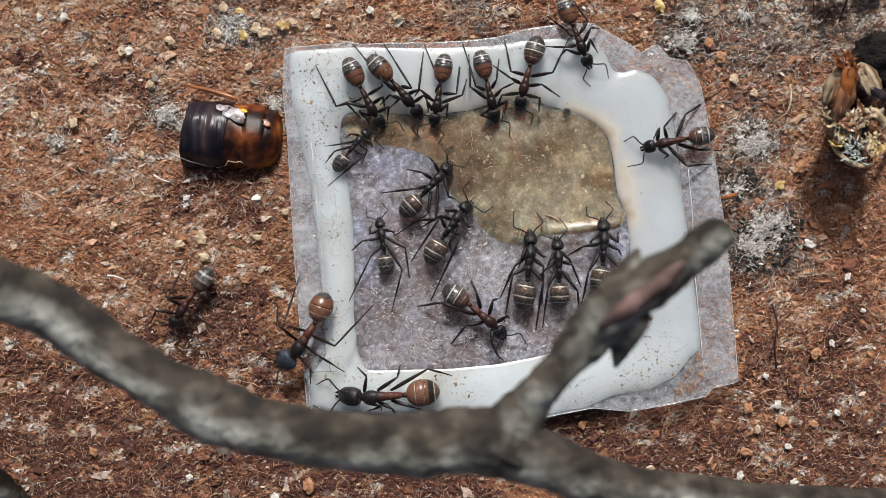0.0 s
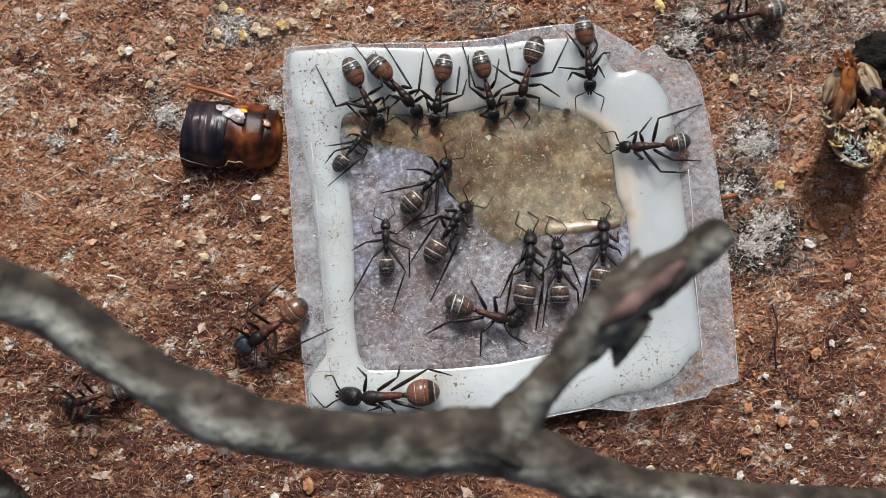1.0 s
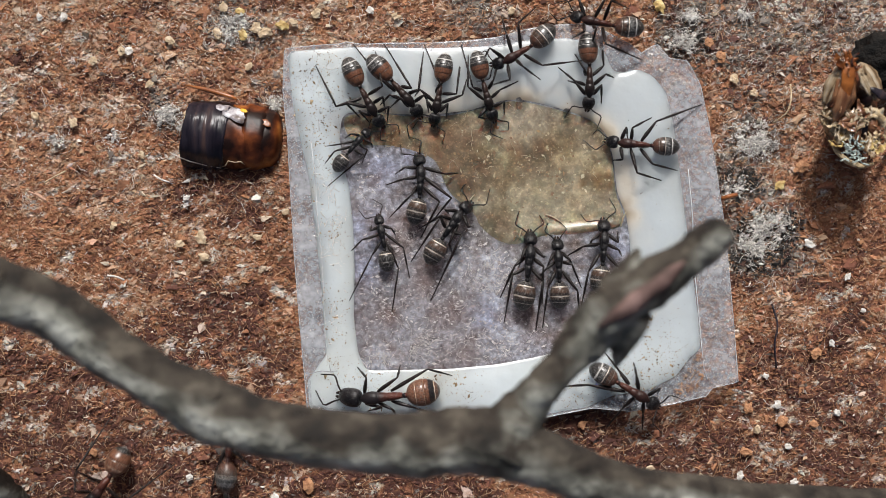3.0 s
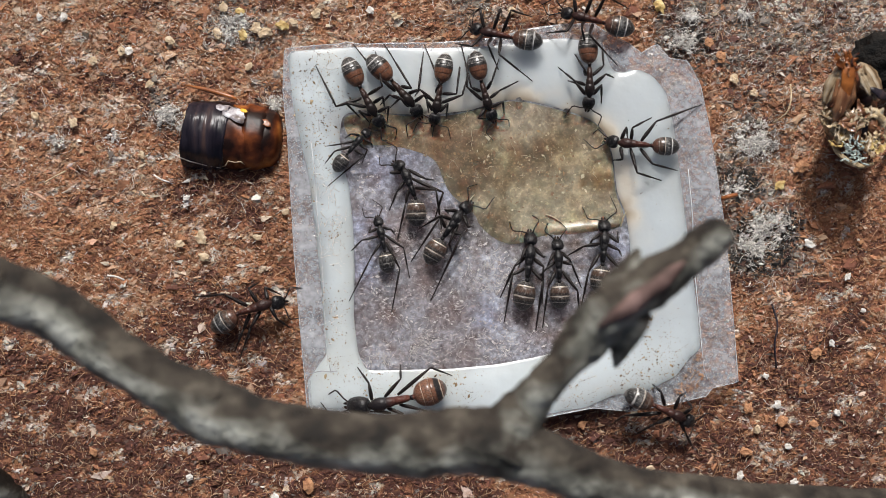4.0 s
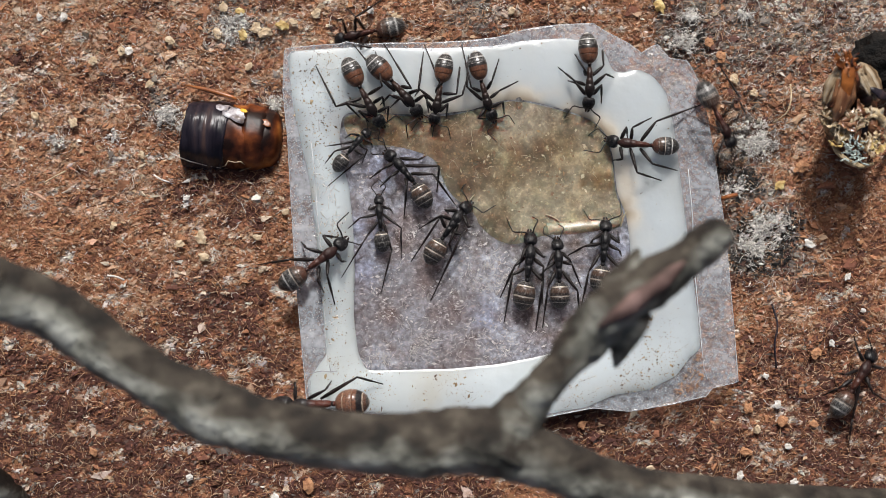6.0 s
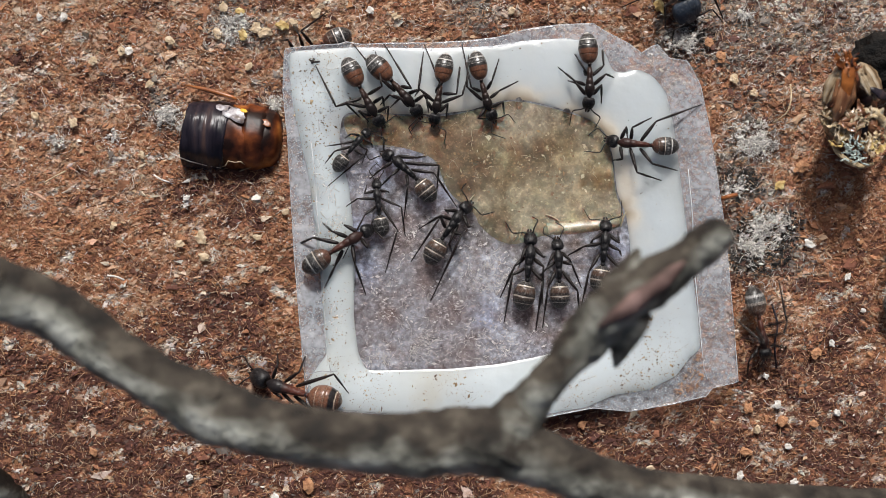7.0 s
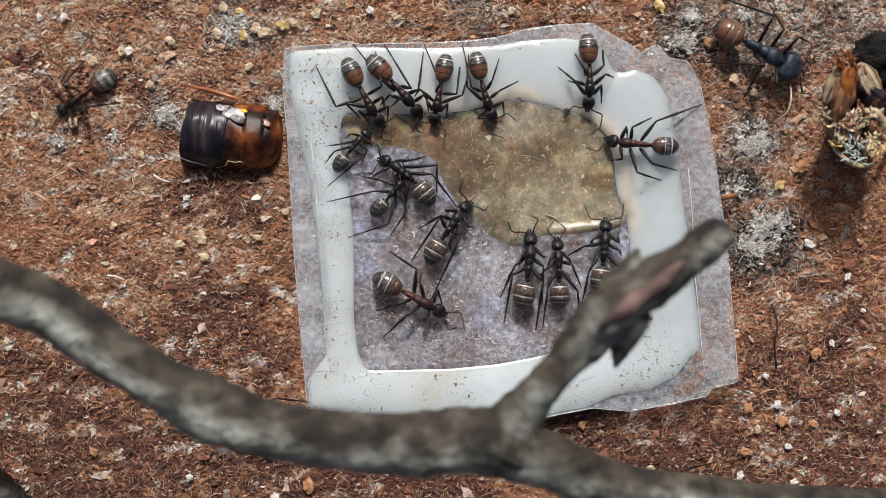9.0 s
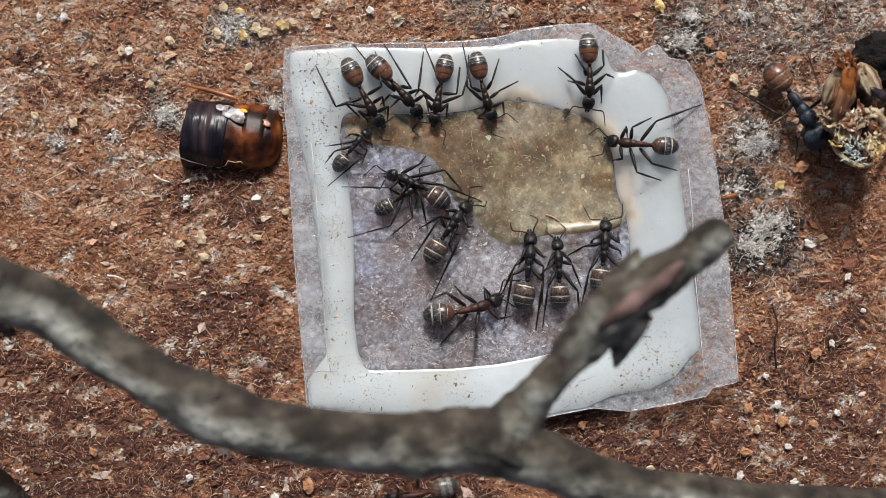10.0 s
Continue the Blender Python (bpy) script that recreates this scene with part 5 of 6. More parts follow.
def build_ant(length, look_, rows, label, seed, lively=0.25, legs=None, moving=True, fat=1.0, at=0.0, creep=20.0):
    """An ant in all its parts. rows: seconds, then the plan's places of head, middle body and gaster. length in plan units."""
    L = length * K
    rng = random.Random(seed)
    ms = ant_meshes(L, look_, fat)
    ant = new("ant")
    ant.rotation_mode = "QUATERNION"
    tagged(ant, label, "ant", "ants at the feeding dish")
    poses = [ant_pose([float(q) for q in spline(rows, t)], L, t > creep) for t in TIMES]
    # heights settle gently where the ant climbs
    zs = np.array([p[0].translation.z for p in poses])
    zz = np.convolve(np.pad(zs, 2, mode="edge"), np.ones(5) / 5, "valid")
    bodies = []
    for p, z in zip(poses, zz):
        m = p[0].copy()
        m.translation.z = float(z)
        bodies.append(m)
    ant.matrix_basis = bodies[0]
    ant.matrix_basis = bodies[0]
    part("thorax", ms["thorax"], ant)
    part("petiole", ms["petiole"], ant, Matrix.Translation((-0.215 * L, 0, -0.005 * L)))
    gaster = part("gaster", ms["plate0"], ant, poses[0][2], "banded gaster")
    for i in (1, 2, 3):
        part("plate", ms["plate%d" % i], gaster)
    head = part("head", ms["head"], ant, poses[0][1])
    long, wide = HEADS.get(look_, (1.0, 1.0, 1.0))[:2]
    for s in (1, -1):
        part("eye", ms["eye"], head, Matrix.Translation((0.070 * long * L, 0.062 * s * wide * L, 0.026 * long * L)))
        part("mandible", ms["mandible"], head, pose(0.155 * long * L, 0.022 * s * wide * L, -0.025 * L, 0, 0, -12 * s))
    feelers = []
    for s, side in ((1, "l"), (-1, "r")):
        base = Matrix.Translation((0.135 * long * L, 0.03 * s * L, 0.012 * L))
        fe = part("antenna", ms["antenna" + side], head, base @ pose(0, 0, 0, 0, -12, 10 * s * rng.uniform(-1, 2)))
        feelers.append((fe, base, s))
    keys = [(ant, [(t, m) for t, m in zip(TIMES, bodies)]), (head, [(t, p[1]) for t, p in zip(TIMES, poses)]), (gaster, [(t, p[2]) for t, p in zip(TIMES, poses)])]
    # feelers sway
    for fe, base, s in feelers:
        ks, t, a, b = [], 0.0, rng.uniform(-10, 25), rng.uniform(-15, 5)
        while t < 10:
            ks.append((t, a, b))
            t += rng.uniform(0.3, 0.8)
            if rng.random() < lively * 2:
                a, b = max(-25, min(40, a + rng.uniform(-30, 30))), max(-25, min(12, b + rng.uniform(-14, 14)))
        ks.append((10.0, a, b))
        keys.append((fe, [(round(q, 2), base @ pose(0, 0, 0, 0, c, d * s)) for q, d, c in ks]))
    # legs
    for which in ("fore", "middle", "hind"):
        for s in (1, -1):
            f1, f2 = LEG_LEN[which]
            l1, l2 = f1 * L, f2 * L
            hip = Vector((HIPS[which][0] * L, HIPS[which][1] * s * L, -0.03 * L))
            given = (legs or {}).get(which[0] + ("l" if s > 0 else "r"))
            nx, ny = STANCE[which]
            out = Vector((0.05 if which == "fore" else -0.1, 0.75 * s, 0.8))
            reach = (nx * L * rng.uniform(0.9, 1.1), ny * s * L * rng.uniform(0.9, 1.15))
            ref = bodies[min(int(round(at * 10)), 100)]
            if given:              # knee and foot as they stand at the time 'at'
                kx, ky, fx, fy = given
                foot = ref.inverted() @ P(fx, fy, surface(fx, fy))
                knee = ref.inverted() @ P(kx, ky, surface(kx, ky) + 0.20 * L)
                l1, l2 = max((knee - hip).length, 0.16 * L), (foot - knee).length
                out = knee - hip - (foot - hip) * ((knee - hip).dot(foot - hip) / (foot - hip).length_squared)
                reach = (foot.x, foot.y)
            tripod = (which == "middle") == (s > 0)
            stride = 0.34 * L
            fem, tib = leg_meshes(L, l1, l2, 0.76 if look_ in HEADS else 1.0)
            fo = part("leg", fem, ant)
            to = part("tibia", tib, fo)

            def ground_at(m, x, y, under=False):
                w = m @ Vector((x, y, 0))
                f = K * (H - 0.002) / H
                w.z = surface(w.x / f + 784, 441 - w.y / f, under)
                return w
            off = stride * (0.25 if tripod else -0.25)
            foot = ground_at(bodies[0], reach[0] + (off if moving and not given else 0), reach[1])
            rf, rt = [], []
            for i, t in enumerate(TIMES):
                m = bodies[i]
                want = ground_at(m, *reach, t > creep)
                err = want - foot
                err.z = 0
                if err.length > stride * 0.5:
                    foot = want + err.normalized() * stride * 0.42
                    f = K * (H - 0.002) / H
                    foot.z = surface(foot.x / f + 784, 441 - foot.y / f, t > creep)
                lf = m.inverted() @ foot
                knee, tip = bend(hip, lf, l1, l2, out)
                mf = aim(hip, knee)
                rf.append((t, mf))
                rt.append((t, mf.inverted() @ aim(knee, tip)))
            keys += [(fo, rf), (to, rt)]
    for ob, rws in keys:
        rws = thin(rws)
        if len(rws) == 2 and (rws[0][1].translation - rws[1][1].translation).length < 2e-6 and rws[0][1].to_quaternion().rotation_difference(rws[1][1].to_quaternion()).angle < 0.004:
            ob.matrix_basis = rws[0][1]
        else:
            ob.matrix_basis = rws[0][1]
            KEYED.append((ob, rws))
    return ant


DARK_ANT = "black ant with brown banded gaster drinking on the plastic dish"
RED_ANT = "ant with reddish waist and banded gaster"
build_ant(142, "mixed", [(0, 670, 213, 651, 180, 628, 134), (10, 670, 213, 650, 180, 626, 134)], "ant with brown banded gaster drinking from the glue ring", 1, fat=0.92, moving=False, legs={"hr": (595, 188, 558, 115), "mr": (612, 181, 636, 207), "fr": (646, 196, 653, 216), "ml": (668, 174, 682, 199), "fl": (676, 190, 685, 214)})
build_ant(146, "mixed", [(0, 740, 200, 710, 162, 672, 120), (10, 740, 200, 710, 162, 670, 120)], "ant with brown banded gaster drinking from the glue ring", 2, fat=0.92, moving=False, legs={"hr": (672, 137, 624, 77), "hl": (724, 160, 679, 77), "ml": (737, 160, 749, 91), "mr": (690, 168, 672, 186), "fr": (715, 178, 690, 190), "fl": (742, 172, 760, 184)})
build_ant(132, "mixed", [(0, 768, 213, 775, 178, 784, 122), (10, 768, 213, 775, 178, 786, 122)], "ant with brown banded gaster drinking from the glue ring", 3, fat=0.92, moving=False, legs={"hr": (776, 150, 751, 78), "hl": (808, 165, 820, 68), "ml": (818, 168, 826, 140), "mr": (743, 158, 734, 170), "fr": (758, 180, 759, 199), "fl": (785, 186, 790, 207)})
build_ant(132, "mixed", [(0, 876, 205, 867, 168, 855, 116), (2.5, 873, 205, 863, 168, 851, 118), (3.8, 872, 207, 858, 168, 846, 117), (10, 872, 207, 858, 168, 847, 117)], "ant nibbling a crumb at the edge of the liquid", 4, fat=0.92, at=5.0, legs={"hl": (867, 147, 872, 105), "hr": (836, 156, 806, 80), "mr": (824, 157, 818, 100), "ml": (880, 158, 908, 143), "fr": (849, 199, 861, 212), "fl": (880, 182, 886, 203)})
build_ant(138, "red", [(0, 921, 183, 930, 145, 946, 90), (1.5, 920, 183, 929, 145, 945, 90), (2.0, 916, 167, 936, 122, 955, 75), (2.5, 899, 138, 933, 105, 956, 64), (2.7, 893, 130, 928, 104, 958, 66),
                         (3.8, 850, 57, 892, 63, 938, 70), (4.0, 840, 50, 885, 62, 930, 70), (4.5, 818, 50, 853, 42, 906, 32), (5.0, 785, 35, 820, 40, 872, 48), (5.5, 695, 40, 738, 42, 790, 45), (5.7, 650, 52, 690, 48, 737, 45),
                         (6.8, 522, 100, 545, 90, 583, 74), (7.0, 520, 102, 543, 91, 580, 74), (7.5, 452, 117, 492, 103, 556, 78), (8.0, 365, 75, 410, 80, 462, 83), (8.5, 248, 98, 293, 90, 345, 85), (9.0, 100, 200, 140, 172, 188, 138), (9.5, 5, 345, 20, 312, 45, 270), (9.75, -35, 470, -30, 425, -20, 370), (10, 18, 592, -10, 552, -42, 500)],
          "dark ant that leaves the dish and walks away over the substrate", 5, 0.6, creep=5.2)
build_ant(140, "mixed", [(0, 1039, 105, 1022, 65, 1006, 24), (0.3, 1040, 122, 1030, 83, 1014, 38), (0.5, 1043, 132, 1035, 96, 1023, 48), (1.0, 1045, 150, 1042, 113, 1036, 62), (1.5, 1041, 172, 1042, 133, 1039, 78), (2.0, 1041, 182, 1043, 144, 1040, 85), (2.5, 1042, 184, 1044, 147, 1041, 88), (10, 1042, 184, 1044, 147, 1042, 88)],
          "dark ant standing on the milky glue ring", 6, at=4.0, fat=0.92, legs={"fl": (1059, 150, 1068, 178), "fr": (1015, 152, 1001, 160), "mr": (1020, 148, 983, 133), "ml": (1072, 131, 1086, 138), "hr": (1029, 113, 1010, 78), "hl": (1075, 125, 1060, 55)})
build_ant(142, "red", [(0, 1147, 260, 1192, 250, 1245, 240), (0.3, 1135, 262, 1180, 253, 1229, 245), (0.5, 1128, 256, 1170, 252, 1219, 247), (1.0, 1107, 260, 1150, 259, 1199, 252), (1.5, 1089, 255, 1130, 257, 1177, 260), (2.0, 1088, 252, 1127, 256, 1173, 259), (10, 1087, 250, 1125, 255, 1172, 258)],
          "ant with reddish waist and banded gaster on the glue ring", 7, at=4.0, fat=0.88, legs={"mr": (1117, 230, 1149, 209), "hr": (1157, 212, 1243, 194), "hl": (1162, 287, 1212, 297), "ml": (1137, 304, 1183, 315), "fr": (1106, 238, 1095, 243), "fl": (1109, 274, 1103, 282)})
build_ant(106, "small", [(0, 648, 235, 628, 257, 604, 287), (10, 648, 235, 628, 257, 604, 287)], "small black ant at the corner of the liquid", 8, moving=False, legs={"fl": (625, 238, 610, 245), "ml": (605, 255, 578, 259), "hl": (592, 268, 575, 290), "hr": (645, 275, 580, 330), "mr": (650, 265, 640, 290), "fr": (655, 252, 660, 262)})
build_ant(140, "dark", [(0, 795, 292, 768, 324, 721, 370), (0.5, 795, 290, 768, 322, 721, 368), (1.0, 793, 283, 767, 318, 723, 364), (1.5, 790, 277, 765, 316, 725, 363), (2.0, 779, 269, 763, 308, 736, 367), (2.5, 763, 268, 757, 305, 737, 371), (2.7, 752, 272, 752, 305, 735, 374),
                        (3.8, 710, 290, 730, 318, 739, 384), (4.0, 698, 289, 723, 313, 736, 384), (4.5, 690, 285, 716, 312, 741, 373), (5.0, 686, 278, 714, 304, 743, 365), (5.5, 687, 271, 714, 300, 745, 360), (5.7, 686, 271, 714, 300, 747, 358), (6.8, 680, 272, 716, 296, 757, 343), (7.5, 680, 272, 716, 296, 757, 343),
                        (8.0, 685, 268, 718, 294, 752, 346), (8.5, 690, 265, 718, 294, 752, 344), (9.0, 675, 283, 710, 301, 755, 348), (9.5, 683, 293, 722, 310, 771, 348), (10, 690, 310, 730, 322, 777, 352)],
          "large black ant with pale-banded brown gaster on the soiled floor", 9, 0.5, at=5.0, legs={"mr": (777, 318, 772, 366), "fr": (744, 288, 750, 279), "fl": (680, 299, 666, 309), "ml": (694, 322, 680, 350), "hl": (717, 342, 710, 404), "hr": (765, 330, 790, 400)})
build_ant(112, "small", [(0, 671, 392, 678, 430, 684, 473), (0.5, 676, 392, 680, 430, 684, 473), (1.0, 682, 397, 683, 434, 684, 473), (1.5, 684, 399, 685, 437, 686, 475), (2.0, 680, 391, 684, 428, 686, 472), (2.5, 671, 385, 678, 422, 684, 467), (3.8, 668, 388, 677, 425, 685, 468), (4.5, 669, 393, 677, 428, 685, 470), (5.0, 669, 398, 677, 430, 685, 472),
                        (5.5, 671, 371, 675, 410, 679, 455), (5.7, 671, 362, 674, 402, 677, 448), (6.8, 666, 320, 669, 362, 677, 408), (7.0, 666, 320, 669, 362, 676, 407), (7.5, 704, 340, 690, 367, 671, 408), (8.0, 712, 310, 694, 345, 670, 385), (8.5, 718, 305, 697, 338, 667, 373), (9.0, 722, 306, 697, 340, 665, 373), (9.5, 730, 322, 708, 345, 677, 374), (10, 738, 328, 718, 344, 688, 363)],
          "small slender black ant on the soiled floor", 10, 0.4, at=4.0, legs={"ml": (640, 425, 622, 443), "fr": (687, 404, 698, 412), "mr": (717, 434, 727, 486), "hl": (656, 453, 622, 533), "hr": (713, 472, 698, 549), "fl": (664, 410, 655, 396)})
build_ant(146, "dark", [(0, 827, 365, 801, 396, 769, 447), (10, 827, 365, 801, 396, 769, 447)], DARK_ANT, 11, moving=False, legs={"hl": (783, 386, 727, 464), "ml": (785, 384, 742, 405), "hr": (811, 411, 762, 533), "fr": (828, 402, 838, 400), "mr": (795, 432, 799, 446), "fl": (806, 372, 795, 378)})
build_ant(154, "dark", [(0, 939, 420, 937, 463, 928, 525), (10, 939, 420, 937, 463, 927, 525)], DARK_ANT, 12, moving=False, legs={"ml": (912, 470, 885, 528), "hl": (907, 487, 892, 572), "mr": (958, 470, 959, 538), "hr": (961, 498, 948, 585), "fr": (953, 447, 967, 454), "fl": (924, 455, 918, 474)})
build_ant(136, "dark", [(0, 987, 432, 989, 470, 991, 523), (10, 987, 432, 989, 470, 991, 523)], DARK_ANT, 13, moving=False, legs={"ml": (965, 478, 952, 495), "hl": (970, 508, 960, 581), "mr": (1006, 467, 1029, 510), "hr": (1022, 515, 1026, 556), "fl": (974, 460, 968, 478), "fr": (1003, 455, 1012, 470)})
build_ant(144, "dark", [(0, 1069, 398, 1069, 438, 1063, 495), (3.8, 1070, 398, 1069, 438, 1063, 495), (5, 1073, 398, 1070, 438, 1063, 495), (10, 1073, 398, 1070, 438, 1063, 495)], DARK_ANT, 14, moving=False, legs={"ml": (1033, 436, 1001, 455), "mr": (1092, 441, 1100, 454), "hl": (1042, 480, 1027, 550), "fl": (1053, 421, 1042, 437), "fr": (1085, 425, 1093, 412), "hr": (1095, 474, 1110, 530)})
build_ant(154, "red", [(0, 886, 590, 852, 556, 808, 525), (0.5, 893, 578, 855, 552, 808, 525), (1.0, 913, 571, 868, 558, 812, 540), (1.5, 948, 595, 900, 584, 840, 576), (2.0, 1005, 620, 962, 608, 908, 600), (2.5, 1115, 665, 1070, 652, 1020, 640), (2.7, 1135, 700, 1094, 676, 1050, 652), (3.8, 1210, 742, 1163, 718, 1112, 692), (4.0, 1225, 748, 1180, 728, 1133, 707), (4.5, 1297, 746, 1250, 738, 1196, 726),
                       (5.0, 1415, 753, 1367, 757, 1310, 765), (5.5, 1500, 718, 1457, 742, 1405, 766), (5.7, 1532, 680, 1497, 714, 1452, 755), (6.8, 1580, 480, 1572, 530, 1560, 590), (7.2, 1640, 400, 1625, 440, 1600, 500), (10, 1700, 300, 1690, 350, 1680, 400)],
          RED_ANT + " crossing the dish", 15, 0.6, fat=0.90, at=0.5, legs={"hl": (840, 514, 828, 495), "ml": (871, 524, 883, 518), "hr": (780, 541, 740, 553), "mr": (830, 575, 808, 611), "fr": (880, 600, 898, 625), "fl": (890, 555, 905, 552)})
build_ant(190, "major", [(0, 622, 703, 680, 702, 752, 695), (2.7, 622, 703, 680, 703, 752, 694), (3.8, 630, 717, 686, 708, 752, 691), (4.0, 640, 720, 692, 712, 760, 694), (4.5, 606, 713, 663, 711, 738, 702), (5.0, 585, 703, 642, 706, 713, 704), (5.5, 535, 725, 593, 722, 668, 717), (5.7, 520, 728, 575, 724, 648, 716), (6.8, 463, 672, 505, 688, 572, 706), (7.0, 463, 672, 505, 688, 570, 706), (7.5, 450, 684, 486, 694, 542, 706), (7.8, 422, 714, 461, 708, 516, 698), (8.0, 406, 728, 446, 722, 500, 708), (8.3, 384, 736, 424, 738, 480, 742), (10, 345, 708, 385, 726, 445, 750)],
          "large major ant with reddish waist and rusty gaster", 16, 0.4, fat=0.86, legs={"hr": (757, 653, 800, 665), "mr": (703, 668, 708, 646), "fr": (648, 672, 632, 650), "ml": (690, 722, 700, 735), "fl": (668, 716, 650, 728), "hl": (735, 722, 790, 740)})
build_ant(140, "red", [(0, 303, 575, 333, 533, 362, 490), (0.3, 280, 630, 302, 590, 326, 545), (0.5, 245, 665, 275, 630, 305, 585), (1.0, 120, 716, 160, 706, 205, 690), (1.5, 10, 690, 60, 695, 118, 698), (2.0, -110, 690, -60, 690, -5, 690), (10, -200, 690, -150, 690, -100, 690)], RED_ANT + " hurrying over the substrate", 17, 0.6, fat=0.9)
build_ant(178, "soldier", [(0, 515, 632, 538, 603, 562, 560), (0.3, 478, 605, 525, 580, 582, 540), (0.5, 465, 587, 515, 575, 575, 540), (1.0, 432, 612, 472, 588, 520, 550), (1.5, 340, 655, 385, 630, 437, 600), (2.0, 235, 760, 278, 722, 330, 675), (2.5, 155, 865, 190, 818, 232, 762), (2.7, 163, 870, 192, 832, 228, 780), (3.8, 60, 1030, 90, 980, 130, 920), (10, 40, 1100, 70, 1050, 110, 990)], "large major ant with reddish waist and rusty gaster leaving the dish", 18, 0.6, fat=0.82)
build_ant(156, "red", [(0, 470, 1000, 475, 1045, 480, 1100), (2.0, 450, 930, 458, 975, 465, 1030), (2.5, 418, 862, 428, 905, 440, 960), (2.7, 398, 832, 402, 880, 408, 935), (3.8, 480, 508, 435, 538, 390, 578), (4.0, 500, 538, 445, 545, 390, 575), (4.5, 497, 538, 455, 546, 400, 562), (5.0, 540, 513, 500, 525, 450, 530), (5.5, 565, 465, 532, 493, 495, 520), (5.7, 590, 450, 552, 478, 503, 503),
                       (6.8, 632, 395, 603, 428, 560, 470), (7.0, 650, 408, 613, 430, 562, 462), (7.5, 700, 445, 652, 455, 595, 458), (8.0, 735, 460, 688, 468, 627, 474), (8.5, 760, 495, 715, 495, 650, 488), (9.0, 778, 552, 740, 530, 688, 503), (9.5, 872, 550, 822, 554, 766, 550), (10, 880, 530, 835, 548, 777, 556)], RED_ANT + " walking into the dish", 19, 0.6, fat=0.94, at=10.0, legs={"hl": (785, 519, 722, 528), "ml": (822, 518, 823, 503), "mr": (836, 585, 820, 642), "hr": (813, 582, 797, 612), "fr": (868, 556, 888, 566), "fl": (850, 525, 862, 516)})
build_ant(140, "red", [(0, 1450, -10, 1490, -20, 1540, -30), (0.3, 1415, 22, 1458, 15, 1510, 5), (0.5, 1372, 38, 1415, 28, 1465, 15), (1.0, 1272, 32, 1315, 28, 1367, 18), (1.5, 1183, 57, 1225, 50, 1277, 45), (2.0, 1078, 38, 1125, 41, 1186, 48), (2.5, 1043, 33, 1090, 42, 1148, 50), (2.7, 1028, 28, 1075, 42, 1130, 48), (3.8, 997, 22, 1045, 35, 1102, 48), (4.5, 1000, 15, 1045, 30, 1105, 48), (4.8, 1050, -35, 1080, 0, 1125, 45), (5.0, 1120, -55, 1130, -10, 1142, 42),
                         (5.2, 1200, -20, 1178, 10, 1150, 42), (5.5, 1245, 70, 1210, 62, 1166, 48), (5.7, 1258, 150, 1235, 118, 1203, 80), (6.2, 1320, 330, 1300, 290, 1280, 240), (6.8, 1350, 580, 1340, 530, 1325, 470), (7.0, 1358, 640, 1348, 588, 1335, 520), (7.5, 1330, 770, 1342, 722, 1350, 660), (8.0, 1358, 855, 1355, 810, 1350, 752), (8.5, 1315, 868, 1328, 840, 1340, 798), (9.0, 1140, 862, 1185, 868, 1245, 862), (9.5, 880, 838, 930, 845, 990, 850), (9.7, 795, 856, 845, 856, 905, 852), (9.8, 760, 873, 813, 867, 870, 860), (10, 680, 886, 737, 876, 800, 860)], "ant with brown banded gaster roaming the substrate", 20, 0.6)
build_ant(190, "giant", [(0, 1150, -260, 1130, -320, 1110, -380), (5.7, 1180, -110, 1160, -170, 1130, -240), (6.8, 1213, 8, 1180, -45, 1140, -110), (7.0, 1218, 15, 1185, -38, 1145, -100), (7.5, 1248, 35, 1205, 0, 1150, -45), (8.0, 1290, 42, 1240, 15, 1175, -15), (8.5, 1338, 78, 1285, 55, 1215, 22), (9.0, 1403, 118, 1352, 92, 1282, 52), (9.5, 1413, 185, 1380, 142, 1328, 90), (10, 1450, 240, 1420, 195, 1372, 130)], "big-headed soldier ant with blue-black head and rusty gaster", 21, 0.6, fat=0.84)


# ---- remains of prey and loose bits on the substrate ----
def shell_material(name, stops, scale, rough, trans):
    m = mottled(name, stops, scale, rough, 0.25, scale * 3, 0.0002)
    b = m.node_tree.nodes["Principled BSDF"]
    b.inputs["Transmission Weight"].default_value = trans
    b.inputs["Coat Weight"].default_value = 0.12
    b.inputs["Coat Roughness"].default_value = 0.12
    return m


def streaked(name, stops, rough, trans, stretch=(160, 2600, 1200), coat=0.3):
    m, n, l, b = material(name)
    tc, mp, nz = n.new("ShaderNodeTexCoord"), n.new("ShaderNodeMapping"), n.new("ShaderNodeTexNoise")
    mp.inputs["Scale"].default_value = stretch
    nz.inputs["Scale"].default_value, nz.inputs["Detail"].default_value = 1.0, 6
    l.new(tc.outputs["Object"], mp.inputs[0]), l.new(mp.outputs[0], nz.inputs["Vector"])
    r = ramp(n, stops)
    l.new(nz.outputs[0], r.inputs[0]), l.new(r.outputs[0], b.inputs["Base Color"])
    b.inputs["Roughness"].default_value, b.inputs["Transmission Weight"].default_value = rough, trans
    b.inputs["Coat Weight"].default_value, b.inputs["Coat Roughness"].default_value = coat, 0.15
    bp = n.new("ShaderNodeBump")
    bp.inputs["Strength"].default_value, bp.inputs["Distance"].default_value = 0.6, 0.0003
    l.new(nz.outputs[0], bp.inputs["Height"]), l.new(bp.outputs[0], b.inputs["Normal"])
    return m


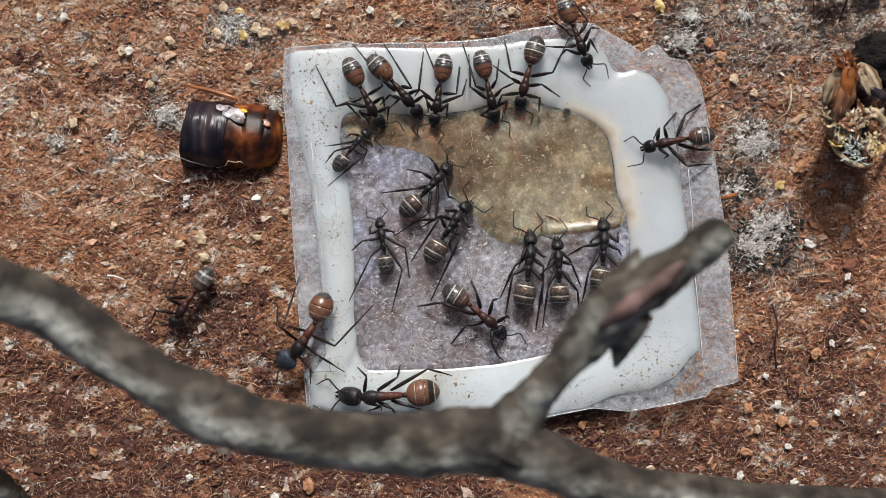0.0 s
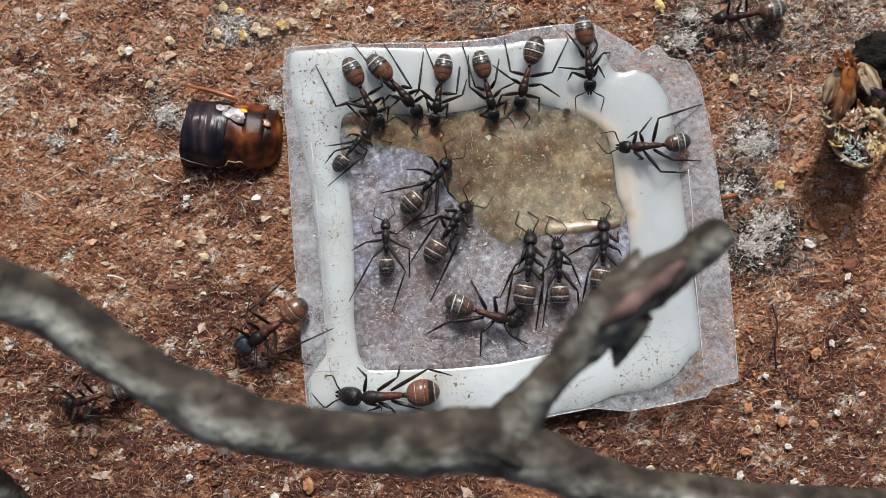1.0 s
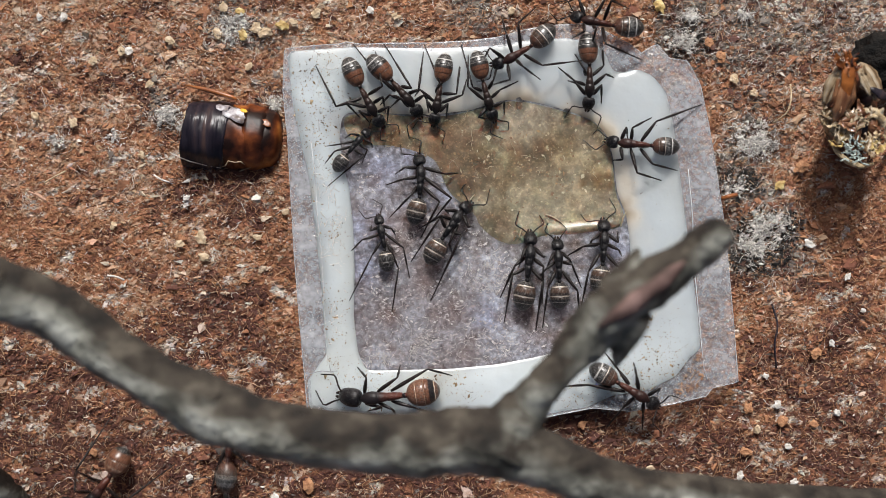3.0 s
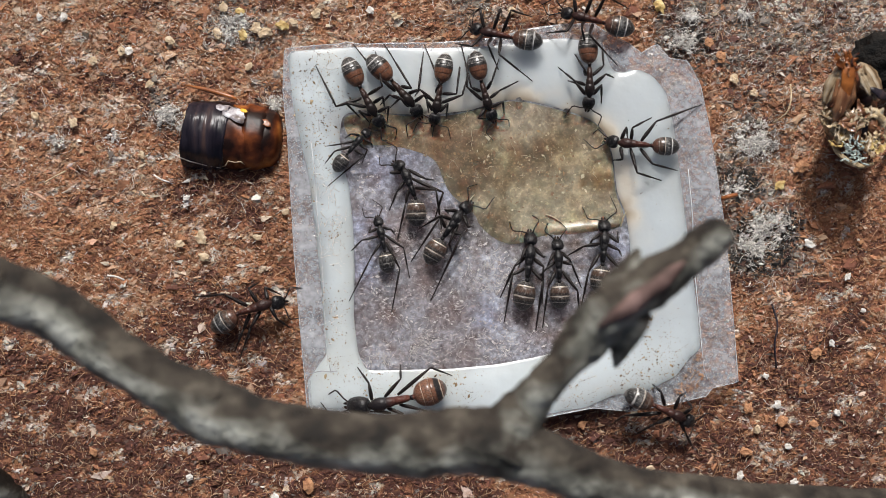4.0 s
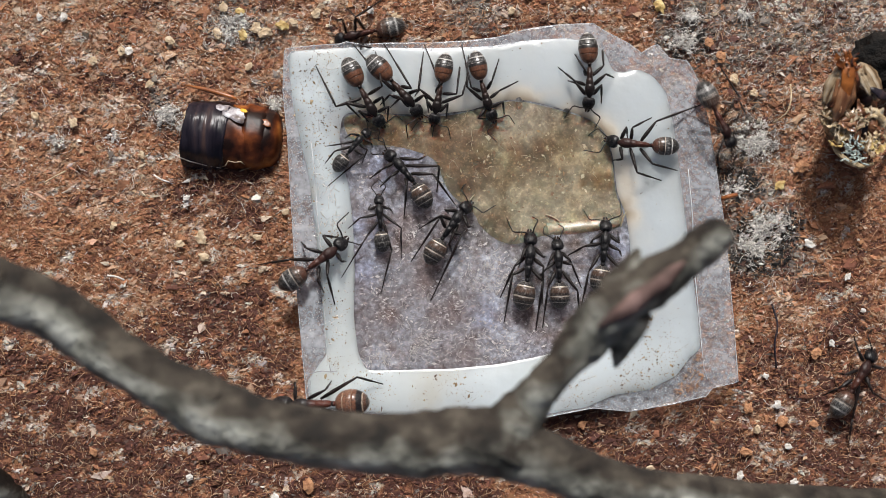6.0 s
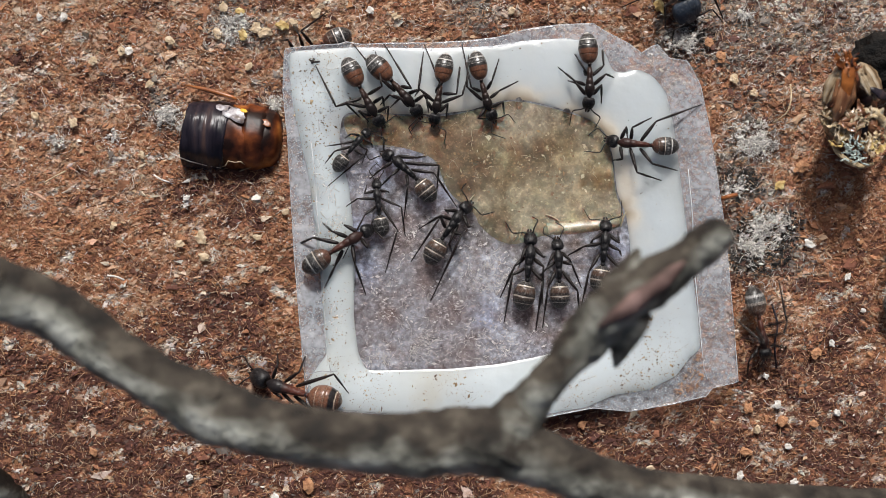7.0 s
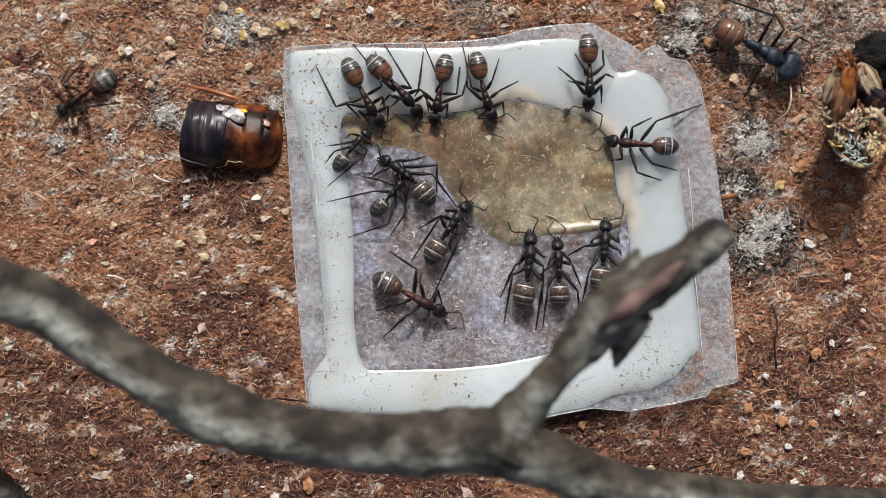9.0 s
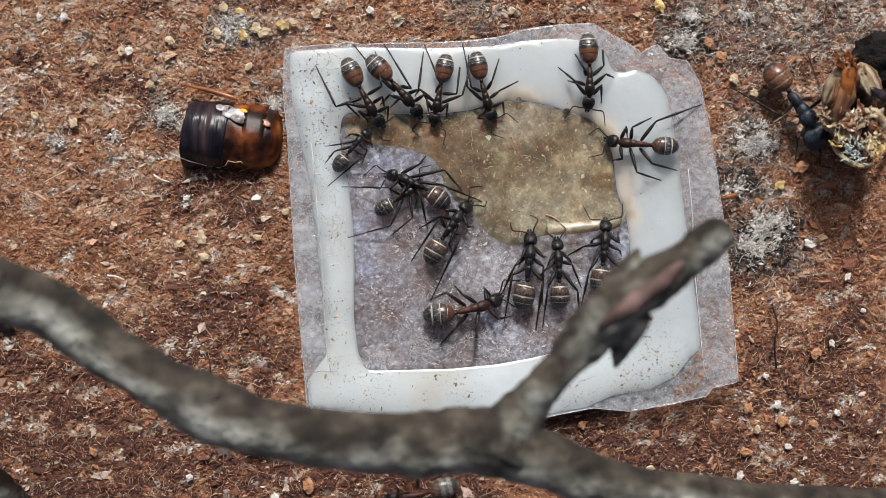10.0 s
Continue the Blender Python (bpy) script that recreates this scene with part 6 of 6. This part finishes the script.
S_BLACK = shell_material("blackish_horn", [(0.35, (0.006, 0.005, 0.008)), (0.6, (0.022, 0.016, 0.018)), (0.75, (0.05, 0.025, 0.016))], 420, 0.42, 0.0)
S_AMBER = shell_material("amber_horn", [(0.40, (0.016, 0.005, 0.003)), (0.52, (0.11, 0.027, 0.009)), (0.60, (0.27, 0.072, 0.018)), (0.72, (0.58, 0.21, 0.045))], 330, 0.46, 0.3)
S_AMBER.node_tree.nodes["Principled BSDF"].inputs["Coat Weight"].default_value = 0.0
S_AMBER.node_tree.nodes["Principled BSDF"].inputs["Specular IOR Level"].default_value = 0.25
S_TAN = streaked("tan_wing_case", [(0.30, (0.075, 0.026, 0.012)), (0.46, (0.17, 0.068, 0.030)), (0.58, (0.27, 0.125, 0.058)), (0.74, (0.43, 0.27, 0.15))], 0.3, 0.1, (260, 1900, 900))
S_PALE = streaked("pale_torn_wing", [(0.36, (0.06, 0.03, 0.015)), (0.48, (0.26, 0.17, 0.085)), (0.58, (0.42, 0.32, 0.20)), (0.7, (0.56, 0.49, 0.38))], 0.45, 0.1)
S_HUSK = mottled("black_rotten_husk", [(0.35, (0.004, 0.004, 0.004)), (0.7, (0.016, 0.013, 0.011))], 500, 0.85, 0.8, 1500, 0.0006, 0.2)
S_DUSK = streaked("smoky_black_plate", [(0.38, (0.007, 0.006, 0.011)), (0.56, (0.024, 0.019, 0.026)), (0.70, (0.055, 0.034, 0.032))], 0.30, 0.0, (1100, 130, 130), 0.0)
S_DUSK.node_tree.nodes["Principled BSDF"].inputs["Specular IOR Level"].default_value = 0.30
S_SILVER = shell_material("silvery_dry_skin", [(0.36, (0.14, 0.11, 0.10)), (0.5, (0.36, 0.34, 0.36)), (0.64, (0.74, 0.73, 0.75))], 900, 0.18, 0.0)
S_ORANGE = shell_material("orange_horn", [(0.3, (0.16, 0.04, 0.01)), (0.7, (0.42, 0.14, 0.03))], 600, 0.35, 0.2)
S_CREAM = mottled("cream_flesh", [(0.3, (0.22, 0.15, 0.08)), (0.5, (0.50, 0.38, 0.22)), (0.7, (0.66, 0.58, 0.42))], 900, 0.5, 0.6, 2200, 0.0003)
S_FUZZ = mottled("blue_grey_mould", [(0.3, (0.26, 0.30, 0.27)), (0.5, (0.46, 0.54, 0.50)), (0.7, (0.68, 0.74, 0.70))], 1300, 0.8, 0.9, 2600, 0.0004)
S_YELLOW = mottled("yellow_crumb", [(0.3, (0.28, 0.16, 0.05)), (0.5, (0.52, 0.37, 0.13)), (0.7, (0.70, 0.60, 0.32))], 900, 0.6, 0.5)
S_GOLD = mottled("golden_speck", [(0.3, (0.62, 0.30, 0.02)), (0.7, (0.80, 0.48, 0.05))], 900, 0.4, 0.3)
S_WHITE = mottled("white_crumb", [(0.3, (0.50, 0.46, 0.40)), (0.6, (0.74, 0.72, 0.68))], 1200, 0.65, 0.6)
S_BEIGE = mottled("beige_chip", [(0.3, (0.40, 0.28, 0.16)), (0.6, (0.60, 0.48, 0.33))], 900, 0.7, 0.6)
S_OCHRE = mottled("ochre_chip", [(0.3, (0.30, 0.13, 0.06)), (0.6, (0.50, 0.26, 0.13))], 1500, 0.7, 0.6)


def shell(profile, start, end, thick, n=20, wave=0.0, seed=0, jag=0.0):
    """A bent plate with thickness: profile of (x, radius), from angle start to end (degrees, 90 is up)."""
    v, f = [], []
    k = len(profile)
    for layer in (0, 1):
        for k_, (x, r) in enumerate(profile):
            rim = jag if k_ in (0, k - 1) else 0.0
            for i in range(n + 1):
                a = radians(start + (end - start) * i / n)
                q = r * (1 + wave * noise.noise(Vector((x * 900, a * 2.2, seed)))) - layer * thick
                v.append((x + rim * noise.noise(Vector((a * 3.1, seed * 5.7, k_))), q * math.cos(a), q * math.sin(a)))
    m = n + 1
    o = k * m
    for q in range(k - 1):
        for i in range(n):
            a = q * m + i
            f.append((a, a + 1, a + m + 1, a + m))
            f.append((o + a, o + a + m, o + a + m + 1, o + a + 1))
    for i in range(n):
        f.append((i, o + i, o + i + 1, i + 1))
        a = (k - 1) * m + i
        f.append((a, a + 1, o + a + 1, o + a))
    for q in range(k - 1):
        a = q * m
        f.append((a, a + m, o + a + m, o + a))
        a = q * m + n
        f.append((a, o + a, o + a + m, a + m))
    return v, f


def build_abdomen():
    ab = new("insect_abdomen")
    ab.matrix_basis = Matrix.Translation(P(411, 242, -0.6 * MM)) @ pose(0, 0, 0, 0, 0, -3)
    tagged(ab, "broken glossy insect abdomen shell, blackish and amber, on substrate", "insect remains")
    u = K
    th = 0.16 * MM
    rings = [("dark_plate", [(x, 59.0 + 1.5 * math.sin((x + 78) / 26)) for x in range(-78, 0, 3)], S_DUSK, "blackish glossy plate with a ragged rim"),
             ("amber_plate", [(x, 57.0) for x in range(-10, 35, 4)], S_AMBER, ""),
             ("amber_plate", [(26, 57.5), (34, 57.8), (44, 57), (54, 55.5), (64, 53.5)], S_AMBER, "translucent amber plate"),
             ("amber_plate", [(57, 54), (66, 53), (74, 50), (81, 45), (86, 37), (89, 24), (90, 8)], S_AMBER, "")]
    for i, (name, prof, mat, label) in enumerate(rings):
        v, f = shell([(x * u, r * u) for x, r in prof], -28, 208, th, 48, 0.06, i, 3 * u)
        out = []
        for x, y, z in v:                  # ring folds on the near flank, and the cut end leans
            low = min(max((-y / u - 18) / 30, 0), 1)
            q = 1 + 0.022 * low * math.sin(x / u * 0.62 + 0.6 * math.sin(x / u * 0.2)) + 0.008 * math.sin(x / u * 0.9 + i)
            out.append((x + (0.10 if x < 0 else 0.03) * y, y * q, z * q))
        part(name, mesh_of(name, out, f, mat), ab, None, label)
    # skin flakes and a yellow speck; the orange patch is a painted highlight
    for k, (cx, ca, lx, la, rr, mat, label) in enumerate(((8, 52, 25, 15, 60.5, S_SILVER, "silvery white flake of dry skin"), (25, 46, 7, 4, 61.3, S_GOLD, "bright yellow speck"), (-14, 42, 12, 7, 61, S_SILVER, "silvery white flake of dry skin"), (66, 66, 9, 7, 54.5, S_ORANGE, "bright orange highlight set on the amber plate"))):
        v, f = [], []
        for layer in (0, th * 0.3):        # a curled scrap with an uneven outline that clings to the shell
            v.append((cx * u, rr * u * math.cos(radians(ca)), rr * u * math.sin(radians(ca)) - layer))
            for q in (0.5, 1.0):
                for i in range(22):
                    a = 2 * math.pi * i / 22
                    w = q * (1 + 0.4 * noise.noise(Vector((math.cos(a) * 1.6, math.sin(a) * 1.6, k * 3.7 + 1))) + 0.16 * noise.noise(Vector((math.cos(a) * 5, math.sin(a) * 5, k))))
                    x = cx + lx * w * math.cos(a)
                    t = radians(ca + la * w * math.sin(a) + 0.42 * (x - cx))
                    v.append((x * u, (rr + q) * u * math.cos(t), (rr + q) * u * math.sin(t) - layer))
        for o in (0, 45):
            for i in range(22):
                j = (i + 1) % 22
                f += [(o, o + 1 + i, o + 1 + j), (o + 1 + i, o + 23 + i, o + 23 + j, o + 1 + j)]
        f += [(23 + i, 68 + i, 68 + (i + 1) % 22, 23 + (i + 1) % 22) for i in range(22)]
        part("shell_patch", mesh_of("shell_patch", v, f, mat), ab, None, label)
    # torn pale rim along the lower edge
    for k, (pts, mat) in enumerate(((((-98, -37), (-84, -44), (-66, -50), (-45, -54), (-25, -57), (-14, -58)), S_WHITE), (((-16, -57), (-4, -54), (2, -46), (14, -48), (24, -46), (30, -51)), S_BEIGE), (((-2, -61), (14, -62), (28, -58), (40, -55)), S_BEIGE))):
        pts = [(x * u, y * u, (math.sqrt(max(60.5 ** 2 - y * y, 0)) * u)) for x, y in pts]
        v, f = tube(pts, [0.04 * MM] + [0.055 * MM] * (len(pts) - 2) + [0.03 * MM], 7)
        part("torn_skin", mesh_of("torn_skin", v, f, mat), ab, None, "pale torn rim")
    fl = new("orange_splinter", bpy.data.meshes.new("orange_splinter"))
    fl.location = P(375, 162, 1.3 * MM)
    tagged(fl, "thin orange horn splinter lying against the abdomen shell", "insect remains")
    v, f = tube([(-48 * u, 12 * u, -0.5 * MM), (-20 * u, 5 * u, 0), (10 * u, -3 * u, 0.3 * MM), (38 * u, -12 * u, 0.6 * MM), (46 * u, -16 * u, 0.6 * MM)],
                [1.2 * u, 3.5 * u, 4.5 * u, 4 * u, 1.5 * u], 9)
    fl.data = mesh_of("orange_splinter", v, f, S_ORANGE)


def lump(r, seed, rough=0.35):
    bm = bmesh.new()
    bmesh.ops.create_icosphere(bm, subdivisions=3, radius=r)
    for v in bm.verts:
        q = v.co.normalized()
        v.co *= 1 + rough * noise.noise(q * 1.8 + Vector((seed * 7.3, 0, 0))) + rough * 0.6 * noise.noise(q * 5 + Vector((seed, 3, 0)))
    vs, fs = [tuple(v.co) for v in bm.verts], [tuple(w.index for w in f.verts) for f in bm.faces]
    bm.free()
    return vs, fs


def build_carcass():
    ca = new("dead_insect")
    ca.location = P(1510, 210, 0)
    tagged(ca, "dismembered dead beetle with tan wing cases, propped on the substrate", "insect remains")
    u, inv = K, Matrix.Translation(-ca.location)

    def add(name, vf, mat, x, y, z, yaw=0, pitch=0, roll=0, label="", smooth=True):
        part(name, mesh_of(name, vf[0], vf[1], mat, smooth), ca, inv @ Matrix.Translation(P(x, y, (z + 2.6) * MM)) @ pose(0, 0, 0, roll, pitch, yaw), label)
    rr = random.Random(77)

    def shred(length, width, thick):
        """A torn curled shred along x, ragged and bent."""
        o, secs = rr.uniform(0, 90), []
        for k in range(11):
            q = k / 10
            w = (0.35 + 0.65 * math.sin(math.pi * min(0.08 + q, 1.0)) ** 0.5) * (0.8 + 1.0 * noise.noise(Vector((q * 8, o, 0))))
            secs.append((q * length, 0.16 * length * noise.noise(Vector((q * 2.6, o, 5))), max(width * w / 2, thick), thick, thick * 0.6))
        v, f = lathe(secs, 10)
        return [(x, y + 0.22 * length * noise.noise(Vector((x / length * 2.2, o, 9))), z + 0.35 * abs(y) * math.copysign(1, noise.noise(Vector((o, 1, 1))))) for x, y, z in v], f

    def strips(name, x, y, rx, ry, z, n, ln, wd, yaw, spread, mats, label="", pitch=18):
        """Thin torn strips that start near one place and fan out."""
        for k in range(n):
            d = yaw + spread * ((k + 0.5) / n * 2 - 1) + rr.uniform(-0.2, 0.2) * spread
            add(name, shred(rr.uniform(*ln) * u, rr.uniform(*wd) * u, rr.uniform(0.5, 0.9) * u), mats[k % len(mats)],
                x + rr.uniform(-rx, rx), y + rr.uniform(-ry, ry), z + rr.uniform(-0.3, 0.3), d, pitch + rr.uniform(-6, 6), rr.uniform(-35, 35), label if k == 0 else "", False)
    add("wing", leaf(80 * u, 34 * u, 4 * u, 0.06, 14), S_TAN, 1496, 114, 6.5, -110, 20, 14)
    add("wing", leaf(96 * u, 42 * u, 5 * u, 0.06, 14), S_TAN, 1502, 116, 6.8, -96, 18, -8)
    add("wing", leaf(74 * u, 42 * u, 4 * u, 0.06, 14), S_PALE, 1520, 112, 6.6, -56, 14, -16)
    add("wing", leaf(78 * u, 26 * u, 3 * u, 0.05, 14), S_PALE, 1495, 108, 6.9, -111, 18, 22, "pale torn membranous wing")
    add("wing", leaf(88 * u, 26 * u, 3 * u, 0.07, 14), S_TAN, 1502, 126, 7.3, -101, 16, -12, "brown streaked folded wing")
    add("wing", leaf(40 * u, 15 * u, 3 * u, 0.07, 14), S_DUSK, 1540, 156, 6.5, -30, 12, -10, "smoky dark torn wing tip")
    add("plate", leaf(74 * u, 25 * u, 4 * u, 0.08, 14), S_ORANGE, 1503, 100, 7.4, -93, 10, -4, "orange horny back plate")
    strips("wing", 1500, 128, 8, 6, 7.2, 3, (56, 70), (4, 7), -100, 12, (S_AMBER, S_TAN, S_PALE))
    strips("wing", 1522, 122, 6, 6, 6.9, 3, (44, 60), (6, 10), -54, 16, (S_PALE, S_CREAM, S_PALE))
    strips("spine", 1500, 122, 9, 6, 7.2, 15, (16, 36), (5, 10), 84, 58, (S_ORANGE, S_AMBER, S_ORANGE), "orange horny spine", -16)
    add("waist", lump(12 * u, 1, 0.9), S_ORANGE, 1500, 122, 6.9, 0, 0, 0, "orange horny waist")
    # pale joints and legs
    def limb_of(pts, r, mat, name, label=""):
        w = [inv @ P(x, y, (z + 2.6 if z > 0.5 else z) * MM) for x, y, z in pts]
        v, f = tube(w, [q * u for q in r], 9)
        part(name, mesh_of(name, v, f, mat), ca, None, label)
    limb_of([(1463, 186, 4.5), (1466, 200, 4.0), (1462, 218, 2.5), (1468, 236, 0.3)], (7, 9, 8, 5), S_CREAM, "leg", "pale jointed leg")
    limb_of([(1474, 222, 5.0), (1492, 214, 5.4), (1512, 204, 5.6), (1530, 200, 5.4)], (8, 7, 6, 5), S_TAN, "leg")
    limb_of([(1524, 196, 5.2), (1548, 198, 5.4), (1562, 214, 5.2), (1560, 240, 4.0), (1574, 262, 0.3)], (6, 8, 8, 6, 4), S_CREAM, "leg")
    limb_of([(1514, 206, 5.0), (1520, 226, 5.2), (1516, 248, 4.4), (1524, 262, 2.0)], (5, 6, 6, 5), S_TAN, "leg")
    limb_of([(1540, 205, 5.2), (1544, 228, 5.0), (1538, 248, 4.0), (1545, 266, 0.3)], (7, 8, 6, 4), S_TAN, "leg")
    limb_of([(1470, 250, 3.0), (1480, 268, 3.6), (1500, 286, 4.0), (1522, 295, 4.2), (1545, 290, 3.8)], (2, 4, 5, 5, 3), S_CREAM, "leg")
    add("chest", lump(30 * u, 3, 0.5), S_BLACK, 1508, 222, 3.0, 0, 0, 0, "dark hollow chest")
    vb, fb = lump(42 * u, 4, 0.3)
    add("body", ([(x, y, z * 1.35) for x, y, z in vb], fb), S_TAN, 1512, 224, 0.6)
    add("body", ([(x * 0.8, y, z * 1.5) for x, y, z in vb], fb), S_AMBER, 1510, 170, 1.6)
    strips("fragment", 1508, 212, 34, 16, 5.6, 40, (14, 36), (5, 12), 0, 180, (S_PALE, S_CREAM, S_TAN, S_PALE), "", 0)
    strips("fragment", 1487, 250, 9, 14, 5.2, 14, (14, 26), (7, 13), 80, 70, (S_CREAM, S_YELLOW, S_PALE), "crumbling yellowish flesh", 0)
    strips("fragment", 1541, 262, 10, 14, 5.2, 16, (14, 26), (7, 13), 100, 70, (S_CREAM, S_PALE, S_YELLOW), "", 0)
    strips("fragment", 1514, 270, 15, 18, 5.4, 34, (9, 20), (3, 5), 90, 120, (S_FUZZ,), "bluish white fuzzy mould", 0)
    strips("fragment", 1556, 228, 8, 18, 5.4, 10, (14, 26), (5, 9), -70, 40, (S_CREAM, S_TAN), "", 0)
    strips("fragment", 1461, 205, 5, 18, 5.0, 10, (10, 20), (5, 9), 90, 60, (S_CREAM, S_PALE), "", 0)
    # dark head capsule at the far end, half out of sight
    v, f = lump(46 * u, 40, 0.5)
    hd = new("dark_husk", mesh_of("dark_husk", [(x * 1.1, y * 0.95, z * 0.9) for x, y, z in v], f, S_HUSK))
    hd.location = P(1555, 110, 2.6 * MM)
    tagged(hd, "black hollow insect husk behind the dead beetle", "insect remains")


def chip(name, x, y, r, mat, label, seed, flat=0.35, long=1.3, category="crumb"):
    r *= 0.66
    z = surface(x, y)
    place = Matrix.Translation(P(x, y, z - 0.1 * MM)) @ pose(0, 0, 0, 0, 0, seed * 47 % 360)
    bm = bmesh.new()
    bmesh.ops.create_icosphere(bm, subdivisions=2, radius=r * K)
    for v in bm.verts:
        q = v.co.normalized()
        w = 1 + 0.8 * noise.noise(q * 1.6 + Vector((seed * 3.1, 0, 1))) + 0.4 * noise.noise(q * 4 + Vector((seed, 0, 1)))
        v.co = Vector((v.co.x * long * w, v.co.y * w, v.co.z * flat * w))
    vs, fs = [tuple(v.co) for v in bm.verts], [tuple(w.index for w in f.verts) for f in bm.faces]
    bm.free()
    ob = new(name, mesh_of(name, vs, fs, mat, False))
    ob.matrix_basis = place
    tagged(ob, label, category, "crumbs on the substrate")


def hair(name, pts, r, mat, label):
    base = P(pts[0][0], pts[0][1], 0)
    sm = smooth_path([(x, y, z, r) for x, y, z in pts], 5)
    v, f = tube([P(float(p[0]), float(p[1]), float(p[2]) * MM) - base for p in sm], [r * K] * len(sm), 6)
    ob = new(name, mesh_of(name, v, f, mat))
    ob.location = base
    tagged(ob, label, "fibre")


build_abdomen()
build_carcass()
for k, (x, y, r) in enumerate(((655, 18, 9), (228, 90, 9), (1375, 716, 9), (1482, 731, 8), (1432, 432, 10), (1225, 28, 10), (1500, 490, 7), (1472, 607, 7), (1355, 666, 7), (335, 845, 8), (112, 30, 9), (70, 30, 8), (1395, 790, 8), (1405, 853, 8),
                                (1310, 843, 9), (487, 880, 9), (1528, 550, 6), (330, 350, 7))):
    chip("white_crumb", x, y, r, S_WHITE, "small white crumb lying on the substrate", 3 + k)
for k, (x, y, r) in enumerate(((468, 58, 15), (452, 50, 12), (356, 420, 13), (360, 455, 12), (318, 432, 9), (215, 90, 10), (330, 205, 8), (520, 40, 9), (165, 108, 9), (395, 12, 11), (385, 60, 11), (300, 72, 9), (440, 118, 9), (130, 218, 10), (62, 205, 9), (700, 30, 9), (560, 22, 10),
                                (1340, 760, 8), (1240, 845, 8), (1150, 830, 9), (905, 20, 9), (1300, 140, 10), (1335, 165, 9), (265, 150, 9), (200, 400, 8), (250, 275, 8), (455, 420, 9), (505, 375, 8))):
    chip("beige_chip", x, y, r, S_BEIGE, "flat beige bran chip on the substrate", 31 + k)
for k, (x, y, r) in enumerate(((498, 45, 13), (1380, 328, 11), (430, 62, 11), (1168, 12, 13), (425, 20, 9))):
    chip("yellow_crumb", x, y, r, S_YELLOW, "crumbly yellow food lump on the substrate", 61 + k)
for k, (x, y, r) in enumerate(((1418, 295, 14), (1325, 722, 11), (1385, 745, 12), (1320, 800, 11), (1445, 625, 11), (1275, 100, 13), (1255, 75, 10), (1440, 750, 9), (1030, 752, 10), (545, 860, 14), (165, 800, 10))):
    chip("ochre_chip", x, y, r, S_OCHRE, "rounded ochre chip of coconut husk", 81 + k, 0.4, 1.3)
chip("red_crumb", 878, 224, 8, S_ORANGE, "small red food crumb at the edge of the liquid", 99)
hair("curved_hair", [(1399, 150, 1.0), (1400, 175, 2.0), (1392, 200, 2.0), (1368, 218, 0.8)], 1.5, S_BEIGE, "thin curved tan hair lying on the substrate")
hair("pale_straw", [(78, 324, 0.8), (95, 314, 1.2), (116, 303, 0.8)], 1.6, S_BEIGE, "short pale straw lying on the substrate")
hair("pale_straw", [(190, 488, 0.8), (205, 490, 1.1), (220, 496, 0.8)], 1.8, S_WHITE, "short pale straw lying on the substrate")
# added dark strip: the shade of a groove in the substrate
hair("groove_strip", [(1366, 538, 0.8), (1376, 575, 1.4), (1371, 610, 1.5), (1374, 652, 0.8)], 1.9, S_DUSK, "thin blackish strip for a shadowy groove in the substrate")
hair("red_splinter", [(1278, 352, 0.9), (1290, 348, 1.2), (1304, 345, 0.9)], 4.0, S_ORANGE, "short red-brown splinter beside the plastic")
hair("white_straw", [(272, 310, 0.9), (285, 318, 1.1), (300, 323, 0.8)], 1.6, S_WHITE, "short white straw lying on the substrate")
# glare on the glue, modelled as a flat white chip
chip("glare_chip", 600, 395, 17, S_WHITE, "flat white chip for a smudge of glare on the glue ring", 300, 0.10, 1.6, "scrap")
for x0, y0, x1, y1 in ((965, 380, 990, 392), (918, 425, 926, 398), (972, 415, 968, 398), (840, 345, 828, 362), (1098, 402, 1108, 375)):
    hair("pale_straw", [(x0, y0, 2.05), ((x0 + x1) / 2, (y0 + y1) / 2 - 2, 2.1), (x1, y1, 2.05)], 1.2, M_FLOAT, "pale yellow straw soaking in the sugar water")
for x, y in ((918, 179), (1003, 198)):
    v, f = lump(6.5 * K, 5, 0.05)
    ob = new("droplet", mesh_of("droplet", v, f, M_DROP))
    ob.location = P(x, y, Z_SHEET + 0.4 * MM)
    tagged(ob, "round clear droplet at the edge of the glue", "droplet")



def motions():
    for ob, rows in KEYED:
        walk(ob, rows)


motions()
